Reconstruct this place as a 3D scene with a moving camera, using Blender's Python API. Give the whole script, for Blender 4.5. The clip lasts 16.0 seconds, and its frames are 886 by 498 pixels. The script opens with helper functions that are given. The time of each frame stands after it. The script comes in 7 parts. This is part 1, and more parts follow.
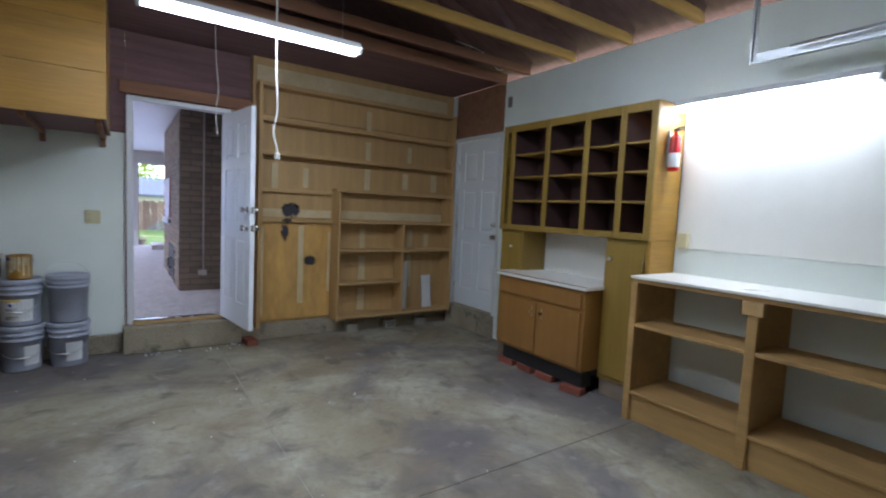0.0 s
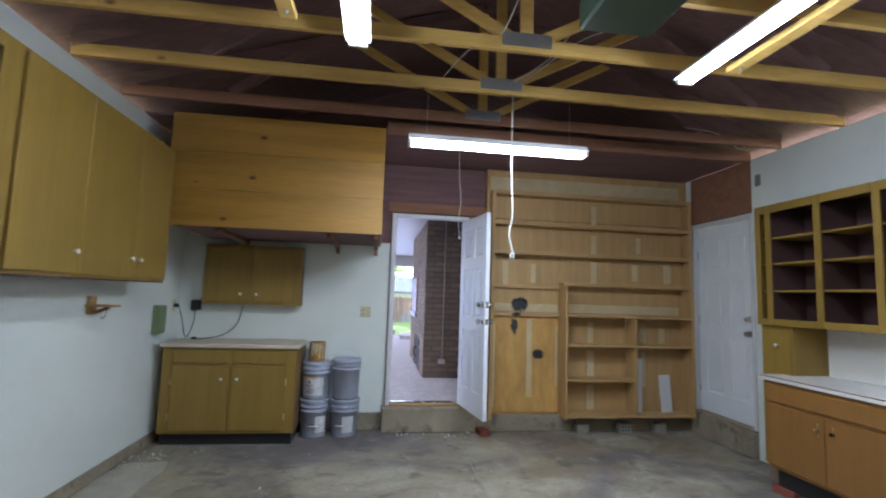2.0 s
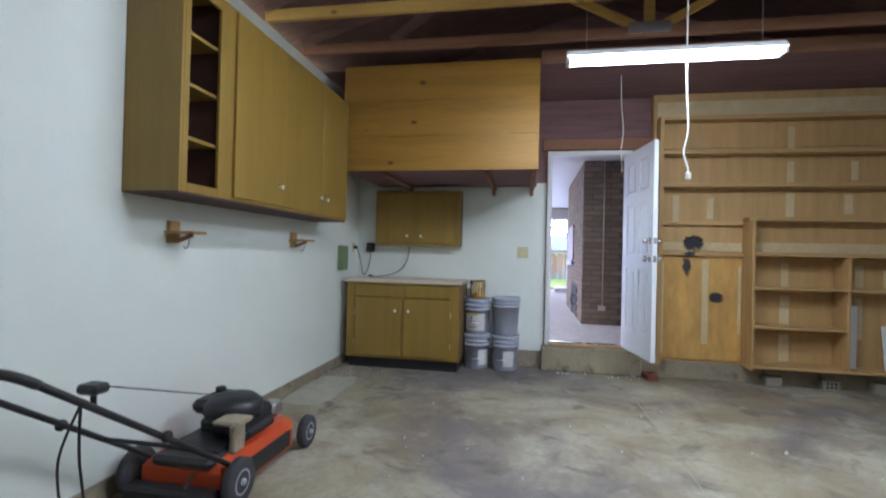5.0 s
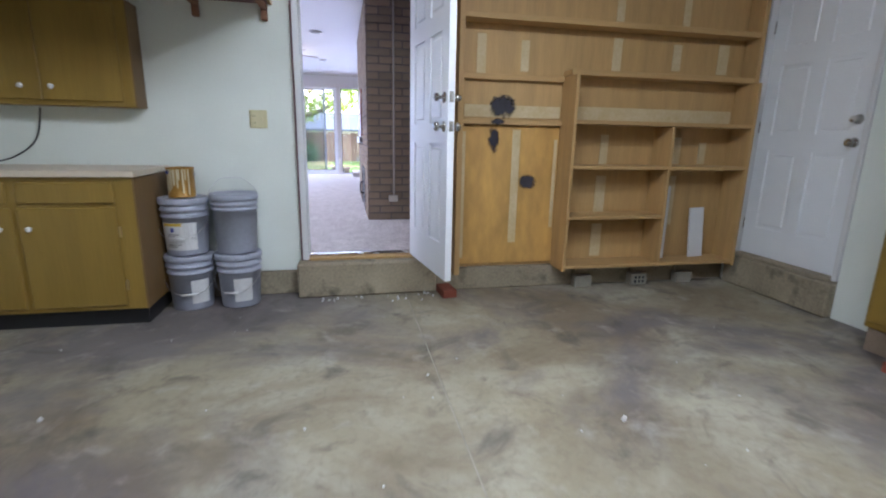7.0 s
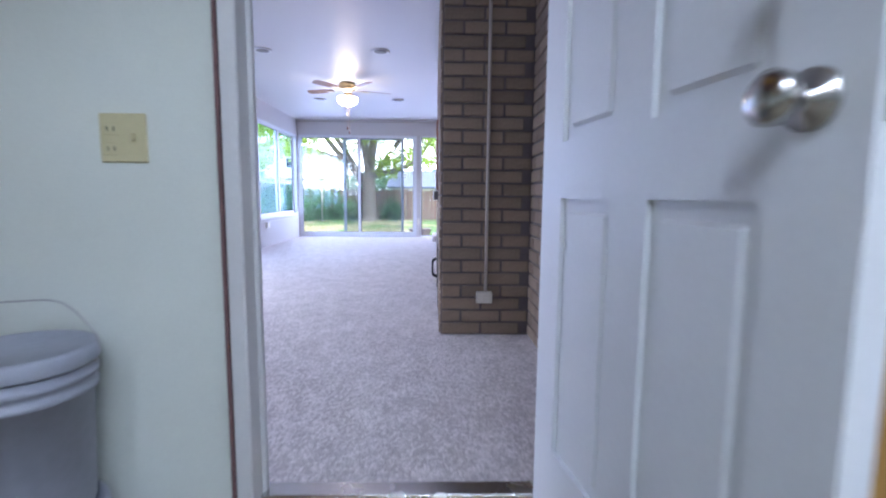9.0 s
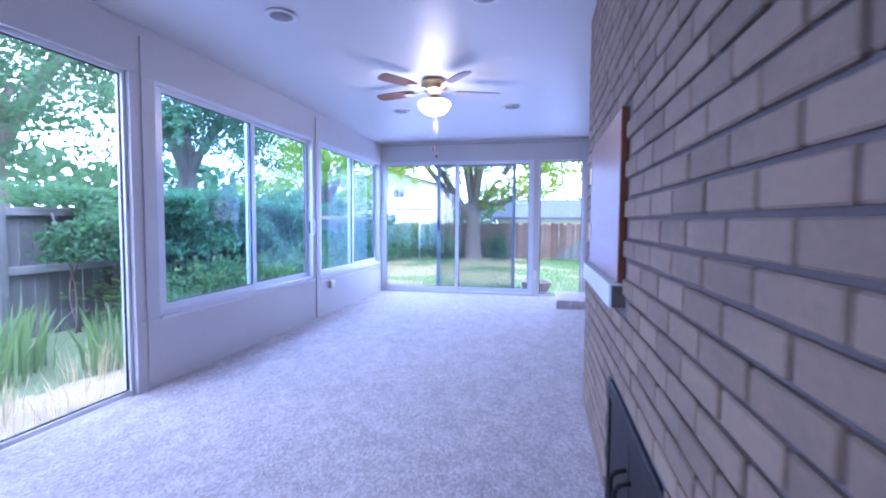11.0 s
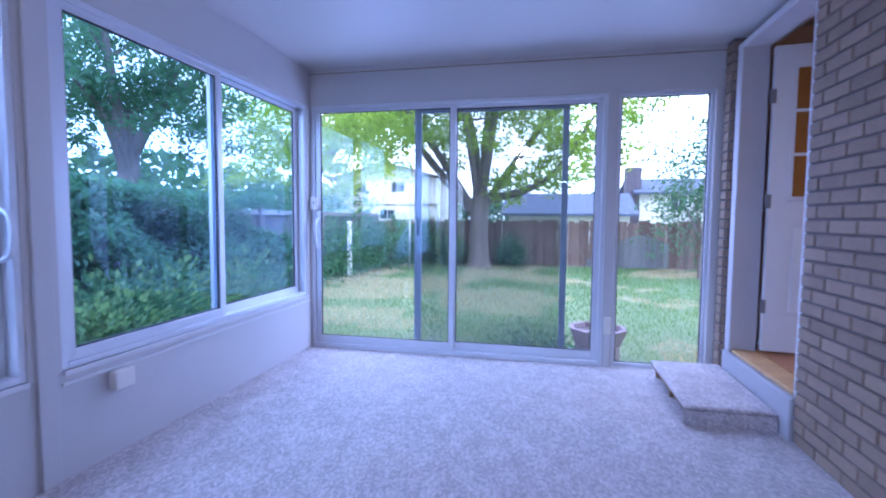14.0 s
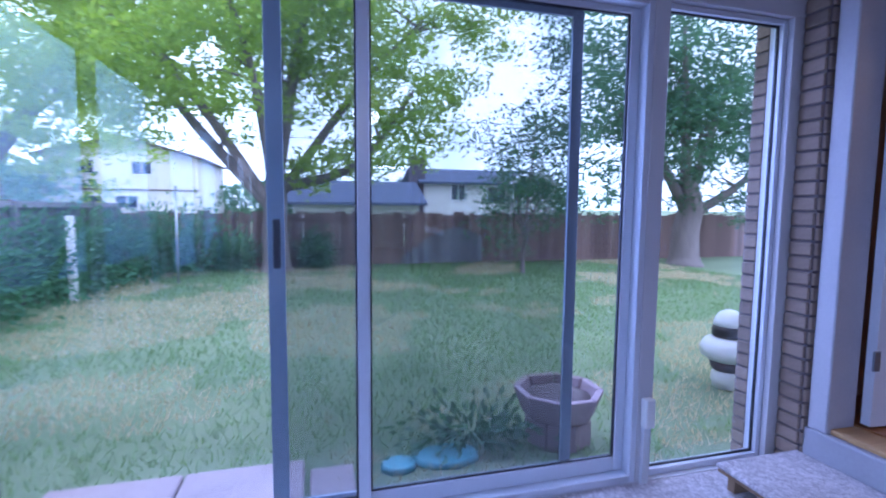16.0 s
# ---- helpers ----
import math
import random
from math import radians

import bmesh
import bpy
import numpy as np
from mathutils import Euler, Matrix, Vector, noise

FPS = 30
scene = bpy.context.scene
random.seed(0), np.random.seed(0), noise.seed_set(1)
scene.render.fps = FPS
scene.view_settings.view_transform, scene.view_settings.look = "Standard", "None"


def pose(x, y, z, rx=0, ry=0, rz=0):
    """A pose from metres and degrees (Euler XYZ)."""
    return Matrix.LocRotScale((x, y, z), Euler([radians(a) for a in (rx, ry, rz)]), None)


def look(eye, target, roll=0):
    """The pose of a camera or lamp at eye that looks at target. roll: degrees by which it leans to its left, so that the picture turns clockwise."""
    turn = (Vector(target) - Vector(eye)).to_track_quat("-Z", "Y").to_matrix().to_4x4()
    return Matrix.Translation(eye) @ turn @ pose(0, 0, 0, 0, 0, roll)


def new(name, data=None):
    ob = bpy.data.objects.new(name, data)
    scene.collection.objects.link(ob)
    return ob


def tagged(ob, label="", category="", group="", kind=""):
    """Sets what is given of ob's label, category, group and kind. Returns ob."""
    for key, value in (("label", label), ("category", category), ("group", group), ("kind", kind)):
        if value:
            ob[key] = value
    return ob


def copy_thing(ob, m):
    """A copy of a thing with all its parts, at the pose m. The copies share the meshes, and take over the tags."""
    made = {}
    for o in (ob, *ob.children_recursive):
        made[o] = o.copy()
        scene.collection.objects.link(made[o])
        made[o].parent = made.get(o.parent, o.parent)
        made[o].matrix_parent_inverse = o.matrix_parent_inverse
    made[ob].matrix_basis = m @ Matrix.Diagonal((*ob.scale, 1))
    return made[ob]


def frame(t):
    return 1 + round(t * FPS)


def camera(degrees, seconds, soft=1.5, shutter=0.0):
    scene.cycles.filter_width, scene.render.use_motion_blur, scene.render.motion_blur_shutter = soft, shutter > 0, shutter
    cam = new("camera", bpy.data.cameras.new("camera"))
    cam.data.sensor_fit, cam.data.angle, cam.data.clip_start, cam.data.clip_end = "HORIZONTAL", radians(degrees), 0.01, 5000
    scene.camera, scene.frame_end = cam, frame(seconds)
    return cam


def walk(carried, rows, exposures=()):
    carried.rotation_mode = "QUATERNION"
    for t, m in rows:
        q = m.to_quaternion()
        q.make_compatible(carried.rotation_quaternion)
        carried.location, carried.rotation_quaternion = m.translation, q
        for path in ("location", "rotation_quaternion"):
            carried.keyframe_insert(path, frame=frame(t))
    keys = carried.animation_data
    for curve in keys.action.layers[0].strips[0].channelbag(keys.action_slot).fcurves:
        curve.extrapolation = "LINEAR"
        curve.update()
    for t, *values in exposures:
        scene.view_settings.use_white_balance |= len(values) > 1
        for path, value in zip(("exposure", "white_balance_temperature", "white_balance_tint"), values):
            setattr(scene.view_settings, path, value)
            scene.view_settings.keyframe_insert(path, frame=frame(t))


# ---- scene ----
cam = camera(86.4, 16.0, soft=2.0, shutter=0.3)
PATH = [
    (0, (-0.054, -5.344, 1.496), (1.068, -3.696, 1.341), 2.7),
    (0.5, (-0.067, -5.364, 1.508), (0.842, -3.583, 1.479), 2.5),
    (1, (-0.104, -5.386, 1.512), (0.61, -3.52, 1.592), 2.4),
    (1.5, (-0.137, -5.392, 1.513), (0.359, -3.46, 1.659), 2.1),
    (2, (-0.166, -5.409, 1.51), (0.102, -3.437, 1.708), 1.9),
    (2.5, (-0.203, -5.446, 1.498), (-0.159, -3.46, 1.734), 1.7),
    (3, (-0.246, -5.482, 1.485), (-0.405, -3.506, 1.749), 1.4),
    (3.2, (-0.268, -5.499, 1.474), (-0.484, -3.53, 1.752), 1.1),
    (5.3, (-0.196, -5.379, 1.165), (-0.552, -3.415, 1.035), 1.0),
    (5.5, (-0.068, -5.337, 1.1), (-0.263, -3.371, 0.794), 1.0),
    (6, (0.171, -4.862, 1.073), (0.385, -2.944, 0.548), 1.2),
    (6.5, (0.197, -4.211, 1.172), (0.537, -2.295, 0.711), 1.1),
    (7, (0.302, -3.582, 1.186), (0.703, -1.675, 0.734), 1.1),
    (7.5, (0.384, -2.883, 1.195), (0.773, -0.949, 0.867), 1.3),
    (8, (0.436, -2.312, 1.203), (0.805, -0.374, 0.874), 1.2),
    (8.5, (0.531, -1.777, 1.175), (0.588, 0.205, 0.917), 0.6),
    (9, (0.514, -1.171, 1.162), (0.556, 0.816, 0.937), 0.5),
    (9.5, (0.513, -0.46, 1.209), (0.485, 1.528, 0.993), 0.7),
    (10, (0.461, 0.192, 1.319), (0.277, 2.181, 1.226), 0.5),
    (12.3, (0.043, 2.756, 1.47), (-0.432, 4.692, 1.311), 0.6),
    (12.5, (0.024, 2.978, 1.482), (-0.38, 4.93, 1.327), 0.5),
    (13, (-0.02, 3.662, 1.481), (-0.408, 5.619, 1.34), 0.5),
    (13.5, (-0.157, 4.304, 1.464), (-0.577, 6.255, 1.338), 0.6),
    (14, (-0.283, 4.94, 1.425), (-0.703, 6.891, 1.296), 0.5),
    (14.5, (-0.537, 5.544, 1.433), (-0.934, 7.5, 1.303), 0.7),
    (15, (-0.765, 6.022, 1.39), (-0.95, 8.01, 1.278), 0.4),
    (15.5, (-0.969, 6.558, 1.432), (-0.86, 8.548, 1.264), 0.5),
    (16, (-1.195, 7.002, 1.505), (-0.676, 8.925, 1.332), 0.5),
]
walk(cam, [(t, look(eye, target, roll)) for t, eye, target, roll in PATH],
     [(0, 0.55, 5780, 13), (1.0, 0.8, 5780, 14), (2.5, 1.05, 5780, 14), (6, 1.2, 5980, 14), (8.0, 1.25, 6000, 16), (8.6, 1.1, 5700, 14), (9.2, 0.9, 5500, 17), (10.2, 0.85, 4850, 22), (12.4, 0.32, 4700, 26), (14.5, 0.04, 4620, 25), (15.3, -0.18, 4530, 27), (16, -0.52, 4560, 29)])
SKY, SUN, DAYLIGHT, TUBE, TUBEWATT = 0.15, 2.6, 0.88, 20.0, 13.5


# ---- light ----
world = bpy.data.worlds.new("sky")
scene.world = world
world.use_nodes = True
wn = world.node_tree.nodes
sky = wn.new("ShaderNodeTexSky")
sky.sky_type = "NISHITA"
sky.sun_disc = False
sky.sun_elevation, sky.sun_rotation = radians(38), radians(150)
sky.air_density, sky.dust_density, sky.ozone_density = 1.0, 0.6, 2.5
wl = world.node_tree.links
cloud_at = wn.new("ShaderNodeTexCoord")
clouds = wn.new("ShaderNodeTexNoise")
clouds.inputs["Scale"].default_value, clouds.inputs["Detail"].default_value = 3.0, 6
wl.new(cloud_at.outputs["Generated"], clouds.inputs[0])
cover = wn.new("ShaderNodeValToRGB")
cover.color_ramp.elements[0].position, cover.color_ramp.elements[1].position = 0.26, 0.46
wl.new(clouds.outputs[0], cover.inputs[0])
cloudy = wn.new("ShaderNodeMix")
cloudy.data_type = "RGBA"
cloudy.inputs["B"].default_value = (34.0, 31.0, 29.5, 1)
wl.new(cover.outputs[0], cloudy.inputs["Factor"])
wl.new(sky.outputs[0], cloudy.inputs["A"])
wl.new(cloudy.outputs["Result"], wn["Background"].inputs[0])
wn["Background"].inputs[1].default_value = SKY

sun_lamp = bpy.data.lights.new("sun", "SUN")
sun_lamp.energy, sun_lamp.angle, sun_lamp.color = SUN, radians(25), (1.0, 0.95, 0.88)
sun_ob = new("sun", sun_lamp)
sun_ob.matrix_world = look((6, 2, 14), (0, 12, 0))


def area_lamp(name, x, y, z, sx, sy, watts, colour, rx=0, ry=0, rz=0):
    lamp = bpy.data.lights.new(name, "AREA")
    lamp.shape, lamp.size, lamp.size_y, lamp.energy, lamp.color = "RECTANGLE", sx, sy, watts, colour
    ob = new(name, lamp)
    ob.matrix_world = pose(x, y, z, rx, ry, rz)
    return ob


# the sky's light in the sunroom's window openings
DAY = (0.60, 0.61, 1.0)
area_lamp("window_daylight", -2.72, 5.4, 1.6, 1.4, 2.2, 13 * DAYLIGHT, DAY, 0, -65, 0)
area_lamp("window_daylight", -2.72, 7.65, 1.6, 1.4, 2.0, 6 * DAYLIGHT, DAY, 0, -65, 0)
area_lamp("window_daylight", -2.82, 2.4, 1.4, 1.9, 3.0, 34 * DAYLIGHT, DAY, 0, -65, 0)
area_lamp("window_daylight", -0.7, 9.27, 1.4, 3.0, 1.9, 76 * DAYLIGHT, DAY, -65, 0, 0)

# ---- materials ----


def material(name, base, rough=0.6, metal=0.0, vary=0.15, scale=6.0, fine=60.0, bump=0.15, dark=None, stretch=(1, 1, 1), spots=0.0, rand=0.0):
    """A surface with variation at two scales: broad blotches and fine grain."""
    m = bpy.data.materials.new(name)
    m.use_nodes = True
    n, l = m.node_tree.nodes, m.node_tree.links
    b = n["Principled BSDF"]
    co = n.new("ShaderNodeTexCoord")
    mp = n.new("ShaderNodeMapping")
    mp.inputs["Scale"].default_value = stretch
    l.new(co.outputs["Object"], mp.inputs[0])
    big = n.new("ShaderNodeTexNoise")
    big.inputs["Scale"].default_value, big.inputs["Detail"].default_value = scale, 5
    small = n.new("ShaderNodeTexNoise")
    small.inputs["Scale"].default_value, small.inputs["Detail"].default_value = fine, 4
    l.new(mp.outputs[0], big.inputs[0])
    l.new(mp.outputs[0], small.inputs[0])
    add = n.new("ShaderNodeMath")
    add.operation = "MULTIPLY_ADD"
    add.inputs[1].default_value = 0.4
    l.new(small.outputs[0], add.inputs[0])
    half = n.new("ShaderNodeMath")
    half.operation = "MULTIPLY"
    half.inputs[1].default_value = 0.6
    l.new(big.outputs[0], half.inputs[0])
    l.new(half.outputs[0], add.inputs[2])
    value = add.outputs[0]
    if rand:
        info = n.new("ShaderNodeObjectInfo")
        isl = n.new("ShaderNodeNewGeometry")
        s0 = n.new("ShaderNodeMath")
        s0.operation = "ADD"
        l.new(info.outputs["Random"], s0.inputs[0])
        l.new(isl.outputs["Random Per Island"], s0.inputs[1])
        s1 = n.new("ShaderNodeMath")
        s1.operation = "FRACT"
        l.new(s0.outputs[0], s1.inputs[0])
        s2 = n.new("ShaderNodeMath")
        s2.operation = "MULTIPLY_ADD"
        s2.inputs[1].default_value, s2.inputs[2].default_value = rand, -rand / 2
        l.new(s1.outputs[0], s2.inputs[0])
        s3 = n.new("ShaderNodeMath")
        s3.operation = "ADD"
        l.new(value, s3.inputs[0])
        l.new(s2.outputs[0], s3.inputs[1])
        value = s3.outputs[0]
    ramp = n.new("ShaderNodeValToRGB")
    low = dark or tuple(c * (1 - vary) for c in base)
    high = tuple(min(1, c * (1 + vary * 0.7)) for c in base)
    ramp.color_ramp.elements[0].position, ramp.color_ramp.elements[0].color = 0.3, (*low, 1)
    ramp.color_ramp.elements[1].position, ramp.color_ramp.elements[1].color = 0.7, (*high, 1)
    l.new(value, ramp.inputs[0])
    colour = ramp.outputs[0]
    if spots:
        vor = n.new("ShaderNodeTexNoise")
        vor.inputs["Scale"].default_value, vor.inputs["Detail"].default_value = scale * 2.3, 7
        l.new(co.outputs["Object"], vor.inputs[0])
        cut = n.new("ShaderNodeValToRGB")
        cut.color_ramp.elements[0].position, cut.color_ramp.elements[1].position = 0.56, 0.72
        l.new(vor.outputs[0], cut.inputs[0])
        mix = n.new("ShaderNodeMix")
        mix.data_type = "RGBA"
        mix.inputs["B"].default_value = (*[c * (1 - spots) for c in low], 1)
        l.new(cut.outputs[0], mix.inputs["Factor"])
        l.new(colour, mix.inputs["A"])
        colour = mix.outputs["Result"]
    l.new(colour, b.inputs["Base Color"])
    rr = n.new("ShaderNodeMapRange")
    rr.inputs["To Min"].default_value, rr.inputs["To Max"].default_value = max(0.02, rough - 0.08), min(1, rough + 0.1)
    l.new(big.outputs[0], rr.inputs[0])
    l.new(rr.outputs[0], b.inputs["Roughness"])
    b.inputs["Metallic"].default_value = metal
    if bump:
        bp = n.new("ShaderNodeBump")
        bp.inputs["Strength"].default_value, bp.inputs["Distance"].default_value = bump, 0.004
        l.new(value if not rand else add.outputs[0], bp.inputs["Height"])
        l.new(bp.outputs[0], b.inputs["Normal"])
    return m


def glowing(name, colour, strength):
    m = bpy.data.materials.new(name)
    m.use_nodes = True
    b = m.node_tree.nodes["Principled BSDF"]
    b.inputs["Base Color"].default_value = (*[min(0.9, c) for c in colour], 1)
    b.inputs["Emission Color"].default_value = (*colour, 1)
    b.inputs["Emission Strength"].default_value = strength
    return m


def glass_sheet(name, tint, gloss):
    """A thin pane: clear, with a faint mirror on it that grows at a slant."""
    m = bpy.data.materials.new(name)
    m.use_nodes = True
    n, l = m.node_tree.nodes, m.node_tree.links
    n.remove(n["Principled BSDF"])
    clear = n.new("ShaderNodeBsdfTransparent")
    clear.inputs[0].default_value = (*tint, 1)
    shine = n.new("ShaderNodeBsdfGlossy")
    shine.inputs["Roughness"].default_value = 0.02
    slant = n.new("ShaderNodeLayerWeight")
    slant.inputs[0].default_value = 0.5
    rise = n.new("ShaderNodeMath")
    rise.operation = "POWER"
    rise.inputs[1].default_value = 4.0
    l.new(slant.outputs["Facing"], rise.inputs[0])
    fres = n.new("ShaderNodeMath")
    fres.operation = "MULTIPLY_ADD"
    fres.inputs[1].default_value, fres.inputs[2].default_value = 0.10, gloss
    l.new(rise.outputs[0], fres.inputs[0])
    mix = n.new("ShaderNodeMixShader")
    l.new(fres.outputs[0], mix.inputs[0])
    l.new(clear.outputs[0], mix.inputs[1])
    l.new(shine.outputs[0], mix.inputs[2])
    l.new(mix.outputs[0], n["Material Output"].inputs[0])
    return m


def stained_floor(name):
    """Trowelled concrete: tan ground, brown and purple-grey stains, pale scuffs, fine grit."""
    m = bpy.data.materials.new(name)
    m.use_nodes = True
    n, l = m.node_tree.nodes, m.node_tree.links
    b = n["Principled BSDF"]
    co = n.new("ShaderNodeTexCoord")

    def cloud(scale, detail, lo, hi, shift, warp=0.6):
        mp = n.new("ShaderNodeMapping")
        mp.inputs["Location"].default_value = (shift, shift * 0.7, 0)
        l.new(co.outputs["Object"], mp.inputs[0])
        t = n.new("ShaderNodeTexNoise")
        t.inputs["Scale"].default_value, t.inputs["Detail"].default_value = scale, detail
        t.inputs["Roughness"].default_value, t.inputs["Distortion"].default_value = 0.62, warp
        l.new(mp.outputs[0], t.inputs[0])
        r = n.new("ShaderNodeMapRange")
        r.inputs["From Min"].default_value, r.inputs["From Max"].default_value = lo, hi
        l.new(t.outputs[0], r.inputs[0])
        return r.outputs[0]

    ground = n.new("ShaderNodeRGB")
    ground.outputs[0].default_value = (0.305, 0.268, 0.185, 1)
    colour = ground.outputs[0]
    for tint, amount, field in (((0.40, 0.37, 0.285), 0.9, cloud(1.1, 6, 0.48, 0.62, 3.1)),
                                ((0.14, 0.098, 0.055), 0.7, cloud(0.9, 7, 0.46, 0.62, 11.3)),
                                ((0.12, 0.105, 0.12), 0.75, cloud(0.75, 7, 0.46, 0.60, 27.9)),
                                ((0.075, 0.062, 0.055), 0.7, cloud(3.2, 8, 0.54, 0.68, 41.0)),
                                ((0.45, 0.43, 0.38), 0.45, cloud(4.5, 8, 0.57, 0.72, 57.0, 0.3)),
                                ((0.17, 0.14, 0.10), 0.5, cloud(22, 5, 0.48, 0.75, 5.0))):
        k = n.new("ShaderNodeMath")
        k.operation = "MULTIPLY"
        k.inputs[1].default_value = amount
        l.new(field, k.inputs[0])
        mix = n.new("ShaderNodeMix")
        mix.data_type = "RGBA"
        mix.inputs["B"].default_value = (*tint, 1)
        l.new(k.outputs[0], mix.inputs["Factor"])
        l.new(colour, mix.inputs["A"])
        colour = mix.outputs["Result"]
    l.new(colour, b.inputs["Base Color"])
    wet = n.new("ShaderNodeMapRange")
    wet.inputs["To Min"].default_value, wet.inputs["To Max"].default_value = 0.72, 0.45
    l.new(cloud(0.9, 7, 0.45, 0.7, 27.9), wet.inputs[0])
    l.new(wet.outputs[0], b.inputs["Roughness"])
    bp = n.new("ShaderNodeBump")
    bp.inputs["Strength"].default_value, bp.inputs["Distance"].default_value = 0.25, 0.003
    l.new(cloud(40, 6, 0.2, 0.8, 2.0), bp.inputs["Height"])
    l.new(bp.outputs[0], b.inputs["Normal"])
    return m


def cut_pile(name, base, dark):
    """Carpet of short leaning tufts: each tuft its own shade, with darker gaps and broad brushed patches."""
    m = bpy.data.materials.new(name)
    m.use_nodes = True
    n, l = m.node_tree.nodes, m.node_tree.links
    b = n["Principled BSDF"]
    b.inputs["Roughness"].default_value = 0.95
    b.inputs["Sheen Weight"].default_value = 0.3
    co = n.new("ShaderNodeTexCoord")
    warp = n.new("ShaderNodeTexNoise")
    warp.inputs["Scale"].default_value = 26
    l.new(co.outputs["Object"], warp.inputs[0])
    bend = n.new("ShaderNodeVectorMath")
    bend.operation = "MULTIPLY_ADD"
    bend.inputs[1].default_value = (0.05, 0.05, 0.05)
    l.new(warp.outputs["Color"], bend.inputs[0])
    l.new(co.outputs["Object"], bend.inputs[2])
    mp = n.new("ShaderNodeMapping")
    mp.inputs["Scale"].default_value = (1.25, 0.8, 1)
    mp.inputs["Rotation"].default_value = (0, 0, 0.5)
    l.new(bend.outputs[0], mp.inputs[0])
    tuft = n.new("ShaderNodeTexVoronoi")
    tuft.inputs["Scale"].default_value = 62
    l.new(mp.outputs[0], tuft.inputs["Vector"])
    own = n.new("ShaderNodeSeparateColor")
    l.new(tuft.outputs["Color"], own.inputs[0])
    brushed = n.new("ShaderNodeTexNoise")
    brushed.inputs["Scale"].default_value, brushed.inputs["Detail"].default_value = 7, 6
    l.new(mp.outputs[0], brushed.inputs[0])
    fibre = n.new("ShaderNodeTexNoise")
    fibre.inputs["Scale"].default_value, fibre.inputs["Detail"].default_value = 260, 3
    l.new(mp.outputs[0], fibre.inputs[0])
    total = None
    for sock, w in ((own.outputs[0], 0.30), (tuft.outputs["Distance"], -0.55), (brushed.outputs[0], 0.6), (fibre.outputs[0], 0.45)):
        k = n.new("ShaderNodeMath")
        k.operation = "MULTIPLY_ADD"
        k.inputs[1].default_value = w
        l.new(sock, k.inputs[0])
        if total is not None:
            l.new(total, k.inputs[2])
        else:
            k.inputs[2].default_value = 0.0
        total = k.outputs[0]
    ramp = n.new("ShaderNodeValToRGB")
    ramp.color_ramp.elements[0].position, ramp.color_ramp.elements[0].color = 0.22, (*dark, 1)
    ramp.color_ramp.elements[1].position, ramp.color_ramp.elements[1].color = 0.66, (*base, 1)
    l.new(total, ramp.inputs[0])
    l.new(ramp.outputs[0], b.inputs["Base Color"])
    bp = n.new("ShaderNodeBump")
    bp.inputs["Strength"].default_value, bp.inputs["Distance"].default_value = 0.9, 0.012
    l.new(total, bp.inputs["Height"])
    l.new(bp.outputs[0], b.inputs["Normal"])
    return m


GRAIN_X, GRAIN_Y, GRAIN_Z = (0.6, 9, 9), (9, 0.6, 9), (9, 9, 0.6)
M_WALL = material("white_wall_paint", (0.70, 0.735, 0.68), 0.75, vary=0.05, scale=2.5, fine=140, bump=0.12)
M_STEM = material("foundation_concrete", (0.31, 0.26, 0.18), 0.85, spots=0.35, vary=0.4, scale=3, fine=50, bump=0.6)
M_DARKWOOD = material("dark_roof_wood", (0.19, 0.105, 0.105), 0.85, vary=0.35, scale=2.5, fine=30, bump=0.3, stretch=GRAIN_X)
M_BROWN = material("brown_board", (0.25, 0.12, 0.065), 0.8, vary=0.3, scale=2.0, fine=26, bump=0.3, stretch=GRAIN_X)
M_TRUSS = material("pine_lumber", (0.56, 0.35, 0.09), 0.7, vary=0.25, scale=2.0, fine=14, bump=0.2, stretch=GRAIN_X)
M_SHELF = material("shelf_pine", (0.46, 0.29, 0.115), 0.6, vary=0.2, scale=1.6, fine=12, bump=0.15, stretch=GRAIN_X)
M_SHELFV = material("shelf_pine_upright", (0.46, 0.29, 0.115), 0.6, vary=0.2, scale=1.6, fine=12, bump=0.15, stretch=GRAIN_Z)
M_PANEL = material("plywood_panel", (0.53, 0.305, 0.085), 0.5, vary=0.3, scale=2.6, fine=9, bump=0.1, stretch=(2.2, 2.2, 0.9))
M_PLY = material("varnished_plywood", (0.36, 0.19, 0.03), 0.4, vary=0.3, scale=1.1, fine=9, bump=0.08, stretch=GRAIN_X)
M_OLIVE = material("golden_oak_veneer", (0.27, 0.168, 0.03), 0.42, vary=0.16, scale=1.5, fine=11, bump=0.08, stretch=GRAIN_Z)
M_ORANGE = material("orange_birch", (0.27, 0.128, 0.03), 0.4, vary=0.16, scale=1.3, fine=10, bump=0.08, stretch=GRAIN_Z)
M_ENDPANEL = material("brown_end_panel", (0.17, 0.10, 0.035), 0.5, vary=0.2, scale=1.5, fine=11, bump=0.08, stretch=GRAIN_Z)
M_BENCH = material("bench_lumber", (0.42, 0.25, 0.085), 0.6, vary=0.22, scale=1.6, fine=12, bump=0.2, stretch=GRAIN_Y)
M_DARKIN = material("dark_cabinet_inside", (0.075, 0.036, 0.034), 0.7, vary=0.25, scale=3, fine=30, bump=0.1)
M_LAMINATE = material("white_laminate", (0.76, 0.74, 0.68), 0.3, vary=0.04, scale=4, fine=150, bump=0.02)
M_CREAM = material("worn_cream_laminate", (0.62, 0.53, 0.41), 0.35, vary=0.12, scale=3, fine=120, bump=0.03)
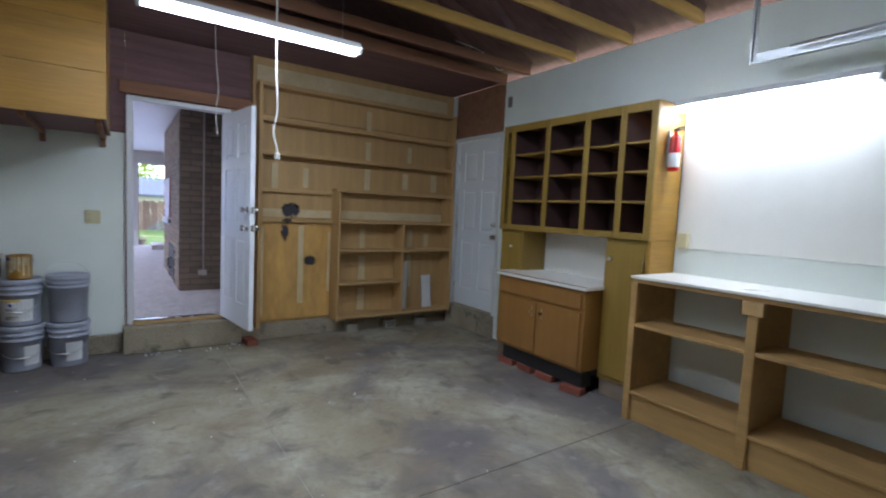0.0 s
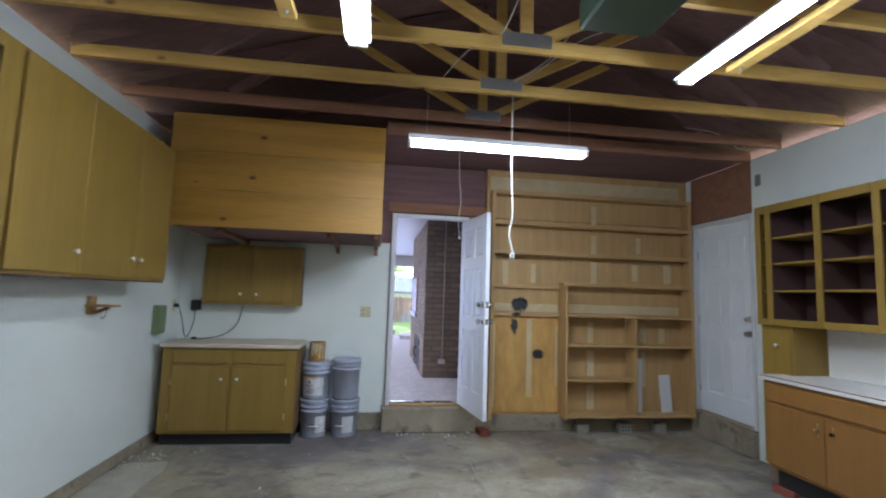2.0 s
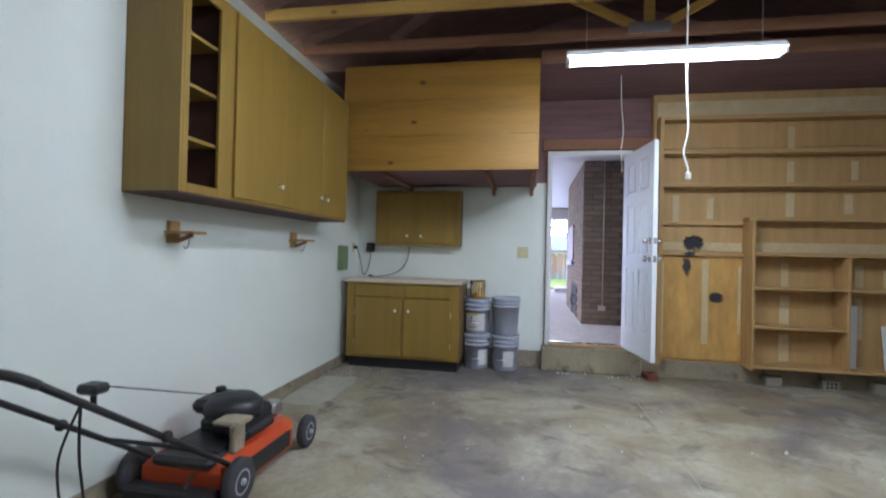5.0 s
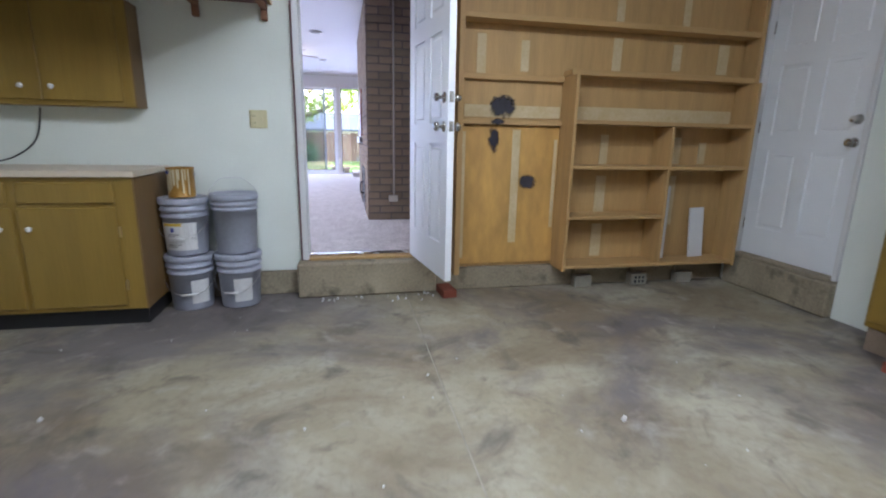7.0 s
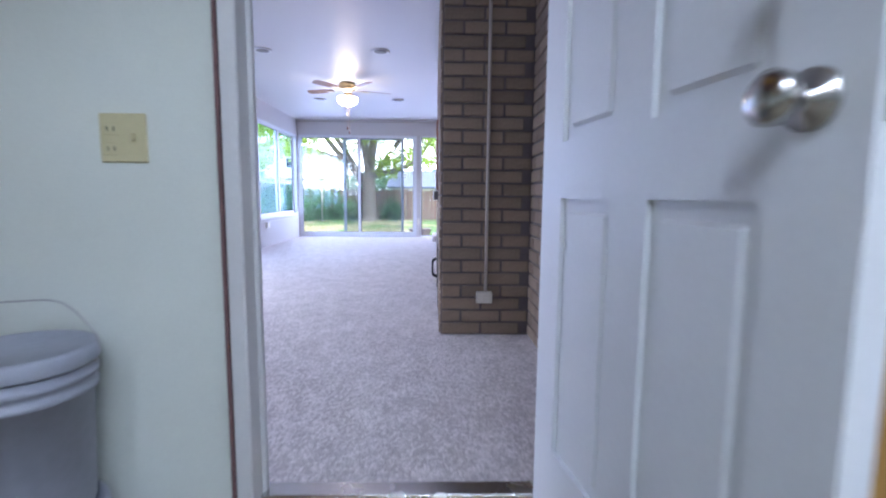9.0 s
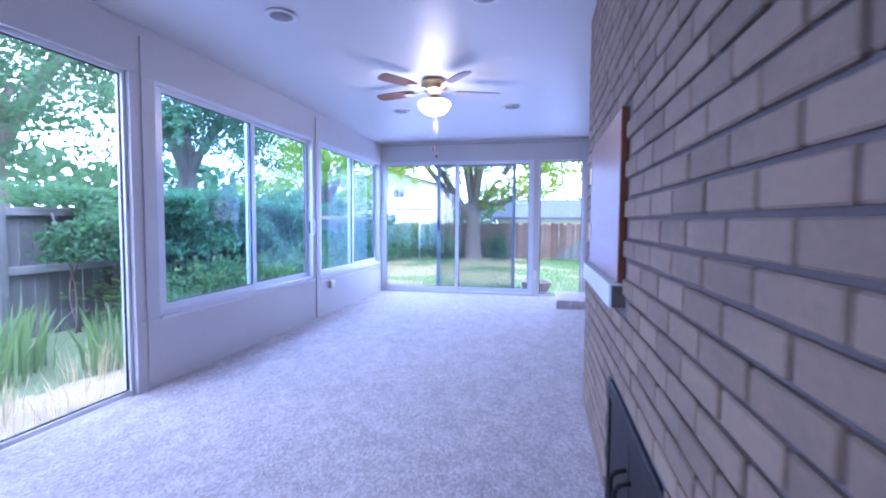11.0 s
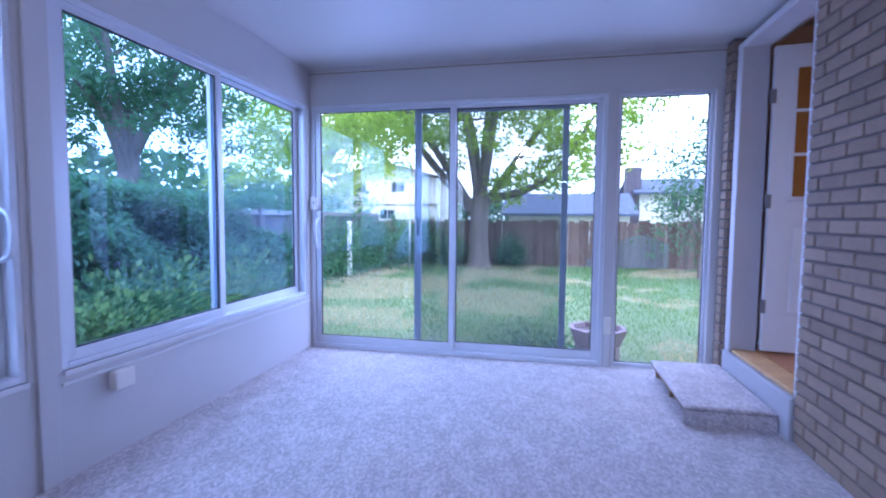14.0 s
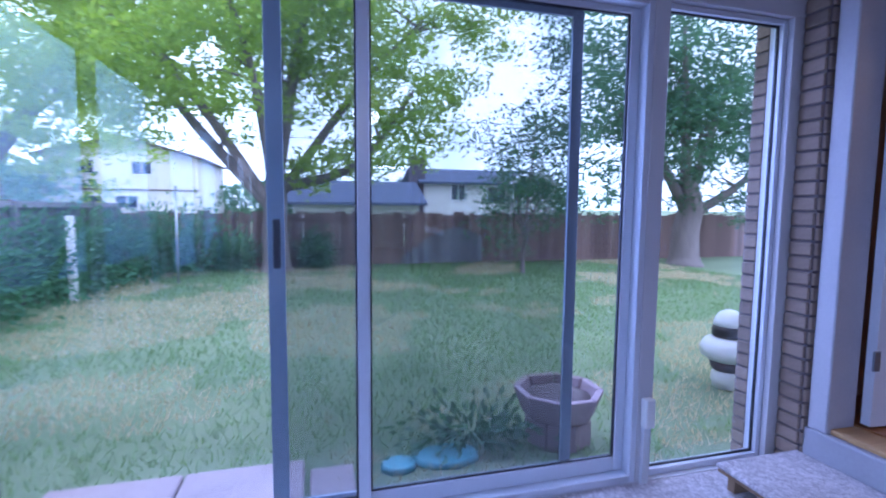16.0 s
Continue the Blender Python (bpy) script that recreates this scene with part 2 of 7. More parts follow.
M_DOOR = material("white_door_paint", (0.74, 0.76, 0.78), 0.4, vary=0.04, scale=3, fine=90, bump=0.05)
M_TRIM = material("white_trim_paint", (0.64, 0.64, 0.64), 0.45, vary=0.05, scale=4, fine=90, bump=0.06)
M_SUNWALL = material("sunroom_white_panel", (0.55, 0.54, 0.54), 0.45, vary=0.04, scale=2, fine=120, bump=0.06)
M_ALU = material("white_aluminium", (0.66, 0.68, 0.72), 0.35, 0.35, vary=0.05, scale=5, fine=80, bump=0.02)
M_ALUDARK = material("grey_metal_and_sash_shade", (0.30, 0.33, 0.36), 0.4, 0.6, vary=0.1, scale=5, fine=80, bump=0.03)
M_STEEL = material("brushed_steel", (0.55, 0.54, 0.52), 0.25, 1.0, vary=0.08, scale=8, fine=120, bump=0.04)
M_GALV = material("galvanised_steel", (0.42, 0.43, 0.43), 0.42, 0.9, vary=0.15, scale=10, fine=70, bump=0.06)
M_BRASS = material("brass", (0.55, 0.42, 0.24), 0.3, 1.0, vary=0.1, scale=8, fine=60, bump=0.04)
M_KNOB = material("white_porcelain", (0.80, 0.79, 0.75), 0.15, vary=0.03, scale=5, fine=60, bump=0)
M_BLACK = material("black_plastic", (0.018, 0.018, 0.02), 0.45, vary=0.2, scale=8, fine=90, bump=0.05)
M_IRON = material("black_iron", (0.02, 0.02, 0.022), 0.55, 0.6, vary=0.2, scale=8, fine=90, bump=0.2)
M_BRICK = material("tan_brick", (0.235, 0.176, 0.126), 0.85, vary=0.22, scale=5, fine=60, bump=0.5, rand=0.35)
M_MORTAR = material("grey_mortar", (0.13, 0.112, 0.108), 0.95, vary=0.2, scale=8, fine=90, bump=0.6)
M_CONC = stained_floor("stained_concrete")
M_CARPET = cut_pile("beige_cut_pile", (0.68, 0.62, 0.61), (0.38, 0.335, 0.33))
M_TUBE = glowing("fluorescent_tube", (0.86, 0.93, 1.0), TUBE)
M_GRASS = material("lawn_soil", (0.19, 0.225, 0.125), 0.95, vary=0.35, scale=0.8, fine=30, bump=0.6, dark=(0.085, 0.14, 0.06))
M_FENCEGREY = material("grey_fence_board", (0.17, 0.17, 0.185), 0.9, vary=0.3, scale=1.2, fine=16, bump=0.3, stretch=GRAIN_Z, rand=0.4)
M_GREYRAIL = material("pale_grey_rail", (0.30, 0.30, 0.33), 0.9, vary=0.25, scale=2, fine=20, bump=0.3, stretch=GRAIN_Y)
M_FENCE = material("weathered_cedar", (0.19, 0.125, 0.11), 0.85, vary=0.3, scale=1.2, fine=16, bump=0.3, stretch=GRAIN_Z, rand=0.5)
M_PANE = glass_sheet("window_glass", (0.88, 0.935, 0.965), 0.06)
M_SIDEPANE = glass_sheet("tinted_window_glass", (0.70, 0.83, 0.98), 0.022)
M_TINTPANE = glass_sheet("window_glass_screened", (0.71, 0.735, 0.74), 0.01)



def add_knots(m, scale, size):
    """Dark oval knots, here and there, on a board material."""
    n, l = m.node_tree.nodes, m.node_tree.links
    b = n["Principled BSDF"]
    was = b.inputs["Base Color"].links[0].from_socket
    co = n.new("ShaderNodeTexCoord")
    mp = n.new("ShaderNodeMapping")
    mp.inputs["Scale"].default_value = (0.6, 1.0, 1.0)
    l.new(co.outputs["Object"], mp.inputs[0])
    v = n.new("ShaderNodeTexVoronoi")
    v.inputs["Scale"].default_value = scale
    l.new(mp.outputs[0], v.inputs["Vector"])
    r = n.new("ShaderNodeMapRange")
    r.inputs["From Min"].default_value, r.inputs["From Max"].default_value = size, size * 0.4
    l.new(v.outputs["Distance"], r.inputs[0])
    mix = n.new("ShaderNodeMix")
    mix.data_type = "RGBA"
    mix.inputs["B"].default_value = (0.09, 0.035, 0.012, 1)
    l.new(r.outputs[0], mix.inputs["Factor"])
    l.new(was, mix.inputs["A"])
    l.new(mix.outputs["Result"], b.inputs["Base Color"])


add_knots(M_PLY, 4.0, 0.10)
add_knots(M_TRUSS, 5.0, 0.13)
add_knots(M_SHELF, 4.0, 0.07)

# ---- mesh helpers ----


def block(bm, x0, x1, y0, y1, z0, z1, bevel=0.0):
    """A box between two corners, with its edges taken off."""
    x0, x1 = min(x0, x1), max(x0, x1)
    y0, y1 = min(y0, y1), max(y0, y1)
    z0, z1 = min(z0, z1), max(z0, z1)
    m = Matrix.Translation(((x0 + x1) / 2, (y0 + y1) / 2, (z0 + z1) / 2)) @ Matrix.Diagonal((x1 - x0, y1 - y0, z1 - z0, 1))
    made = bmesh.ops.create_cube(bm, size=1.0, matrix=m)["verts"]
    if bevel:
        bevel = min(bevel, 0.45 * min(x1 - x0, y1 - y0, z1 - z0))
        bmesh.ops.bevel(bm, geom=list({e for v in made for e in v.link_edges}), offset=bevel, segments=1, affect="EDGES")
    return bm


def box(x0, x1, y0, y1, z0, z1, bevel=0.003):
    return block(bmesh.new(), x0, x1, y0, y1, z0, z1, bevel)


def boxes(*sizes, bevel=0.003):
    bm = bmesh.new()
    for s in sizes:
        block(bm, *s, bevel)
    return bm


def lathe(bm, profile, at=(0, 0, 0), axis="z", steps=24):
    """A turned body: profile of (radius, height) along the axis."""
    turn = {"z": Matrix.Identity(4), "x": Matrix.Rotation(radians(90), 4, "Y"), "y": Matrix.Rotation(radians(-90), 4, "X")}[axis]
    m = Matrix.Translation(at) @ turn
    rings = []
    for r, h in profile:
        rings.append([bm.verts.new(m @ Vector((max(r, 1e-4) * math.cos(2 * math.pi * k / steps), max(r, 1e-4) * math.sin(2 * math.pi * k / steps), h))) for k in range(steps)])
    for a, b in zip(rings, rings[1:]):
        for k in range(steps):
            f = bm.faces.new((a[k], a[(k + 1) % steps], b[(k + 1) % steps], b[k]))
            f.smooth = True
    bm.faces.new(list(reversed(rings[0])))
    bm.faces.new(rings[-1])
    return bm


def tube(bm, path, radius, steps=8):
    """A round bar along a path of points."""
    pts = [Vector(p) for p in path]
    rings = []
    side = None
    for k, p in enumerate(pts):
        way = (pts[min(k + 1, len(pts) - 1)] - pts[max(k - 1, 0)]).normalized()
        if side is None:
            side = way.cross(Vector((0, 0, 1)) if abs(way.z) < 0.9 else Vector((1, 0, 0))).normalized()
        side = (side - way * side.dot(way)).normalized()
        up = way.cross(side)
        r = radius[k] if isinstance(radius, (list, tuple)) else radius
        rings.append([bm.verts.new(p + r * (math.cos(2 * math.pi * j / steps) * side + math.sin(2 * math.pi * j / steps) * up)) for j in range(steps)])
    for a, b in zip(rings, rings[1:]):
        for k in range(steps):
            f = bm.faces.new((a[k], a[(k + 1) % steps], b[(k + 1) % steps], b[k]))
            f.smooth = True
    bm.faces.new(list(reversed(rings[0])))
    bm.faces.new(rings[-1])
    return bm


def bent(points, n=8):
    """A smooth path through points."""
    pts = [Vector(p) for p in points]
    out = []
    for k in range(len(pts) - 1):
        p0, p1, p2, p3 = pts[max(k - 1, 0)], pts[k], pts[k + 1], pts[min(k + 2, len(pts) - 1)]
        for j in range(n):
            t = j / n
            out.append(0.5 * ((2 * p1) + (p2 - p0) * t + (2 * p0 - 5 * p1 + 4 * p2 - p3) * t * t + (3 * p1 - p0 - 3 * p2 + p3) * t ** 3))
    return out + [pts[-1]]


def mesh_of(name, bm, mat):
    bmesh.ops.recalc_face_normals(bm, faces=bm.faces)
    me = bpy.data.meshes.new(name)
    bm.to_mesh(me)
    bm.free()
    for m in mat if isinstance(mat, (list, tuple)) else [mat]:
        me.materials.append(m)
    return me


def structure(name, bm, mat, label="", category=""):
    return tagged(new(name, mesh_of(name, bm, mat)), label, category, kind="structure")


def thing(name, at, label, category, group="", rz=0.0):
    ob = new(name)
    ob.empty_display_size = 0.1
    ob.matrix_basis = pose(*at, 0, 0, rz)
    return tagged(ob, label, category, group)


def part(name, bm, mat, parent, label="", local=False):
    """Links a bmesh as one mesh object under a thing or part. Unless local, the bmesh is in world places and its parent is not turned."""
    ob = new(name, mesh_of(name, bm, mat))
    ob.parent = parent
    if not local:
        at, up = Vector((0, 0, 0)), parent
        while up:
            at += up.matrix_basis.translation
            up = up.parent
        ob.data.transform(Matrix.Translation(-at))
    return tagged(ob, label)


def piece(name, me, parent, m):
    ob = new(name, me)
    ob.parent = parent
    ob.matrix_basis = m
    return ob


def solo(name, bm, mat, label, category, group=""):
    """A thing of one mesh, with its origin at its base."""
    me = mesh_of(name, bm, mat)
    lo = Vector([min(v.co[k] for v in me.vertices) for k in range(3)])
    hi = Vector([max(v.co[k] for v in me.vertices) for k in range(3)])
    base = Vector(((lo.x + hi.x) / 2, (lo.y + hi.y) / 2, lo.z))
    me.transform(Matrix.Translation(-base))
    ob = new(name, me)
    ob.location = base
    return tagged(ob, label, category, group)


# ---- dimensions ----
FL = 0.285          # sunroom floor
CEIL = 2.675         # sunroom ceiling
YB = 0.09           # garage back wall, drywall face
XL, XR = -2.28, 3.66
YF = -7.3           # garage front
TOP = 3.04          # garage wall top
YE = 8.72           # sunroom end wall
GROUND = 0.10
YS = YB + 0.09      # sunroom face of the doorway wall

# ---- garage structure ----
M_JOINT = material("pale_joint_filler", (0.42, 0.38, 0.31), 0.9, vary=0.4, scale=6, fine=50, bump=0.3)
structure("floor_base", box(XL - 0.2, XR + 0.2, YF - 0.2, YB + 0.2, -0.30, -0.006, 0), M_JOINT, "concrete bed under the garage slab", "floor")
floor = tagged(new("garage_floor"), "stained bare concrete garage floor with joints", "floor", kind="structure")
JX, JY = 0.75, -3.35
for x0, x1 in ((XL - 0.1, JX - 0.003), (JX + 0.003, XR + 0.1)):
    for y0, y1 in ((YF, JY - 0.003), (JY + 0.003, YB + 0.05)):
        part("slab", box(x0, x1, y0, y1, -0.005, 0.0, 0.002), M_CONC, floor)

M_FILLER = material("pale_crack_filler", (0.36, 0.33, 0.27), 0.9, vary=0.35, scale=5, fine=50, bump=0.3)
part("joint_filler", box(JX - 0.0028, JX + 0.0028, JY + 0.004, YB - 0.15, -0.005, -0.0006, 0), M_FILLER, floor, "pale filler in the floor joint")
part("joint_filler", box(JX - 0.0028, JX + 0.0028, YF, JY - 0.004, -0.005, -0.0006, 0), M_FILLER, floor, "pale filler in the floor joint")

M_PALE = material("pale_scraped_concrete", (0.40, 0.375, 0.30), 0.9, vary=0.25, scale=5, fine=50, bump=0.3)
bm = bmesh.new()
rp = random.Random(17)
ring = []
for k in range(40):
    a = 2 * math.pi * k / 40
    c, q = math.cos(a), math.sin(a)
    ring.append((-2.055 + 0.20 * math.copysign(abs(c) ** 0.35, c) + rp.uniform(-0.012, 0.012), -1.33 + 0.46 * math.copysign(abs(q) ** 0.35, q) + rp.uniform(-0.02, 0.02)))
low = [bm.verts.new((x, y, -0.0005)) for x, y in ring]
top = [bm.verts.new((x, y, 0.0016)) for x, y in ring]
bm.faces.new(top)
for k in range(40):
    bm.faces.new((low[k], low[(k + 1) % 40], top[(k + 1) % 40], top[k]))
part("pale_patch", bm, M_PALE, floor, "pale scraped patch beside the wall")

# left and right walls, front wall
structure("wall_west", box(XL - 0.14, XL, YF, YB + 0.2, 0.10, TOP, 0), M_WALL, "white painted drywall wall of the garage", "wall")
structure("wall_west_base", box(XL - 0.14, XL + 0.012, YF, YB - 0.02, 0.0, 0.10, 0.004), M_STEM, "bare concrete foundation strip along the wall", "wall")
D2A, D2B = -1.0, -0.13
structure("wall_east", boxes((XR, XR + 0.14, YF, D2A - 0.045, 0, TOP), (XR, XR + 0.14, D2B + 0.045, YB, 0, TOP), bevel=0), M_WALL, "white painted drywall wall of the garage", "wall")
structure("wall_east_header", box(XR - 0.004, XR + 0.13, D2A - 0.045, D2B + 0.045, 2.48, TOP, 0.004), M_BROWN, "brown wooden boards over the side door", "wall")
# added wall closes the unseen front, where the garage door would be
structure("wall_south", box(XL - 0.14, XR + 0.14, YF - 0.14, YF, 0, 4.3, 0), M_WALL, "plain white wall added to close the unseen garage front", "wall")

# back wall: drywall beside the door, boards over it, backing of the shelves
DL, DR, DT = 0.02, 0.84, 2.41
structure("wall_north", boxes((XL, -0.172, YB, YB + 0.08, 0.185, TOP), (-0.172, DL - 0.05, YB, YB + 0.08, 0.185, 2.10), bevel=0), M_WALL, "white painted drywall behind the counter", "wall")
structure("wall_north_boards", boxes((DL - 0.05, 1.08, YB + 0.01, YB + 0.08, DT + 0.05, TOP), (-0.171, DL - 0.051, YB + 0.003, YB + 0.08, 2.101, TOP), bevel=0.002), M_DARKWOOD, "dark brown boards over the doorway", "wall")
structure("header_beam", box(DL - 0.10, 1.08, YB - 0.06, YB + 0.008, DT + 0.055, DT + 0.17, 0.006), M_BROWN, "brown header beam over the doorway", "beam")
structure("wall_north_right", boxes((DR + 0.05, XR, YB - 0.08, YB + 0.08, 0.185, DT + 0.04), (1.084, XR, YB - 0.08, YB + 0.08, DT + 0.045, TOP), bevel=0), M_SHELFV, "bare taped gypsum board behind the shelves", "wall")
structure("foundation", boxes((XL, DL - 0.08, YB - 0.015, YB + 0.08, 0, 0.18), (DR + 0.16, XR, YB - 0.11, YB + 0.08, 0, 0.18), bevel=0.008), M_STEM, "rough concrete foundation under the wall", "foundation")
structure("door_step", box(DL - 0.08, DR + 0.155, YB - 0.15, YB + 0.085, 0, 0.262, 0.012), M_STEM, "rough concrete step under the doorway", "step")

# doorway from the garage to the sunroom
door_1 = tagged(new("door_1"), "white painted doorway frame with a wooden threshold", "door frame", kind="structure")
for x0, x1 in ((DL - 0.045, DL), (DR, DR + 0.045)):
    part("jamb", box(x0, x1, YB - 0.03, YS, 0.264, DT + 0.045, 0.004), M_TRIM, door_1)
part("head", box(DL, DR, YB - 0.03, YS, DT, DT + 0.045, 0.004), M_TRIM, door_1)
for x0, x1 in ((DL, DL + 0.012), (DR - 0.012, DR)):
    part("stop", box(x0, x1, YB + 0.04, YB + 0.065, 0.27, DT, 0.002), M_TRIM, door_1)
part("weather_strip", box(DL - 0.056, DL - 0.047, YB - 0.033, YB - 0.003, 0.264, DT + 0.04, 0.001), M_DARKWOOD, door_1, "dark wooden edge strip")
part("threshold", box(DL + 0.001, DR - 0.001, YB - 0.05, YB + 0.07, 0.263, 0.286, 0.006), M_SHELF, door_1, "worn wooden threshold")
part("sill_plate", box(DL + 0.001, DR - 0.001, YB + 0.02, YS, 0.287, 0.297, 0.004), M_STEEL, door_1, "shiny metal sill plate")


def panel_leaf(width, height, thick, front=True):
    """A six-panel door leaf: hinge at x 0, faces at y 0 and -thick; raised fields in sunk moulded panels."""
    bm = bmesh.new()
    st, rails = 0.115, [(0.0, 0.23), (0.86, 0.99), (1.52, 1.63), (height - 0.13, height)]
    core = thick * 0.45
    block(bm, 0.001, width - 0.001, -thick / 2 - core / 2, -thick / 2 + core / 2, 0.001, height - 0.001)
    mid = width / 2
    for x0, x1 in ((0, st), (width - st, width)):
        block(bm, x0, x1, -thick, 0, 0, height, 0.0)
    for z0, z1 in rails:
        block(bm, st, width - st, -thick, 0, z0, z1, 0.0)
    for (a0, a1), (b0, b1) in zip(rails, rails[1:]):
        block(bm, mid - 0.055, mid + 0.055, -thick, 0, a1, b0, 0.0)
        for x0, x1 in ((st, mid - 0.055), (mid + 0.055, width - st)):
            block(bm, x0 + 0.028, x1 - 0.028, -thick + 0.004, -0.004, a1 + 0.028, b0 - 0.028, 0.008)
    return bm


def knob_set(parent, x, z, face, out, name="door_knob", big=0.028):
    """A round knob on a rose; out is +1 or -1 along y."""
    bm = bmesh.new()
    lathe(bm, [(0.033, 0), (0.033, 0.006 * out), (0.013, 0.010 * out), (0.011, 0.032 * out), (big, 0.040 * out), (big + 0.001, 0.055 * out), (big * 0.7, 0.064 * out), (0.002, 0.066 * out)], (x, face, z), "y", 20)
    return part(name, bm, M_STEEL, parent, "brushed metal", local=True)


leaf = thing("open_door", (DR - 0.003, YB - 0.035, 0.298), "white six-panel door standing open into the garage", "door")
# the leaf swings from the far jamb towards the garage
leaf.matrix_basis = pose(DR - 0.003, YB - 0.035, 0.298, 0, 0, 180 + 98.5)
part("leaf", panel_leaf(0.80, 2.08, 0.042), M_DOOR, leaf, local=True)
knob_set(leaf, 0.735, 0.965, 0.0, 1)
knob_set(leaf, 0.735, 0.965, -0.042, -1)
knob_set(leaf, 0.735, 1.135, 0.0, 1, "deadbolt", 0.020)
knob_set(leaf, 0.735, 1.135, -0.042, -1, "deadbolt", 0.024)
for z in (0.965, 1.135):
    part("latch_plate", box(0.7995, 0.803, -0.034, -0.008, z - 0.03, z + 0.03, 0.001), M_STEEL, leaf, local=True)
for z in (0.25, 1.05, 1.82):
    part("hinge", lathe(bmesh.new(), [(0.008, -0.045), (0.008, 0.045)], (-0.006, 0.004, z), "z", 10), M_STEEL, leaf, local=True)

# side door, closed
side = thing("side_door", (XR + 0.02, D2B, 0.245), "closed white six-panel side door with metal knob", "door")
side.matrix_basis = pose(XR + 0.055, D2A, 0.282, 0, 0, 90)
part("leaf", panel_leaf(0.87, 2.14, 0.042), M_DOOR, side, local=True)
knob_set(side, 0.085, 0.935, 0.0, 1)
knob_set(side, 0.085, 1.09, 0.0, 1, "deadbolt", 0.022)
for z in (0.25, 1.05, 1.82):
    part("hinge", lathe(bmesh.new(), [(0.008, -0.045), (0.008, 0.045)], (0.874, 0.004, z), "z", 10), M_STEEL, side, local=True)
door_2 = tagged(new("door_2"), "white painted frame of the side door", "door frame", kind="structure")
for y0, y1 in ((D2A - 0.04, D2A - 0.002), (D2B + 0.002, D2B + 0.04)):
    part("jamb", box(XR - 0.012, XR + 0.13, y0, y1, 0.265, 2.475, 0.004), M_TRIM, door_2)
part("head", box(XR - 0.012, XR + 0.13, D2A, D2B, 2.43, 2.475, 0.004), M_TRIM, door_2)
part("threshold", box(XR - 0.03, XR + 0.13, D2A, D2B, 0.252, 0.278, 0.005), M_STEM, door_2, "worn pale threshold")
structure("side_step", box(XR - 0.06, XR + 0.14, D2A - 0.04, D2B + 0.04, 0, 0.25, 0.012), M_STEM, "concrete step under the side door", "step")

# roof: ceiling strip, trusses, sheathing
structure("ceiling", box(XL, XR, -1.02, YB + 0.1, TOP + 0.005, TOP + 0.02, 0), M_DARKWOOD, "dark brown boarded ceiling strip", "ceiling")
structure("ceiling_ledger", box(-0.14, XR, -1.06, -1.022, TOP - 0.03, TOP + 0.09, 0.004), M_BROWN, "dusty brown ledger board", "beam")
RIDGE, RISE = (XL + XR) / 2, 1.15
bm = bmesh.new()
for a, b in (((XL - 0.3, TOP + 0.08), (RIDGE, TOP + RISE)), ((RIDGE, TOP + RISE), (XR + 0.3, TOP + 0.08))):
    v = [bm.verts.new((a[0], YF - 0.15, a[1])), bm.verts.new((b[0], YF - 0.15, b[1])), bm.verts.new((b[0], YB + 0.3, b[1])), bm.verts.new((a[0], YB + 0.3, a[1]))]
    w = [bm.verts.new(p.co + Vector((0, 0, 0.04))) for p in v]
    bm.faces.new(v), bm.faces.new(list(reversed(w)))
    for k in range(4):
        bm.faces.new((v[k], v[(k + 1) % 4], w[(k + 1) % 4], w[k]))
structure("roof_sheathing", bm, M_DARKWOOD, "dark wooden underside of the garage roof", "ceiling")
structure("gable", boxes((XL - 0.1, XR + 0.1, YB + 0.085, YS, TOP + 0.03, TOP + RISE + 0.03), bevel=0), M_DARKWOOD, "dark boarded gable end", "wall")


def slanted(bm, a, b, deep, thick):
    """A board of height deep from a to b in the plane of y."""
    a, b = Vector(a), Vector(b)
    n = Vector((-(b - a).z, 0, (b - a).x)).normalized() * deep / 2
    y = Vector((0, thick / 2, 0))
    vs = [bm.verts.new(p + s * n + q * y) for p in (a, b) for s in (-1, 1) for q in (-1, 1)]
    for f in ((0, 1, 3, 2), (4, 6, 7, 5), (0, 4, 5, 1), (2, 3, 7, 6), (0, 2, 6, 4), (1, 5, 7, 3)):
        bm.faces.new([vs[k] for k in f])
    return bm


truss = thing("roof_truss", (RIDGE, 0, TOP), "pine roof truss with metal plates across the garage", "roof truss", "roof trusses")
half = (XR - XL) / 2
part("bottom_chord", box(-half, half, -0.019, 0.019, 0.0, 0.089, 0.003), M_TRUSS, truss, local=True)
# upper chords and outer webs coloured dark to stand for unlit wood
for s in (-1, 1):
    part("top_chord", slanted(bmesh.new(), (s * half, 0, 0.10), (s * 0.01, 0, RISE - 0.07), 0.089, 0.038), M_DARKWOOD, truss, "rafter with its unlit look put into a dark colour", local=True)
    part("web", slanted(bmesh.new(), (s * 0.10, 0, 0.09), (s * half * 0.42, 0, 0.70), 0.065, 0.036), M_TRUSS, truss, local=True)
    part("web", slanted(bmesh.new(), (s * half * 0.72, 0, 0.09), (s * half * 0.44, 0, 0.68), 0.075, 0.036), M_DARKWOOD, truss, "web with its unlit look put into a dark colour", local=True)
part("king_post", box(-0.04, 0.04, -0.018, 0.018, 0.09, RISE - 0.1, 0.003), M_TRUSS, truss, local=True)
part("nail_plate", boxes((-0.16, 0.16, -0.022, -0.0195, 0.03, 0.12), (-0.16, 0.16, 0.0195, 0.022, 0.03, 0.12), bevel=0.0005), M_GALV, truss, "grey metal nail plate", local=True)
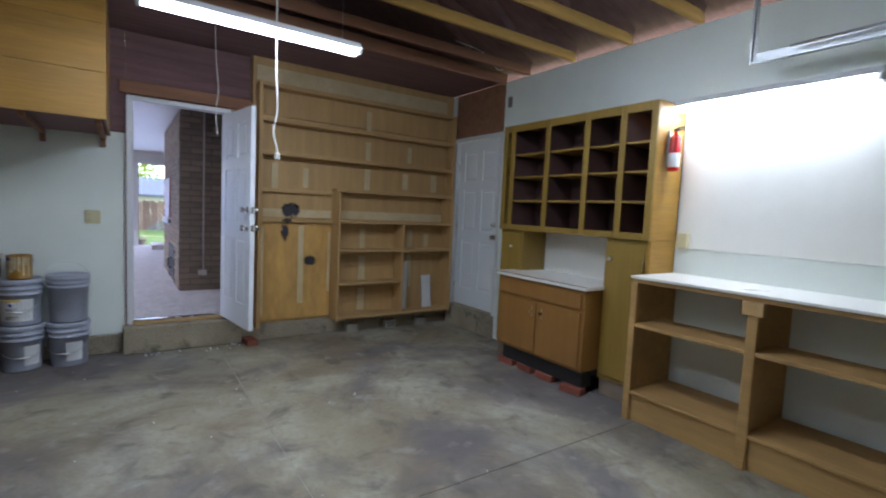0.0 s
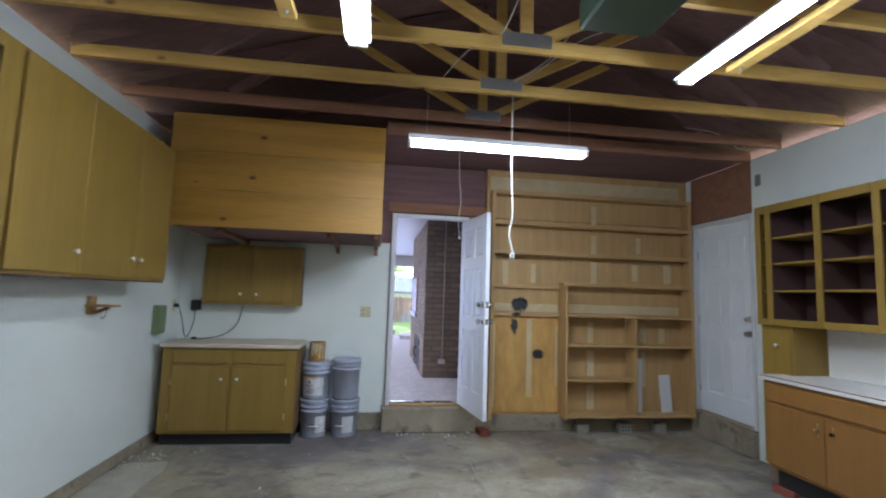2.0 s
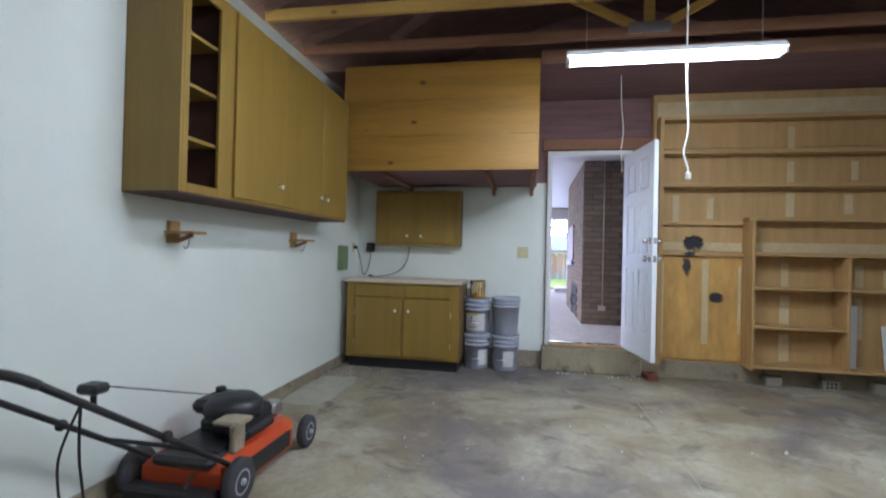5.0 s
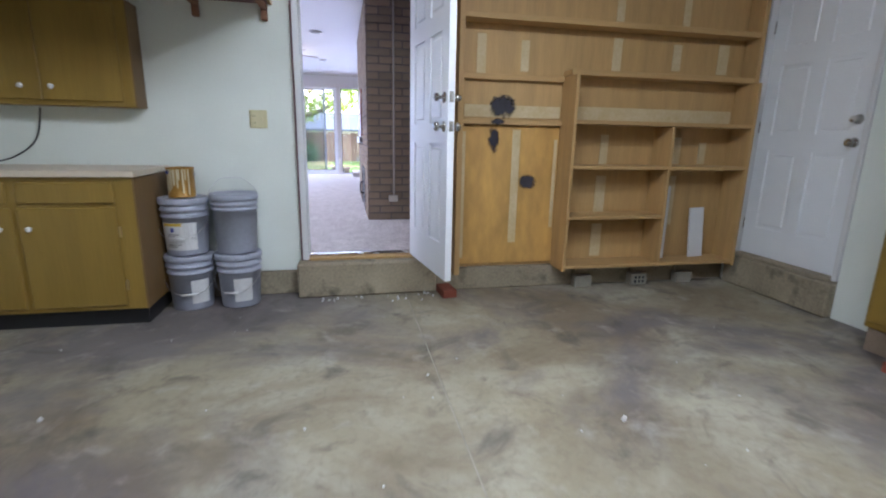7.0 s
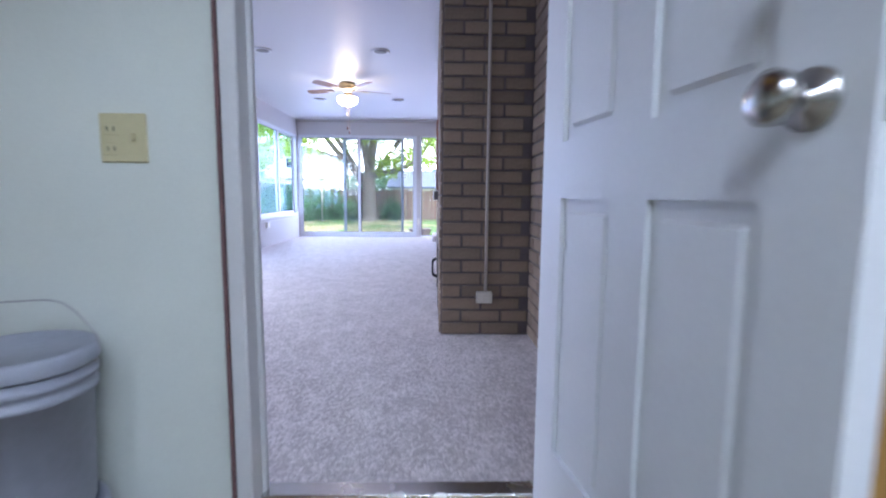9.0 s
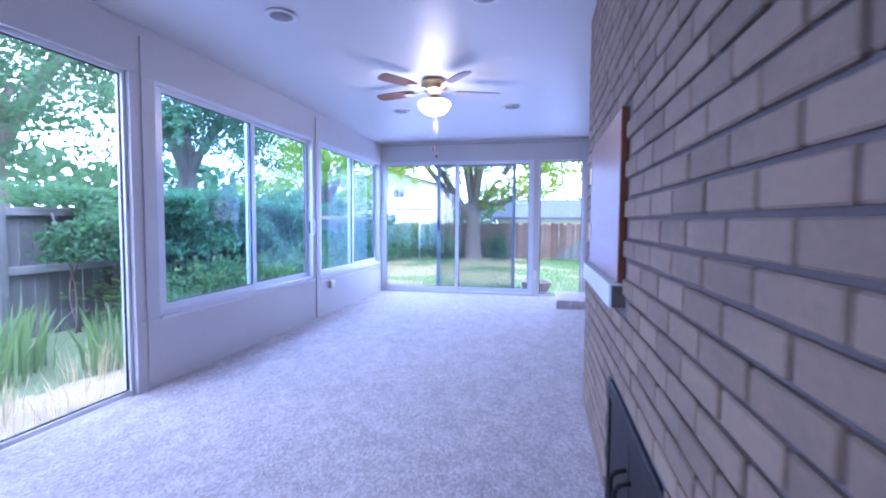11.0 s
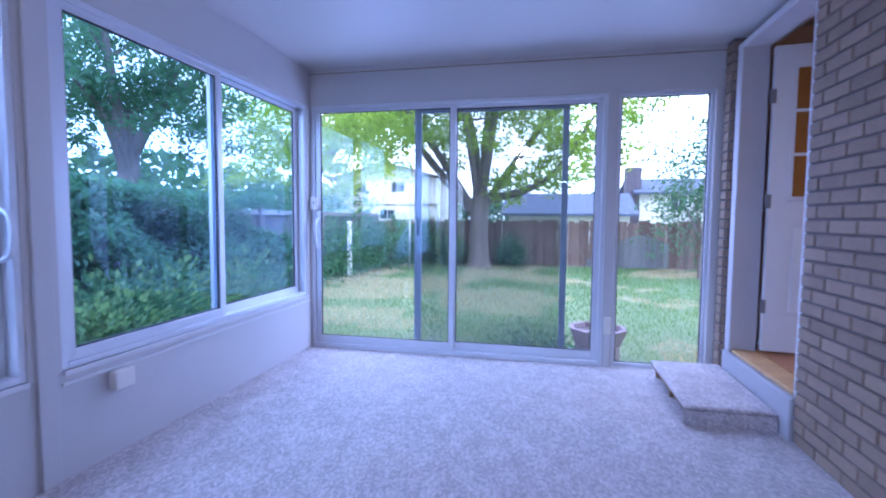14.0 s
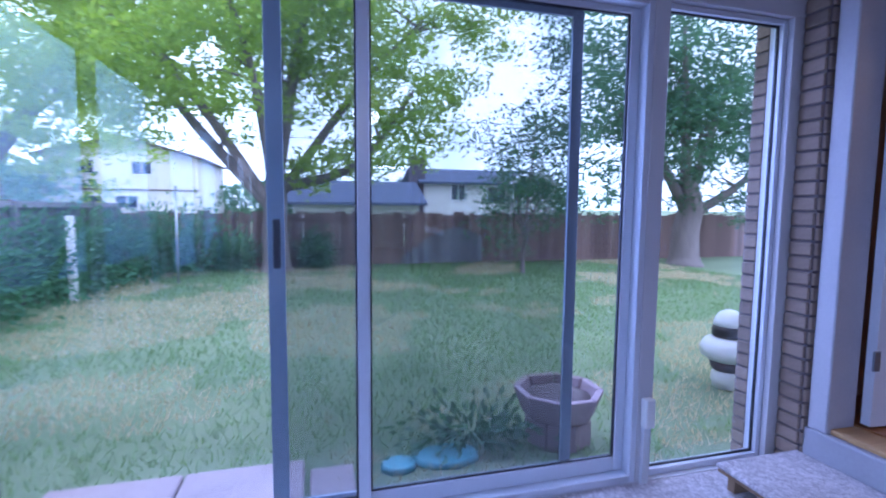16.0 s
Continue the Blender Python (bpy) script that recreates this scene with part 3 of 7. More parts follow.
for k, y in enumerate((-1.42, -2.05, -2.68, -3.30, -3.92, -4.54, -5.16, -5.78, -6.40)):
    m = Matrix.Translation((RIDGE, y, TOP))
    if k == 0:
        truss.matrix_basis = m
    else:
        copy_thing(truss, m)

# rear chord's dimness put into its colour: brown board instead of pine
for chord in truss.children:
    if chord.name.startswith("bottom_chord"):
        chord.material_slots[0].link = "OBJECT"
        chord.material_slots[0].material = M_BROWN

# ---- shelving wall ----
SF, SB = -0.15, YB - 0.084
case = thing("bookcase", (2.36, SB, 0.15), "tall built-in pine shelving over the whole wall, empty", "shelves")
part("upright", box(1.115, 1.155, SF, SB, 0.14, 2.74, 0.003), M_SHELFV, case)
part("upright", box(3.575, 3.615, SF, SB, 0.14, 2.74, 0.003), M_SHELFV, case)
for z0, x0, x1 in ((2.70, 1.155, 3.575), (2.345, 1.155, 3.575), (2.00, 1.155, 3.575)):
    part("shelf", box(x0 + 0.001, x1 - 0.001, SF + 0.004, SB, z0, z0 + 0.04, 0.003), M_SHELF, case)
part("shelf", box(1.98, 3.574, SF + 0.004, SB, 1.655, 1.695, 0.003), M_SHELF, case)
part("rail", box(1.156, 1.976, SB - 0.04, SB, 1.61, 1.65, 0.003), M_SHELF, case)
part("rail", box(1.156, 1.976, SB - 0.05, SB, 1.285, 1.325, 0.003), M_SHELF, case)
part("panel", box(1.158, 1.976, SB - 0.012, SB, 0.19, 1.28, 0.002), M_PANEL, case, "orange plywood panel with paint smears")
unit = thing("low_shelf_unit", (2.78, SB, 0.15), "low pine shelf unit with cubbies, standing on blocks", "shelves")
UF = SF - 0.08
part("side_panel", box(1.98, 2.005, UF, SB, 0.155, 1.65, 0.002), M_SHELFV, unit)
part("side_panel", box(3.545, 3.573, UF, SB, 0.155, 1.65, 0.002), M_SHELFV, unit)
part("divider", box(2.825, 2.85, UF + 0.004, SB, 0.205, 1.295, 0.002), M_SHELFV, unit)
for x0, x1, z in ((2.006, 3.544, 1.30), (2.006, 2.824, 0.965), (2.851, 3.544, 0.965), (2.006, 2.824, 0.575), (2.006, 3.544, 0.175)):
    part("shelf", box(x0, x1, UF + 0.004, SB, z, z + 0.026, 0.002), M_SHELF, unit)
# taped joints on the boards behind
M_TAPE = material("joint_compound", (0.54, 0.45, 0.29), 0.9, dark=(0.49, 0.37, 0.19), vary=0.2, scale=6, fine=40, bump=0.4)
tape = thing("joint_tape", (2.3, SB, 0.3), "pale joint compound strips on the bare wall board", "wall tape")
rng = random.Random(4)
for x, z0, z1 in ((1.32, 1.66, 1.95), (1.66, 1.70, 1.92), (2.42, 1.72, 1.98), (2.42, 2.06, 2.30), (2.42, 2.42, 2.66), (2.95, 1.76, 1.96), (3.38, 1.75, 1.98), (2.38, 0.24, 0.52), (2.38, 0.62, 0.92), (2.38, 1.0, 1.25), (3.05, 1.02, 1.24), (3.3, 1.02, 1.2), (3.05, 0.5, 0.92), (3.0, 2.1, 2.3)):
    w = rng.uniform(0.03, 0.05)
    part("strip", box(x - w, x + w, SB - 0.003, SB + 0.002, z0, z1, 0.001), M_TAPE, tape)
part("strip", box(2.05, 3.53, SB - 0.004, SB + 0.002, 1.36, 1.46, 0.001), M_TAPE, tape)
part("strip", box(1.20, 1.97, SB - 0.004, SB + 0.002, 1.36, 1.45, 0.001), M_TAPE, tape)
for x, w, z0, z1 in ((1.62, 0.032, 0.38, 1.27), (1.19, 0.022, 0.26, 1.25), (1.95, 0.014, 0.5, 1.2)):
    part("strip", box(x - w, x + w, SB - 0.0155, SB - 0.0122, z0, z1, 0.001), M_TAPE, tape)

# ---- plywood loft box over the counter ----
loft = thing("loft_cabinet", (-1.08, YB, 2.03), "large varnished plywood storage box hung under the roof", "cabinet")
for z0, z1 in ((2.03, 2.36), (2.3615, 2.70), (2.7015, 3.04)):
    part("front_board", box(-2.02, -0.15, -1.07, -1.05, z0, z1, 0.002), M_PLY, loft)
part("side_panel", box(-0.168, -0.15, -1.049, YB, 2.035, 3.0, 0.002), M_PLY, loft)
part("side_panel", box(-2.02, -2.002, -1.049, YB, 2.035, 3.0, 0.002), M_PLY, loft)
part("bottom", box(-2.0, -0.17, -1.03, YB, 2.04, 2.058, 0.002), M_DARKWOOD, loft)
for x in (-1.62, -0.63, -0.20):
    part("bracket", boxes((x - 0.02, x + 0.02, -0.98, YB, 1.995, 2.036), (x - 0.02, x + 0.02, YB - 0.05, YB, 1.93, 1.994), bevel=0.004), M_BROWN, loft)


def round_knob(bm, at, axis, out, r=0.016):
    return lathe(bm, [(0.008, 0), (0.007, 0.012 * out), (r, 0.018 * out), (r, 0.026 * out), (r * 0.6, 0.032 * out), (0.001, 0.033 * out)], at, axis, 14)


# ---- small wall cabinet and base cabinet ----
cab = thing("wall_cabinet", (-1.5, YB, 1.33), "small oak wall cabinet with two doors", "cabinet")
part("body", box(-2.0, -1.0, -0.08, YB, 1.33, 1.97, 0.003), M_OLIVE, cab)
part("end_panel", box(-0.9995, -0.992, -0.079, YB, 1.331, 1.969, 0.001), M_ENDPANEL, cab, "brown plywood end panel")
for x0, x1, xk in ((-1.96, -1.512, -1.61), (-1.508, -1.06, -1.445)):
    d = part("cabinet_door", box(x0, x1, -0.098, -0.081, 1.36, 1.94, 0.005), M_OLIVE, cab)
    part("knob", round_knob(bmesh.new(), (xk, -0.098, 1.44), "y", -1), M_KNOB, d, "white porcelain knob")

CF = -0.47
base = thing("base_cabinet", (-1.55, YB, 0), "golden oak base cabinet with two drawers and two doors", "cabinet")
part("body", box(-2.18, -0.93, CF, YB, 0.12, 0.935, 0.003), M_OLIVE, base)
part("end_panel", box(-0.9295, -0.921, CF + 0.002, YB, 0.12, 0.935, 0.001), M_ENDPANEL, base, "brown plywood end panel")
part("toe_kick", box(-2.17, -0.95, CF + 0.07, YB, 0.0, 0.119, 0.002), M_BLACK, base, "dark recessed kick board")
for x0, x1 in ((-2.08, -1.575), (-1.525, -1.03)):
    part("drawer_front", box(x0, x1, CF - 0.018, CF, 0.785, 0.905, 0.005), M_OLIVE, base)
for x0, x1, xk in ((-2.08, -1.565, -1.62), (-1.535, -1.03, -1.475)):
    d = part("cabinet_door", box(x0, x1, CF - 0.018, CF, 0.15, 0.76, 0.005), M_OLIVE, base)
    part("knob", round_knob(bmesh.new(), (xk, CF - 0.018, 0.64), "y", -1), M_KNOB, d, "white porcelain knob")
for xh in (-1.020, -2.090):
    for zh in (0.28, 0.61):
        part("hinge", box(xh - 0.006, xh + 0.006, CF - 0.014, CF, zh - 0.03, zh + 0.03, 0.001), M_BRASS, base)
solo("countertop", boxes((-2.20, -0.905, CF - 0.03, YB, 0.936, 0.975), bevel=0.004), M_CREAM, "worn cream laminate countertop on the base cabinet", "countertop")

# ---- cabinet on the west wall ----
WX = -1.95
wc = thing("long_wall_cabinet", (XL, -2.25, 1.53), "long golden oak wall cabinet with three doors and open end shelves", "cabinet")
Y0, Y1, Z0, Z1 = -3.33, -1.15, 1.53, 2.66
YO = -3.0
part("bottom", box(XL, WX - 0.001, Y0 + 0.002, Y1 - 0.002, Z0 - 0.008, Z0 - 0.0005, 0.001), M_DARKIN, wc, "thin dark red-brown sheet under the cabinet")
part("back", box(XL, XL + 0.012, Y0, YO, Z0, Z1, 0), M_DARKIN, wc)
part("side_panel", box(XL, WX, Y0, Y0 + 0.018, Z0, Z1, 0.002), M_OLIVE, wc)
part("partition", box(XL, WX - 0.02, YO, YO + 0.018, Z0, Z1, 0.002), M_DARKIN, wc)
part("body", box(XL, WX - 0.02, YO + 0.02, Y1, Z0, Z1, 0.002), M_OLIVE, wc)
part("face_frame", boxes((WX - 0.02, WX, Y0 + 0.019, Y0 + 0.06, Z0, Z1), (WX - 0.02, WX, YO - 0.03, YO + 0.10, Z0, Z1), (WX - 0.02, WX, Y0 + 0.06, YO - 0.03, Z0, Z0 + 0.05), (WX - 0.02, WX, Y0 + 0.06, YO - 0.03, Z1 - 0.07, Z1), (WX - 0.02, WX, YO + 0.1, Y1, Z0, Z0 + 0.03), (WX - 0.02, WX, YO + 0.1, Y1, Z1 - 0.03, Z1), bevel=0.002), M_OLIVE, wc)
part("shelf", box(XL + 0.013, WX - 0.03, Y0 + 0.019, YO, Z0, Z0 + 0.02, 0.002), M_OLIVE, wc)
part("shelf", box(XL + 0.013, WX - 0.03, Y0 + 0.019, YO, Z1 - 0.02, Z1, 0.002), M_OLIVE, wc)
for z in (1.81, 2.09, 2.36):
    part("shelf", box(XL + 0.013, WX - 0.03, Y0 + 0.019, YO, z, z + 0.02, 0.002), M_OLIVE, wc)
for y0, y1, yk in ((-2.90, -2.333, -2.39), (-2.329, -1.697, -1.755), (-1.693, -1.17, -1.635)):
    d = part("cabinet_door", box(WX, WX + 0.018, y0, y1, Z0 + 0.02, Z1 - 0.02, 0.002), M_OLIVE, wc)
    part("knob", round_knob(bmesh.new(), (WX + 0.018, yk, Z0 + 0.15), "x", 1), M_KNOB, d, "white porcelain knob")

# ---- east wall cabinets ----
UX = 3.30
uc = thing("glassless_wall_cabinet", (XR, -2.3, 1.33), "long oak wall cabinet with open framed bays and dark inside", "cabinet")
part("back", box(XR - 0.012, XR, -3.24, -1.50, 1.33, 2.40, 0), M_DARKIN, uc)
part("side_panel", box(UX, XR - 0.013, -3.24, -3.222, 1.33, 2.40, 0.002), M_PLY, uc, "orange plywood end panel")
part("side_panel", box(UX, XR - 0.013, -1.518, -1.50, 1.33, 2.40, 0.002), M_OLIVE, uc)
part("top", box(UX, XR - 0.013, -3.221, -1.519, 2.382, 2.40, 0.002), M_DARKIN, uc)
part("bottom", box(UX, XR - 0.013, -3.221, -1.519, 1.33, 1.348, 0.002), M_ORANGE, uc)
BAYS = (-1.50, -1.64, -2.12, -2.58, -2.94, -3.24)
for y in BAYS:
    c = min(max(y, -3.24 + 0.03), -1.50 - 0.025)
    part("stile", box(UX - 0.018, UX, c - 0.028, c + 0.028, 1.33, 2.40, 0.003), M_OLIVE, uc)
for a, b in zip(BAYS, BAYS[1:]):
    a, b = min(a, -1.525) - 0.028, max(b, -3.21) + 0.028
    part("rail", box(UX - 0.018, UX, b + 0.001, a - 0.001, 2.33, 2.40, 0.003), M_OLIVE, uc)
    part("rail", box(UX - 0.018, UX, b + 0.001, a - 0.001, 1.33, 1.385, 0.003), M_OLIVE, uc)
    for z in (1.62, 1.86, 2.09):
        part("shelf", box(UX + 0.02, XR - 0.013, b - 0.02, a + 0.02, z, z + 0.018, 0.002), [M_OLIVE], uc)
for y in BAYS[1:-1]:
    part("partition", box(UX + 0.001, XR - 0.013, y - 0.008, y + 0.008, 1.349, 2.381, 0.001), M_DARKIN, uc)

TX = 3.32           # front plane of the tall cabinets
for y0, y1, yk in ((-1.83, -1.50, -1.69), (-3.219, -2.83, -2.90)):
    tc = thing("tall_cabinet", (XR, (y0 + y1) / 2, 0.0), "tall narrow golden oak cabinet with one door", "cabinet", "tall cabinets")
    part("body", box(TX, XR, y0, y1, 0.15, 1.348, 0.003), M_OLIVE, tc)
    part("plinth", box(TX + 0.02, XR, y0 + 0.01, y1 - 0.01, 0, 0.149, 0.003), M_BRICK, tc, "red brick footing")
    d = part("cabinet_door", box(TX - 0.018, TX, y0 + 0.025, y1 - 0.025, 0.19, 1.31, 0.004), M_OLIVE, tc)
    part("knob", round_knob(bmesh.new(), (TX - 0.018, yk, 1.18), "x", -1), M_KNOB, d, "white porcelain knob")
    if y0 < -3:
        part("end_panel", box(TX - 0.002, XR, -3.239, -3.22, 0.15, 1.348, 0.002), M_PLY, tc, "yellow plywood end panel")
        for z in (0.42, 1.14):
            part("hinge", box(TX - 0.022, TX - 0.018, -3.204, -3.19, z - 0.035, z + 0.035, 0.001), M_BRASS, tc)

BX = 3.10
sb = thing("sink_base_cabinet", (XR, -2.3, 0), "orange birch base cabinet with two doors on a footing", "cabinet")
part("body", boxes((BX, TX - 0.02, -2.83, -1.77, 0.21, 0.905), (TX - 0.019, XR - 0.001, -2.825, -1.835, 0.21, 0.905), bevel=0.003), M_ORANGE, sb)
part("plinth", box(BX + 0.06, TX - 0.03, -2.80, -1.80, 0.06, 0.209, 0.003), M_BLACK, sb, "dark recessed kick board")
part("drawer_front", box(BX - 0.018, BX, -2.80, -1.80, 0.74, 0.875, 0.005), M_ORANGE, sb)
for y0, y1, yk in ((-2.295, -1.80, -2.25), (-2.80, -2.305, -2.37)):
    d = part("cabinet_door", box(BX - 0.018, BX, y0, y1, 0.235, 0.715, 0.005), M_ORANGE, sb)
    part("knob", round_knob(bmesh.new(), (BX - 0.018, yk, 0.62), "x", -1, 0.013), M_BRASS if yk > -2.3 else M_IRON, d)
    part("pull_plate", box(BX - 0.0205, BX - 0.0181, yk - 0.006, yk + 0.006, 0.57, 0.67, 0.001), M_BRASS, d)
ct = thing("sink_countertop", (XR, -2.3, 0.906), "white laminate counter with backsplash", "countertop")
part("top", boxes((BX - 0.03, TX - 0.02, -2.86, -1.74, 0.906, 0.942), (TX - 0.02, XR - 0.02, -2.828, -1.832, 0.906, 0.942), bevel=0.002), M_LAMINATE, ct)
part("edge_strip", box(BX - 0.034, BX - 0.0305, -2.86, -1.74, 0.934, 0.9415, 0.001), M_BROWN, ct, "dark edge line")
part("backsplash", box(XR - 0.018, XR - 0.001, -2.826, -1.834, 0.944, 1.345, 0.002), M_LAMINATE, ct)

# ---- workbench ----
WB0, WBX = -6.2, 3.10
wb = thing("workbench", (3.38, -4.7, 0), "long open pine workbench with shelves and a white top", "workbench")
part("worktop", box(WBX - 0.02, XR, WB0, -3.245, 1.075, 1.095, 0.003), M_LAMINATE, wb, "white laminate worktop")
part("apron", box(WBX, WBX + 0.02, WB0, -3.25, 1.045, 1.0745, 0.002), M_BENCH, wb)
for y in (-3.27, -4.08, -4.95, -5.8):
    part("post", box(WBX - 0.012, WBX + 0.03, y - 0.03, y + 0.03 if y < -3.3 else y + 0.02, 0.0, 1.044 if y > -3.3 else 0.96, 0.004), M_BENCH, wb)
    part("partition", box(WBX + 0.031, XR - 0.01, y - 0.01, y + 0.01, 0.0, 1.074, 0.002), M_BENCH, wb)
    if y < -3.3:
        part("cleat", box(WBX - 0.03, WBX + 0.03, y - 0.06, y + 0.06, 0.962, 1.044, 0.004), M_SHELF, wb)
for a, b in ((-3.29, -4.07), (-4.09, -4.94), (-4.96, -5.79)):
    part("shelf", box(WBX - 0.004, XR - 0.2, b, a, 0.715, 0.74, 0.003), M_BENCH, wb)
    part("shelf", box(WBX - 0.004, XR - 0.05, b, a, 0.20, 0.225, 0.003), M_BENCH, wb)
    part("toe_board", box(WBX + 0.02, WBX + 0.04, b, a, 0.0, 0.199, 0.003), M_BENCH, wb)

solo("white_board", box(XR - 0.018, XR - 0.001, -6.1, -3.27, 1.30, 2.33, 0.003), M_LAMINATE, "large white panel fixed over the workbench", "wall panel")

# ---- fluorescent lamps ----


def shop_light(name, at, rz, length, chains):
    t = thing(name, at, "white twin-tube fluorescent shop light", "ceiling lamp", "fluorescent lamps", rz)
    h = length / 2
    bm = bmesh.new()
    prof = [(-0.072, -0.006), (-0.040, 0.022), (-0.028, 0.045), (0.028, 0.045), (0.040, 0.022), (0.072, -0.006)]
    rows = [[bm.verts.new((x, y, z)) for y, z in prof] for x in (-h, h)]
    for k in range(5):
        bm.faces.new((rows[0][k], rows[0][k + 1], rows[1][k + 1], rows[1][k]))
    for r in rows:
        bm.faces.new(r)
    part("housing", bm, M_TRIM, t, local=True)
    for y in (-0.027, 0.027):
        part("fluorescent_tube", lathe(bmesh.new(), [(0.016, -h + 0.025), (0.016, h - 0.025)], (0, y, -0.022), "x", 12), M_TUBE, t, "glowing tube", local=True)
    for x in (-h + 0.012, h - 0.012):
        part("end_cap", box(x - 0.012, x + 0.012, -0.055, 0.055, -0.040, 0.0, 0.004), M_TRIM, t, local=True)
    for x, up in chains:
        bm = bmesh.new()
        for k in range(int(up / 0.03)):
            z = 0.046 + k * 0.03
            tube(bm, [(x, 0, z), (x + (0.006 if k % 2 else 0), 0.006 * (k % 2 == 0), z + 0.015), (x, 0, z + 0.03)], 0.0022, 5)
        part("chain", bm, M_GALV, t, local=True)
    return t


LA = (0.69, -2.05, 2.635)
shop_light("hanging_shop_light", LA, 0, 1.36, ((-0.55, 0.34), (0.55, 0.34)))
shop_light("ceiling_shop_light", (-0.34, -3.42, 2.955), 90, 1.30, ())
shop_light("ceiling_shop_light", (1.74, -3.36, 2.955), 90, 1.30, ())
shop_light("wall_shop_light", (XR - 0.12, -3.80, 2.40), 90, 1.30, ())
for x, y, z, along, w in ((*LA, "x", 1.0), (-0.34, -3.42, 2.955, "y", 0.65), (1.74, -3.36, 2.955, "y", 1.0), (XR - 0.12, -3.80, 2.40, "y", 0.38)):
    for side in (-1, 1):
        if along == "x":
            area_lamp("tube_light", x, y + side * 0.02, z - 0.075, 1.25, 0.07, w * TUBEWATT / 2, (0.84, 0.93, 1.0), side * 34, 0, 0)
        else:
            area_lamp("tube_light", x + side * 0.02, y, z - 0.075, 0.07, 1.2, w * TUBEWATT / 2, (0.84, 0.93, 1.0), 0, -side * 34, 0)

for hung in (case, unit, loft, cab, wc, uc):
    hung.location.z += 0.02

# ---- sunroom structure ----
structure("carpet", box(XL, 1.2, YS, YE, FL - 0.12, FL, 0), M_CARPET, "pale beige cut-pile carpet", "carpet")
structure("sunroom_ceiling", box(XL - 0.15, 1.3, YS, YE + 0.15, CEIL, CEIL + 0.1, 0), M_SUNWALL, "smooth white sunroom ceiling", "ceiling")
structure("sunroom_roof", box(XL - 0.5, 5.5, YS, YE + 0.16, CEIL + 0.101, CEIL + 0.22, 0), M_STEM, "flat roof over the sunroom", "roof")
# garage wall seen from the sunroom side is brick beyond the doorway
structure("wall_south_sunroom", boxes((XL, DL - 0.05, YB + 0.081, YS - 0.001, FL - 0.1, CEIL), (DR + 0.05, 1.2, YB + 0.081, YS - 0.001, FL - 0.1, CEIL), (DL - 0.05, DR + 0.05, YB + 0.081, YS - 0.002, DT + 0.046, CEIL), bevel=0), M_SUNWALL, "white wall round the garage doorway", "wall")

# glazed west side: low wall and header
WT = 0.11
west = tagged(new("wall_west_sunroom"), "white panelled low wall, posts and header", "wall", kind="structure")
part("low_wall", box(XL - WT, XL, 3.921, YE + 0.12, GROUND - 0.1, 0.75), M_SUNWALL, west)
part("header", box(XL - WT, XL, YS, YE + 0.12, 2.36, CEIL), M_SUNWALL, west)
part("sill_beam", box(XL - WT, XL, 0.42, 3.92, GROUND - 0.1, FL - 0.02), M_SUNWALL, west)
for y0, y1, z0 in ((3.92, 4.12, 0.751), (6.39, 6.53, 0.751), (YE - 0.07, YE + 0.12, 0.751), (3.02, 3.08, FL - 0.019), (YS, 0.42, FL - 0.1)):
    part("post", box(XL - WT, XL, y0, y1, z0, 2.359), M_SUNWALL, west)
for y0, y1 in ((4.12, 6.39), (6.53, YE - 0.07)):
    structure("window_sill", box(XL, XL + 0.012, y0, y1, 0.735, 0.76, 0.003), M_TRIM, "white painted window ledge", "window sill")
for y0, y1, z0, q in ((6.42, 6.50, FL, 0.014), (4.0, 4.04, FL, 0.008), (3.0, 3.1, 2.36, 0.014)):
    structure("wall_batten", box(XL, XL + q, y0, y1, z0, 2.60), M_SUNWALL, "flat white batten over a panel joint", "trim")
north = tagged(new("wall_north_sunroom"), "white header and posts round the glass doors", "wall", kind="structure")
part("header", box(XL, 1.06, YE, YE + 0.12, 2.375, CEIL), M_SUNWALL, north)
part("sill_beam", box(XL, 1.06, YE, YE + 0.12, GROUND - 0.1, FL + 0.005), M_SUNWALL, north)
for x0, x1 in ((0.165, 0.24), (0.90, 0.97), (XL, -2.265)):
    part("post", box(x0, x1, YE, YE + 0.12, FL + 0.006, 2.374), M_SUNWALL, north)
structure("crown_seam", boxes((XL, 1.0, YE - 0.006, YE, CEIL - 0.04, CEIL - 0.034), bevel=0), M_STEM, "thin open seam under the ceiling", "trim")


GASKET = 0.007


def gasket(parent, axis, at, a, b, z0, z1):
    """A thin black rubber line round a pane; axis is the way the pane faces."""
    t, q = 0.006, GASKET
    rows = [(a, b, z0, z0 + q), (a, b, z1 - q, z1), (a, a + q, z0 + q, z1 - q), (b - q, b, z0 + q, z1 - q)]
    bm = boxes(*[(at - t, at + t, p, r, s, u) if axis == "x" else (p, r, at - t, at + t, s, u) for p, r, s, u in rows], bevel=0)
    return part("gasket", bm, M_BLACK, parent, "thin black rubber gasket")


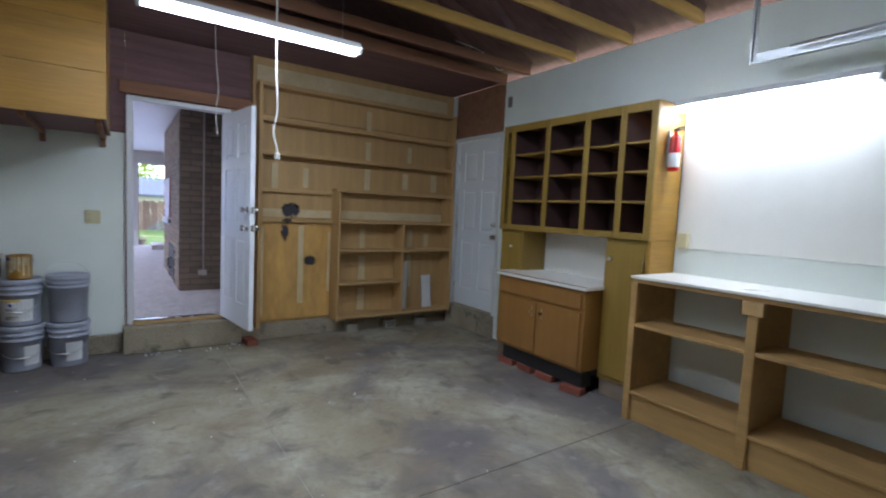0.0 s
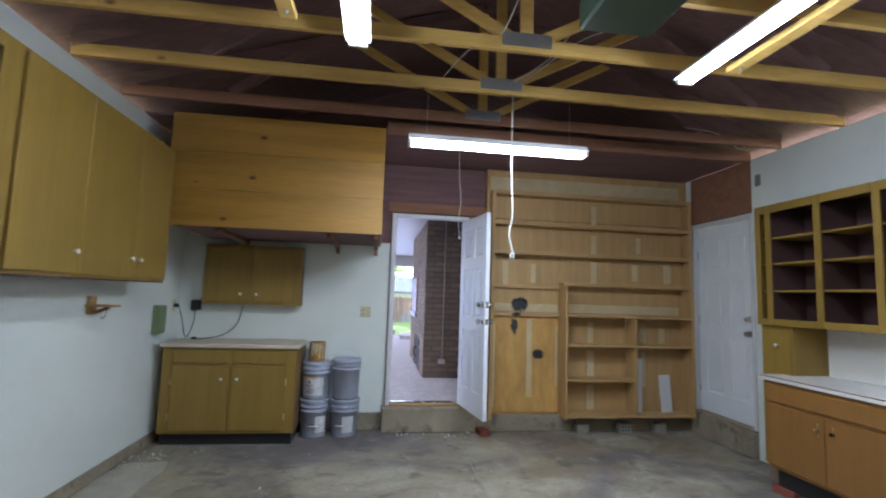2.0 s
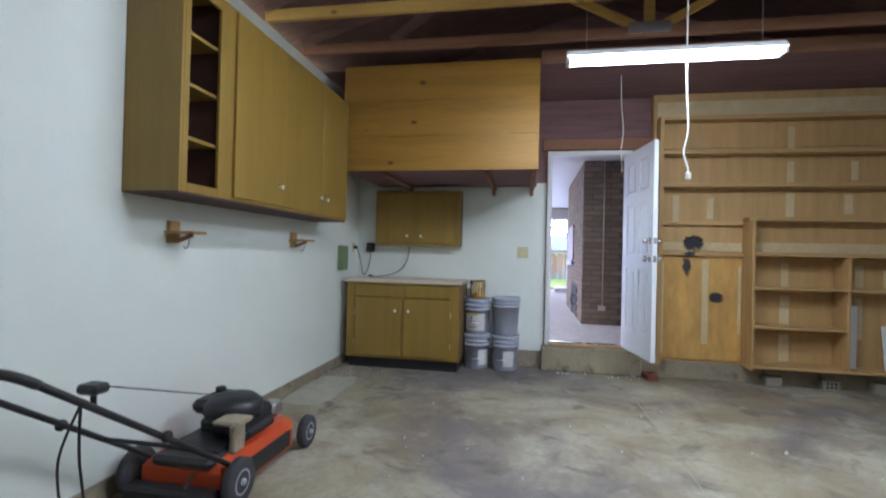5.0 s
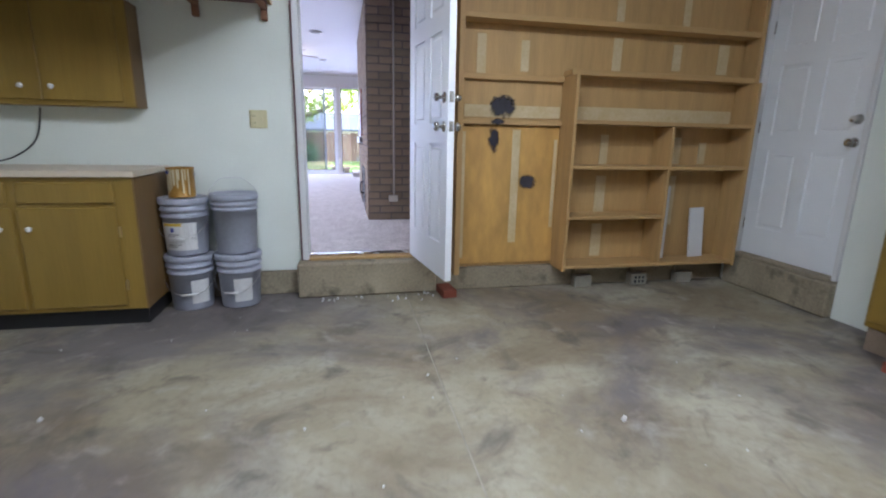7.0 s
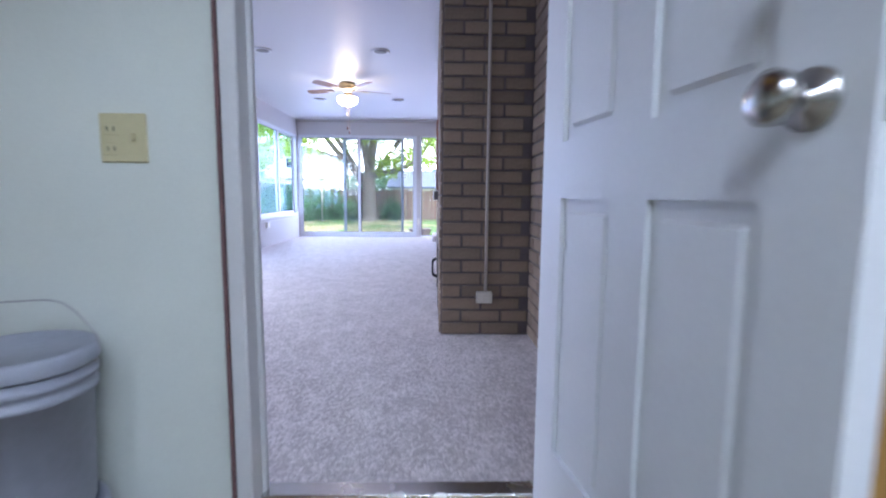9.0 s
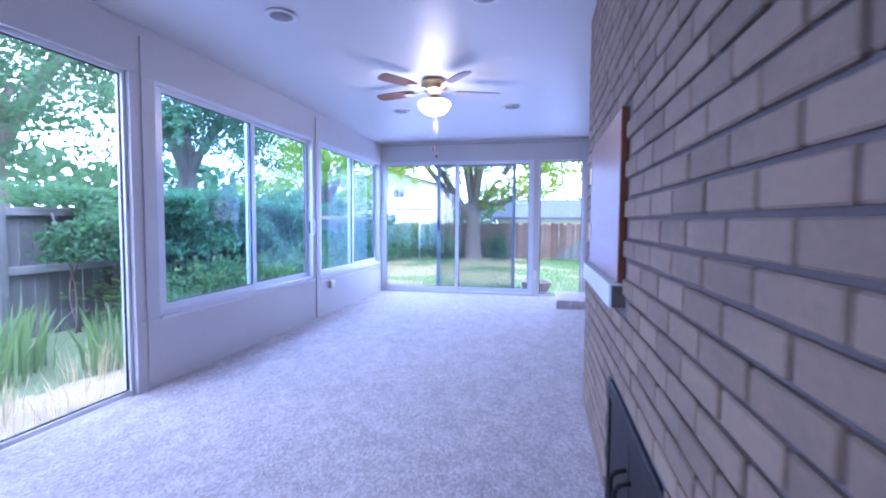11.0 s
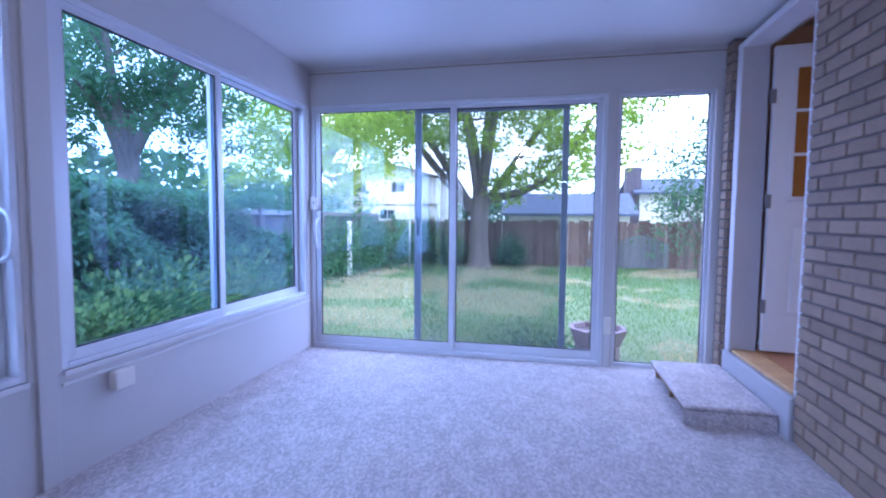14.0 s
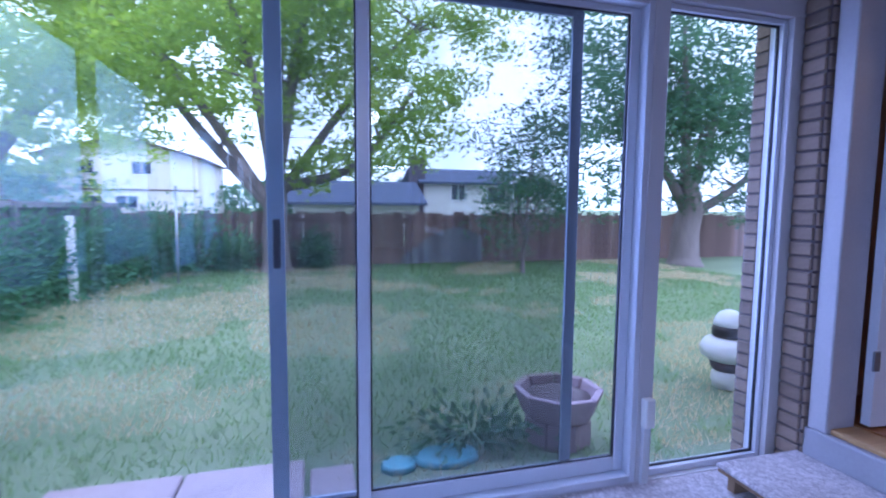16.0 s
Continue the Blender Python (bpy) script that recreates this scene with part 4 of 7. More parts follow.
def sliding_window(name, y0, y1, z0, z1, label, x=XL - 0.055, door=False):
    """Two framed panes in a track on the west side, the far one set outward."""
    w = tagged(new(name), label, "window", kind="structure")
    f = 0.028
    part("window_frame", boxes((x - 0.05, x + 0.05, y0, y0 + f, z0, z1), (x - 0.05, x + 0.05, y1 - f, y1, z0, z1), (x - 0.05, x + 0.05, y0 + f, y1 - f, z0, z0 + f), (x - 0.05, x + 0.05, y0 + f, y1 - f, z1 - f, z1), bevel=0.002), M_ALU, w)
    mid = (y0 + y1) / 2
    s = 0.05
    for a, b, dx in ((y0 + f, mid + s / 2, 0.022), (mid - s / 2, y1 - f, -0.022)):
        # door sashes go grey: backlit shade of the white frame put into colour
        part("sash", boxes((x + dx - 0.014, x + dx + 0.014, a, a + s, z0 + f, z1 - f), (x + dx - 0.014, x + dx + 0.014, b - s, b, z0 + f, z1 - f), (x + dx - 0.014, x + dx + 0.014, a + s, b - s, z0 + f, z0 + f + s), (x + dx - 0.014, x + dx + 0.014, a + s, b - s, z1 - f - s * 0.7, z1 - f), bevel=0.002), M_ALUDARK if door else M_ALU, w)
        g = part("pane", box(x + dx - 0.002, x + dx + 0.002, a + s, b - s, z0 + f + s, z1 - f - s * 0.7, 0), M_PANE if door else M_SIDEPANE, w, "clear window glass")
        g.visible_shadow = False
        gasket(w, "x", x + dx, a + s, b - s, z0 + f + s, z1 - f - s * 0.7)
    part("track", boxes((x - 0.046, x - 0.001, y0 + f, y1 - f, z1 - f - 0.008, z1 - f - 0.001), bevel=0), M_ALUDARK, w, "dark track")
    return w


sliding_window("window_1", 4.12, 6.39, 0.76, 2.36, "white aluminium sliding window with two panes")
sliding_window("window_2", 6.53, YE - 0.07, 0.76, 2.36, "white aluminium sliding window with two panes")
sliding_window("window_3", 0.42, 3.02, FL, 2.36, "white aluminium sliding glass door to the garden", door=True)
w4 = tagged(new("window_4"), "tall fixed window pane beside the glass door", "window", kind="structure")
g = part("pane", box(XL - 0.057, XL - 0.053, 3.105, 3.895, FL + 0.03, 2.335, 0), M_PANE, w4)
g.visible_shadow = False
gasket(w4, "x", XL - 0.055, 3.105, 3.895, FL + 0.03, 2.335)
part("window_frame", boxes((XL - 0.08, XL - 0.03, 3.08, 3.105, FL, 2.36), (XL - 0.08, XL - 0.03, 3.895, 3.92, FL, 2.36), (XL - 0.08, XL - 0.03, 3.105, 3.895, FL, FL + 0.03), (XL - 0.08, XL - 0.03, 3.105, 3.895, 2.335, 2.36), bevel=0.002), M_ALU, w4)

# end wall: sliding glass door with screen, and a fixed light
w5 = tagged(new("window_5"), "white aluminium sliding patio door, closed", "glass door", kind="structure")
GX0, GX1, GZ0, GZ1 = -2.265, 0.165, FL + 0.006, 2.374
part("window_frame", boxes((GX0, GX0 + 0.03, YE + 0.0, YE + 0.11, GZ0, GZ1), (GX1 - 0.03, GX1, YE + 0.0, YE + 0.11, GZ0, GZ1), (GX0 + 0.03, GX1 - 0.03, YE, YE + 0.11, GZ0, GZ0 + 0.035), (GX0 + 0.03, GX1 - 0.03, YE, YE + 0.11, GZ1 - 0.03, GZ1), bevel=0.003), M_ALU, w5)
GM = -1.025
for a, b, y in ((GX0 + 0.03, GM + 0.02, YE + 0.03), (GM - 0.02, GX1 - 0.03, YE + 0.065)):
    part("sash", boxes((a, a + 0.045, y - 0.014, y + 0.014, GZ0 + 0.035, GZ1 - 0.03), (b - 0.045, b, y - 0.014, y + 0.014, GZ0 + 0.035, GZ1 - 0.03), (a + 0.045, b - 0.045, y - 0.014, y + 0.014, GZ0 + 0.035, GZ0 + 0.10), (a + 0.045, b - 0.045, y - 0.014, y + 0.014, GZ1 - 0.055, GZ1 - 0.03), bevel=0.003), M_ALU, w5)
    g = part("pane", box(a + 0.045, b - 0.045, y - 0.002, y + 0.002, GZ0 + 0.10, GZ1 - 0.055, 0), M_PANE, w5, "clear window glass")
    g.visible_shadow = False
    gasket(w5, "y", y, a + 0.045, b - 0.045, GZ0 + 0.10, GZ1 - 0.055)
SC0, SC1 = -1.365, -0.11
part("screen_frame", boxes((SC0, SC0 + 0.06, YE + 0.088, YE + 0.104, GZ0 + 0.036, GZ1 - 0.031), (SC1 - 0.05, SC1, YE + 0.088, YE + 0.104, GZ0 + 0.036, GZ1 - 0.031), (SC0 + 0.06, SC1 - 0.05, YE + 0.088, YE + 0.104, GZ0 + 0.036, GZ0 + 0.09), (SC0 + 0.06, SC1 - 0.05, YE + 0.088, YE + 0.104, GZ1 - 0.08, GZ1 - 0.031), bevel=0.002), M_ALUDARK, w5, "grey screen frame")
g = part("insect_screen", box(SC0 + 0.06, SC1 - 0.05, YE + 0.095, YE + 0.097, GZ0 + 0.09, GZ1 - 0.08, 0), M_TINTPANE, w5, "fine dark insect mesh")
g.visible_shadow = False
part("latch", box(SC0 + 0.02, SC0 + 0.045, YE + 0.078, YE + 0.0879, 1.28, 1.46, 0.008), M_BLACK, w5, "black latch")
bm = bmesh.new()
tube(bm, bent([(GX0 + 0.055, YE + 0.012, 1.16), (GX0 + 0.055, YE - 0.03, 1.20), (GX0 + 0.055, YE - 0.045, 1.29), (GX0 + 0.055, YE - 0.03, 1.38), (GX0 + 0.055, YE + 0.012, 1.42)]), 0.011)
part("handle", bm, M_ALU, w5, "white pull handle")
w6 = tagged(new("window_6"), "tall fixed window pane", "window", kind="structure")
g = part("pane", box(0.265, 0.875, YE + 0.055, YE + 0.059, FL + 0.035, 2.35, 0), M_PANE, w6)
g.visible_shadow = False
gasket(w6, "y", YE + 0.057, 0.265, 0.875, FL + 0.035, 2.35)
part("window_frame", boxes((0.24, 0.265, YE + 0.03, YE + 0.08, FL, 2.374), (0.875, 0.90, YE + 0.03, YE + 0.08, FL, 2.374), (0.265, 0.875, YE + 0.03, YE + 0.08, FL, FL + 0.035), (0.265, 0.875, YE + 0.03, YE + 0.08, 2.35, 2.374), bevel=0.002), M_ALU, w6)

# ---- brick ----
CX, SXW, RX = 0.565, 1.125, 1.0        # chimney face, side wall, long wall
CY0, CY1, RY1 = 1.76, 4.44, 7.64
LB, HB, JT = 0.25, 0.0795, 0.013
structure("wall_east_side", box(SXW, SXW + 0.1, YS, CY0, FL - 0.1, CEIL, 0), M_MORTAR, "tan brick wall with grey mortar", "wall")
structure("chimney", box(CX, 1.3, CY0, CY1, FL - 0.1, CEIL, 0), M_MORTAR, "tan brick chimney breast with grey mortar", "chimney")
structure("wall_east_long", box(RX, RX + 0.12, CY1, RY1, FL - 0.1, CEIL, 0), M_MORTAR, "tan brick wall with grey mortar", "wall")
PX, PY = 0.962, 8.605
structure("wall_east_pier", box(PX, RX + 0.12, PY, YE - 0.003, GROUND, CEIL, 0), M_MORTAR, "narrow tan brick pier beside the door", "wall")
structure("wall_corner_strip", box(0.971, RX + 0.12, YE + 0.001, YE + 0.12, FL - 0.1, CEIL, 0), M_SUNWALL, "white filler strip beside the pier", "wall")

# raised sill, frame and open leaf of the house door
HF = 0.545
M_SILL = material("grey_sill_paint", (0.36, 0.36, 0.38), 0.5, vary=0.1, scale=4, fine=60, bump=0.08)
structure("house_door_sill", box(RX - 0.03, RX + 0.15, RY1, 8.60, FL - 0.05, 0.515, 0.006), M_SILL, "grey-white painted raised sill under the house door", "sill")
# white jamb paint with its shade put into a greyer base colour
M_JAMB = material("shaded_white_jamb_paint", (0.48, 0.47, 0.48), 0.5, vary=0.08, scale=4, fine=80, bump=0.06)
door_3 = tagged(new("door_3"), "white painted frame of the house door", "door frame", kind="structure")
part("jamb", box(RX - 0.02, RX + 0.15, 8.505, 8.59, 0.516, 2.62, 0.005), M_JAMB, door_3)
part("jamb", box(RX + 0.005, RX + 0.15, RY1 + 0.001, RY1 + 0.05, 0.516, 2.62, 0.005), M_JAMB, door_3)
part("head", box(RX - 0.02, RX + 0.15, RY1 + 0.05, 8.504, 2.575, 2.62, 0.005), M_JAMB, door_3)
part("threshold", box(RX, RX + 0.15, RY1 + 0.05, 8.504, 0.516, 0.54, 0.004), M_SHELF, door_3, "orange wooden threshold")
house_leaf = thing("house_door", (RX + 0.16, 8.43, HF + 0.012), "white panelled house door standing open inward", "door")
house_leaf.matrix_basis = pose(RX + 0.16, 8.49, HF + 0.012, 0, 0, -6)
part("leaf", panel_leaf(0.78, 2.0, 0.042), M_DOOR, house_leaf, local=True)
M_AMBER = material("amber_door_glass", (0.30, 0.13, 0.03), 0.12, vary=0.15, scale=3, fine=30, bump=0.05)
glaze = part("glazing", box(0.10, 0.68, -0.052, -0.0425, 1.0, 1.88, 0.004), M_DOOR, house_leaf, "white muntin frame", local=True)
for ci in range(3):
    for ri in range(3):
        px_, pz_ = 0.125 + ci * 0.18, 1.03 + ri * 0.28
        part("pane", box(px_, px_ + 0.165, -0.0555, -0.0521, pz_, pz_ + 0.26, 0.001), M_AMBER, glaze, "amber-lit glass pane", local=True)
for z in (0.30, 1.0, 1.68):
    part("hinge", boxes((-0.022, 0.012, -0.052, -0.043, z - 0.045, z + 0.045), bevel=0.002), M_ALUDARK, house_leaf, "dark grey hinge", local=True)

# the room behind the house door
M_WARM = material("warm_room_paint", (0.52, 0.40, 0.30), 0.8, vary=0.06, scale=2, fine=80, bump=0.08)
M_OAKFLOOR = material("orange_oak_floor", (0.36, 0.16, 0.05), 0.35, vary=0.25, scale=1.5, fine=12, bump=0.08, stretch=GRAIN_X)
structure("house_floor", box(RX + 0.15, 4.2, 5.2, 8.75, HF - 0.06, HF, 0), M_OAKFLOOR, "orange oak floor of the house", "floor")
structure("house_walls", boxes((4.2, 4.3, 5.1, 8.85, HF - 0.1, 2.9), (RX + 0.151, 4.2, 5.1, 5.2, HF - 0.1, 2.9), (RX + 0.151, 4.2, 8.75, 8.85, HF - 0.1, 2.9), bevel=0), M_WARM, "warm painted walls of the house room", "wall")
structure("house_ceiling", box(RX + 0.15, 4.3, 5.1, 8.85, 2.9, 2.96, 0), M_SUNWALL, "white ceiling of the house room", "ceiling")
structure("house_wall_inner", boxes((RX + 0.121, RX + 0.15, 5.2, RY1, HF - 0.1, 2.9), (RX + 0.121, RX + 0.15, 8.60, 8.75, HF - 0.1, 2.9), bevel=0), M_WARM, "warm painted inner wall", "wall")
room_lamp = thing("house_ceiling_lamp", (2.4, 7.6, 2.9), "warm glowing ceiling lamp in the house room", "ceiling lamp")
M_WARMGLOW = glowing("warm_lamp_glass", (1.0, 0.66, 0.36), 5.0)
part("base", lathe(bmesh.new(), [(0.07, 0), (0.06, -0.03), (0.012, -0.035), (0.012, -0.30)], (2.4, 7.6, 2.9), "z", 16), M_BRASS, room_lamp)
for k in range(3):
    a = k * 2.1
    part("shade", lathe(bmesh.new(), [(0.03, 0), (0.07, -0.05), (0.08, -0.11), (0.05, -0.13)], (2.4 + 0.13 * math.cos(a), 7.6 + 0.13 * math.sin(a), 2.62), "z", 14), M_WARMGLOW, room_lamp, "glowing shade")
area_lamp("house_light", 2.4, 7.6, 2.46, 0.35, 0.35, 9, (1.0, 0.62, 0.34))


# ---- bricks, piece by piece ----
def brick_mesh(length, high=HB - JT):
    bm = box(-length / 2, length / 2, -0.012, 0.008, -high / 2, high / 2, 0.004)
    return mesh_of("brick", bm, M_BRICK)


FULL, HALF = brick_mesh(LB - JT), brick_mesh(LB / 2 - JT)
LS, HS, JS = 0.206, 0.0677, 0.0105     # the smaller brick of the long wall
FULL_S, HALF_S = brick_mesh(LS - JS, HS - JS), brick_mesh(LS / 2 - JS, HS - JS)


def brick_face(parent, start, way, length, keep, limit=300, skip=None, z0=FL, z1=CEIL, small=False):
    """Running bond on a face from start along way; those past the limit are joined into one piece."""
    lb, hb, jt, full, half = (LS, HS, JS, FULL_S, HALF_S) if small else (LB, HB, JT, FULL, HALF)
    start, way = Vector(start), Vector(way)
    turn = Matrix.Rotation(math.atan2(way.y, way.x), 4, "Z")
    spots = []
    rr = random.Random(int(length * 100))
    for k in range(int((z1 - z0) / hb)):
        z = z0 + hb * (k + 0.5)
        s = -lb / 2 if k % 2 else 0.0
        while s < length - 0.03:
            a, b = max(s, 0.0), min(s + lb, length)
            n = b - a
            if n > 0.06 and not (skip and skip((a + b) / 2, z)):
                spots.append((n, start + way * ((a + b) / 2) + Vector((0, 0, z))))
            s += lb
    spots.sort(key=lambda p: keep(p[1]))
    rest = bmesh.new()
    for i, (n, p) in enumerate(spots):
        m = Matrix.Translation(p) @ turn @ Matrix.Rotation(radians(rr.uniform(-0.25, 0.25)), 4, "Y") @ Matrix.Translation((0, rr.uniform(-0.0015, 0.0015), 0))
        if abs(n - lb) < 0.01:
            me, sx = full, 1.0
        else:
            me, sx = half, (n - jt) / (lb / 2 - jt)
        m = m @ Matrix.Diagonal((sx, 1, 1, 1))
        if i < limit:
            piece("brick", me, parent, m)
        else:
            tmp = me.copy()
            tmp.transform(m)
            rest.from_mesh(tmp)
            bpy.data.meshes.remove(tmp)
    if len(rest.verts):
        ob = new("far_bricks", mesh_of("far_bricks", rest, M_BRICK))
        ob.parent = parent
        tagged(ob, kind="stuff")
    else:
        rest.free()


HATCH = (3.10, 4.05, 1.21, 1.825)
brick_face(bpy.data.objects["chimney"], (CX, CY0, 0), (1, 0, 0), SXW - CX - 0.008, lambda p: p.z, 300)
brick_face(bpy.data.objects["wall_east_side"], (SXW, CY0 - 0.008, 0), (0, -1, 0), CY0 - YS - 0.01, lambda p: p.z, 300)
FP0, FP1, FPZ = 2.45, 3.35, 0.80
brick_face(bpy.data.objects["chimney"], (CX, CY1, 0), (0, -1, 0), CY1 - CY0, lambda p: -p.y, 200, lambda s, z: HATCH[0] < CY1 - s < HATCH[1] - 0.06 and HATCH[2] - 0.12 < z < HATCH[3] or (FP0 < CY1 - s < FP1 and z < FPZ), small=True)
brick_face(bpy.data.objects["wall_east_long"], (RX, RY1, 0), (0, -1, 0), RY1 - CY1 - 0.008, lambda p: p.y, 300, small=True)
for k in range(int((CEIL - FL) / HS)):
    z = FL + HS * (k + 0.5)
    pier = bpy.data.objects["wall_east_pier"]
    piece("brick", HALF_S, pier, Matrix.Translation((PX, (PY + YE) / 2, z)) @ Matrix.Rotation(radians(-90), 4, "Z") @ Matrix.Diagonal(((YE - PY - 0.008) / (LS / 2 - JS), 1, 1, 1)))
    piece("brick", HALF_S, pier, Matrix.Translation((PX + 0.045, PY, z)) @ Matrix.Diagonal((0.088 / (LS / 2 - JS), 1, 1, 1)))

outer = structure("wall_east_outer", box(0.915, RX + 0.3, YE + 0.122, YE + 0.20, GROUND - 0.05, CEIL, 0), M_MORTAR, "tan brick return outside the glass", "wall")
for k in range(int((CEIL - GROUND) / HS)):
    piece("brick", HALF_S, outer, Matrix.Translation((0.915, YE + 0.161, GROUND + HS * (k + 0.5))) @ Matrix.Rotation(radians(-90), 4, "Z") @ Matrix.Diagonal((0.074 / (LS / 2 - JS), 1, 1, 1)))

# wooden hatch and white brick ledge on the chimney
M_HATCH = material("red_brown_varnished_board", (0.17, 0.05, 0.016), 0.38, vary=0.25, scale=1.2, fine=9, bump=0.05, stretch=GRAIN_Y)
hatch = thing("wooden_hatch", (CX - 0.02, 3.8, HATCH[2]), "red-brown varnished wooden hatch with brass hinges on the chimney", "hatch")
part("board", box(CX - 0.028, CX + 0.0, HATCH[0], HATCH[1], HATCH[2], HATCH[3], 0.003), M_HATCH, hatch)
for z in (1.375, 1.672):
    part("hinge", boxes((CX - 0.032, CX - 0.028, HATCH[1] - 0.045, HATCH[1] - 0.002, z - 0.045, z + 0.045), (CX - 0.036, CX - 0.026, HATCH[1] + 0.0, HATCH[1] + 0.010, z - 0.045, z + 0.045), bevel=0.002), M_BRASS, hatch, "brass hinge")
M_WHITEBRICK = material("white_painted_brick", (0.62, 0.66, 0.72), 0.6, vary=0.08, scale=6, fine=70, bump=0.3, rand=0.1)
ledge = thing("brick_ledge", (CX - 0.03, 3.75, 1.065), "ledge of upright white-painted bricks under the hatch", "ledge")
part("mortar", box(CX - 0.045, CX + 0.01, 3.09, 4.085, 1.125, 1.20, 0), M_MORTAR, ledge)
for k in range(15):
    y = 4.09 - k * 0.066
    part("brick", box(CX - 0.055, CX + 0.01, y - 0.056, y, 1.12, 1.205, 0.004), M_WHITEBRICK, ledge)

fire = thing("fireplace_front", (CX, 2.9, FL), "black iron fireplace front with doors and handles", "fireplace")
part("surround", boxes((CX - 0.015, CX + 0.02, FP0, FP0 + 0.06, FL, FPZ), (CX - 0.015, CX + 0.02, FP1 - 0.06, FP1, FL, FPZ), (CX - 0.015, CX + 0.02, FP0 + 0.06, FP1 - 0.06, FPZ - 0.07, FPZ), bevel=0.004), M_IRON, fire)
for y0, y1 in ((FP0 + 0.062, 2.898), (2.902, FP1 - 0.062)):
    d = part("door_panel", box(CX - 0.008, CX + 0.012, y0, y1, FL + 0.03, FPZ - 0.072, 0.004), M_IRON, fire)
for y in (2.86, 2.94):
    bm = bmesh.new()
    tube(bm, bent([(CX - 0.008, y, 0.46), (CX - 0.05, y, 0.48), (CX - 0.055, y, 0.54), (CX - 0.05, y, 0.60), (CX - 0.008, y, 0.62)]), 0.008)
    part("handle", bm, M_IRON, fire)

# conduits and boxes
M_CONDUIT = material("tan_painted_conduit", (0.44, 0.40, 0.36), 0.5, vary=0.12, scale=6, fine=50, bump=0.05)
M_BOXPAINT = material("cream_box_paint", (0.52, 0.49, 0.43), 0.45, vary=0.08, scale=6, fine=50, bump=0.05)
pipe = thing("wall_conduit", (0.845, CY0 - 0.015, 0.50), "tan painted conduit with an outlet box on brick", "conduit")
part("conduit", tube(bmesh.new(), [(0.845, CY0 - 0.02, 0.56), (0.845, CY0 - 0.02, CEIL - 0.002)], 0.010, 10), M_CONDUIT, pipe)
part("outlet_box", box(0.785, 0.885, CY0 - 0.055, CY0 - 0.008, 0.495, 0.565, 0.005), M_BOXPAINT, pipe)
pipe = thing("wall_conduit", (RX - 0.015, 5.6, 0.56), "tan painted conduit with switch and outlet boxes", "conduit")
part("conduit", tube(bmesh.new(), [(RX - 0.02, 5.545, 0.62), (RX - 0.02, 5.545, CEIL - 0.002)], 0.010, 10), M_CONDUIT, pipe)
part("switch_box", box(RX - 0.06, RX - 0.008, 5.515, 5.58, 1.515, 1.635, 0.005), M_BOXPAINT, pipe)
part("toggle", box(RX - 0.07, RX - 0.0605, 5.543, 5.553, 1.565, 1.59, 0.002), M_BOXPAINT, pipe)
part("outlet_box", box(RX - 0.06, RX - 0.008, 5.505, 5.595, 0.545, 0.655, 0.005), M_BOXPAINT, pipe)
flood = thing("flood_light", (RX - 0.05, 7.48, 2.52), "white twin-head flood light and sensor near the ceiling", "flood lamp")
part("base", lathe(bmesh.new(), [(0.05, 0), (0.05, -0.03), (0.03, -0.04)], (RX - 0.008, 7.48, 2.60), "x", 16), M_TRIM, flood)
for dy in (-0.06, 0.07):
    bm = lathe(bmesh.new(), [(0.018, 0), (0.022, 0.03), (0.045, 0.08), (0.05, 0.11), (0.04, 0.115)], (0, 0, 0), "z", 14)
    bm.transform(Matrix.Translation((RX - 0.05, 7.48 + dy * 0.5, 2.60)) @ Matrix.Rotation(radians(120 if dy < 0 else 150), 4, "Y") @ Matrix.Rotation(radians(-dy * 500), 4, "X"))
    part("lamp_head", bm, M_TRIM, flood)
part("sensor", box(RX - 0.10, RX - 0.05, 7.46, 7.50, 2.50, 2.56, 0.008), M_TRIM, flood)

# ceiling fan
FX, FYY = -0.67, 5.50
M_FANWOOD = material("dark_fan_wood", (0.16, 0.06, 0.03), 0.35, vary=0.2, scale=2, fine=12, bump=0.05, stretch=GRAIN_X)
M_BOWL = glowing("frosted_lamp_bowl", (1.0, 0.88, 0.74), 16.0)
fan = thing("ceiling_fan", (FX, FYY, CEIL + 0.03), "brass ceiling fan with dark blades and a lit glass bowl", "ceiling fan")
part("motor", lathe(bmesh.new(), [(0.09, 0), (0.095, -0.03), (0.11, -0.05), (0.12, -0.09), (0.10, -0.13), (0.05, -0.15), (0.045, -0.19), (0.07, -0.20), (0.07, -0.215)], (0, 0, -0.001), "z", 28), M_BRASS, fan, local=True)
part("light_bowl", lathe(bmesh.new(), [(0.075, -0.216), (0.135, -0.225), (0.145, -0.245), (0.125, -0.29), (0.075, -0.325), (0.012, -0.338)], (0, 0, 0), "z", 28), M_BOWL, fan, "glowing frosted glass bowl", local=True)
part("finial", lathe(bmesh.new(), [(0.012, -0.338), (0.014, -0.345), (0.006, -0.36), (0.001, -0.362)], (0, 0, 0), "z", 12), M_BRASS, fan, local=True)
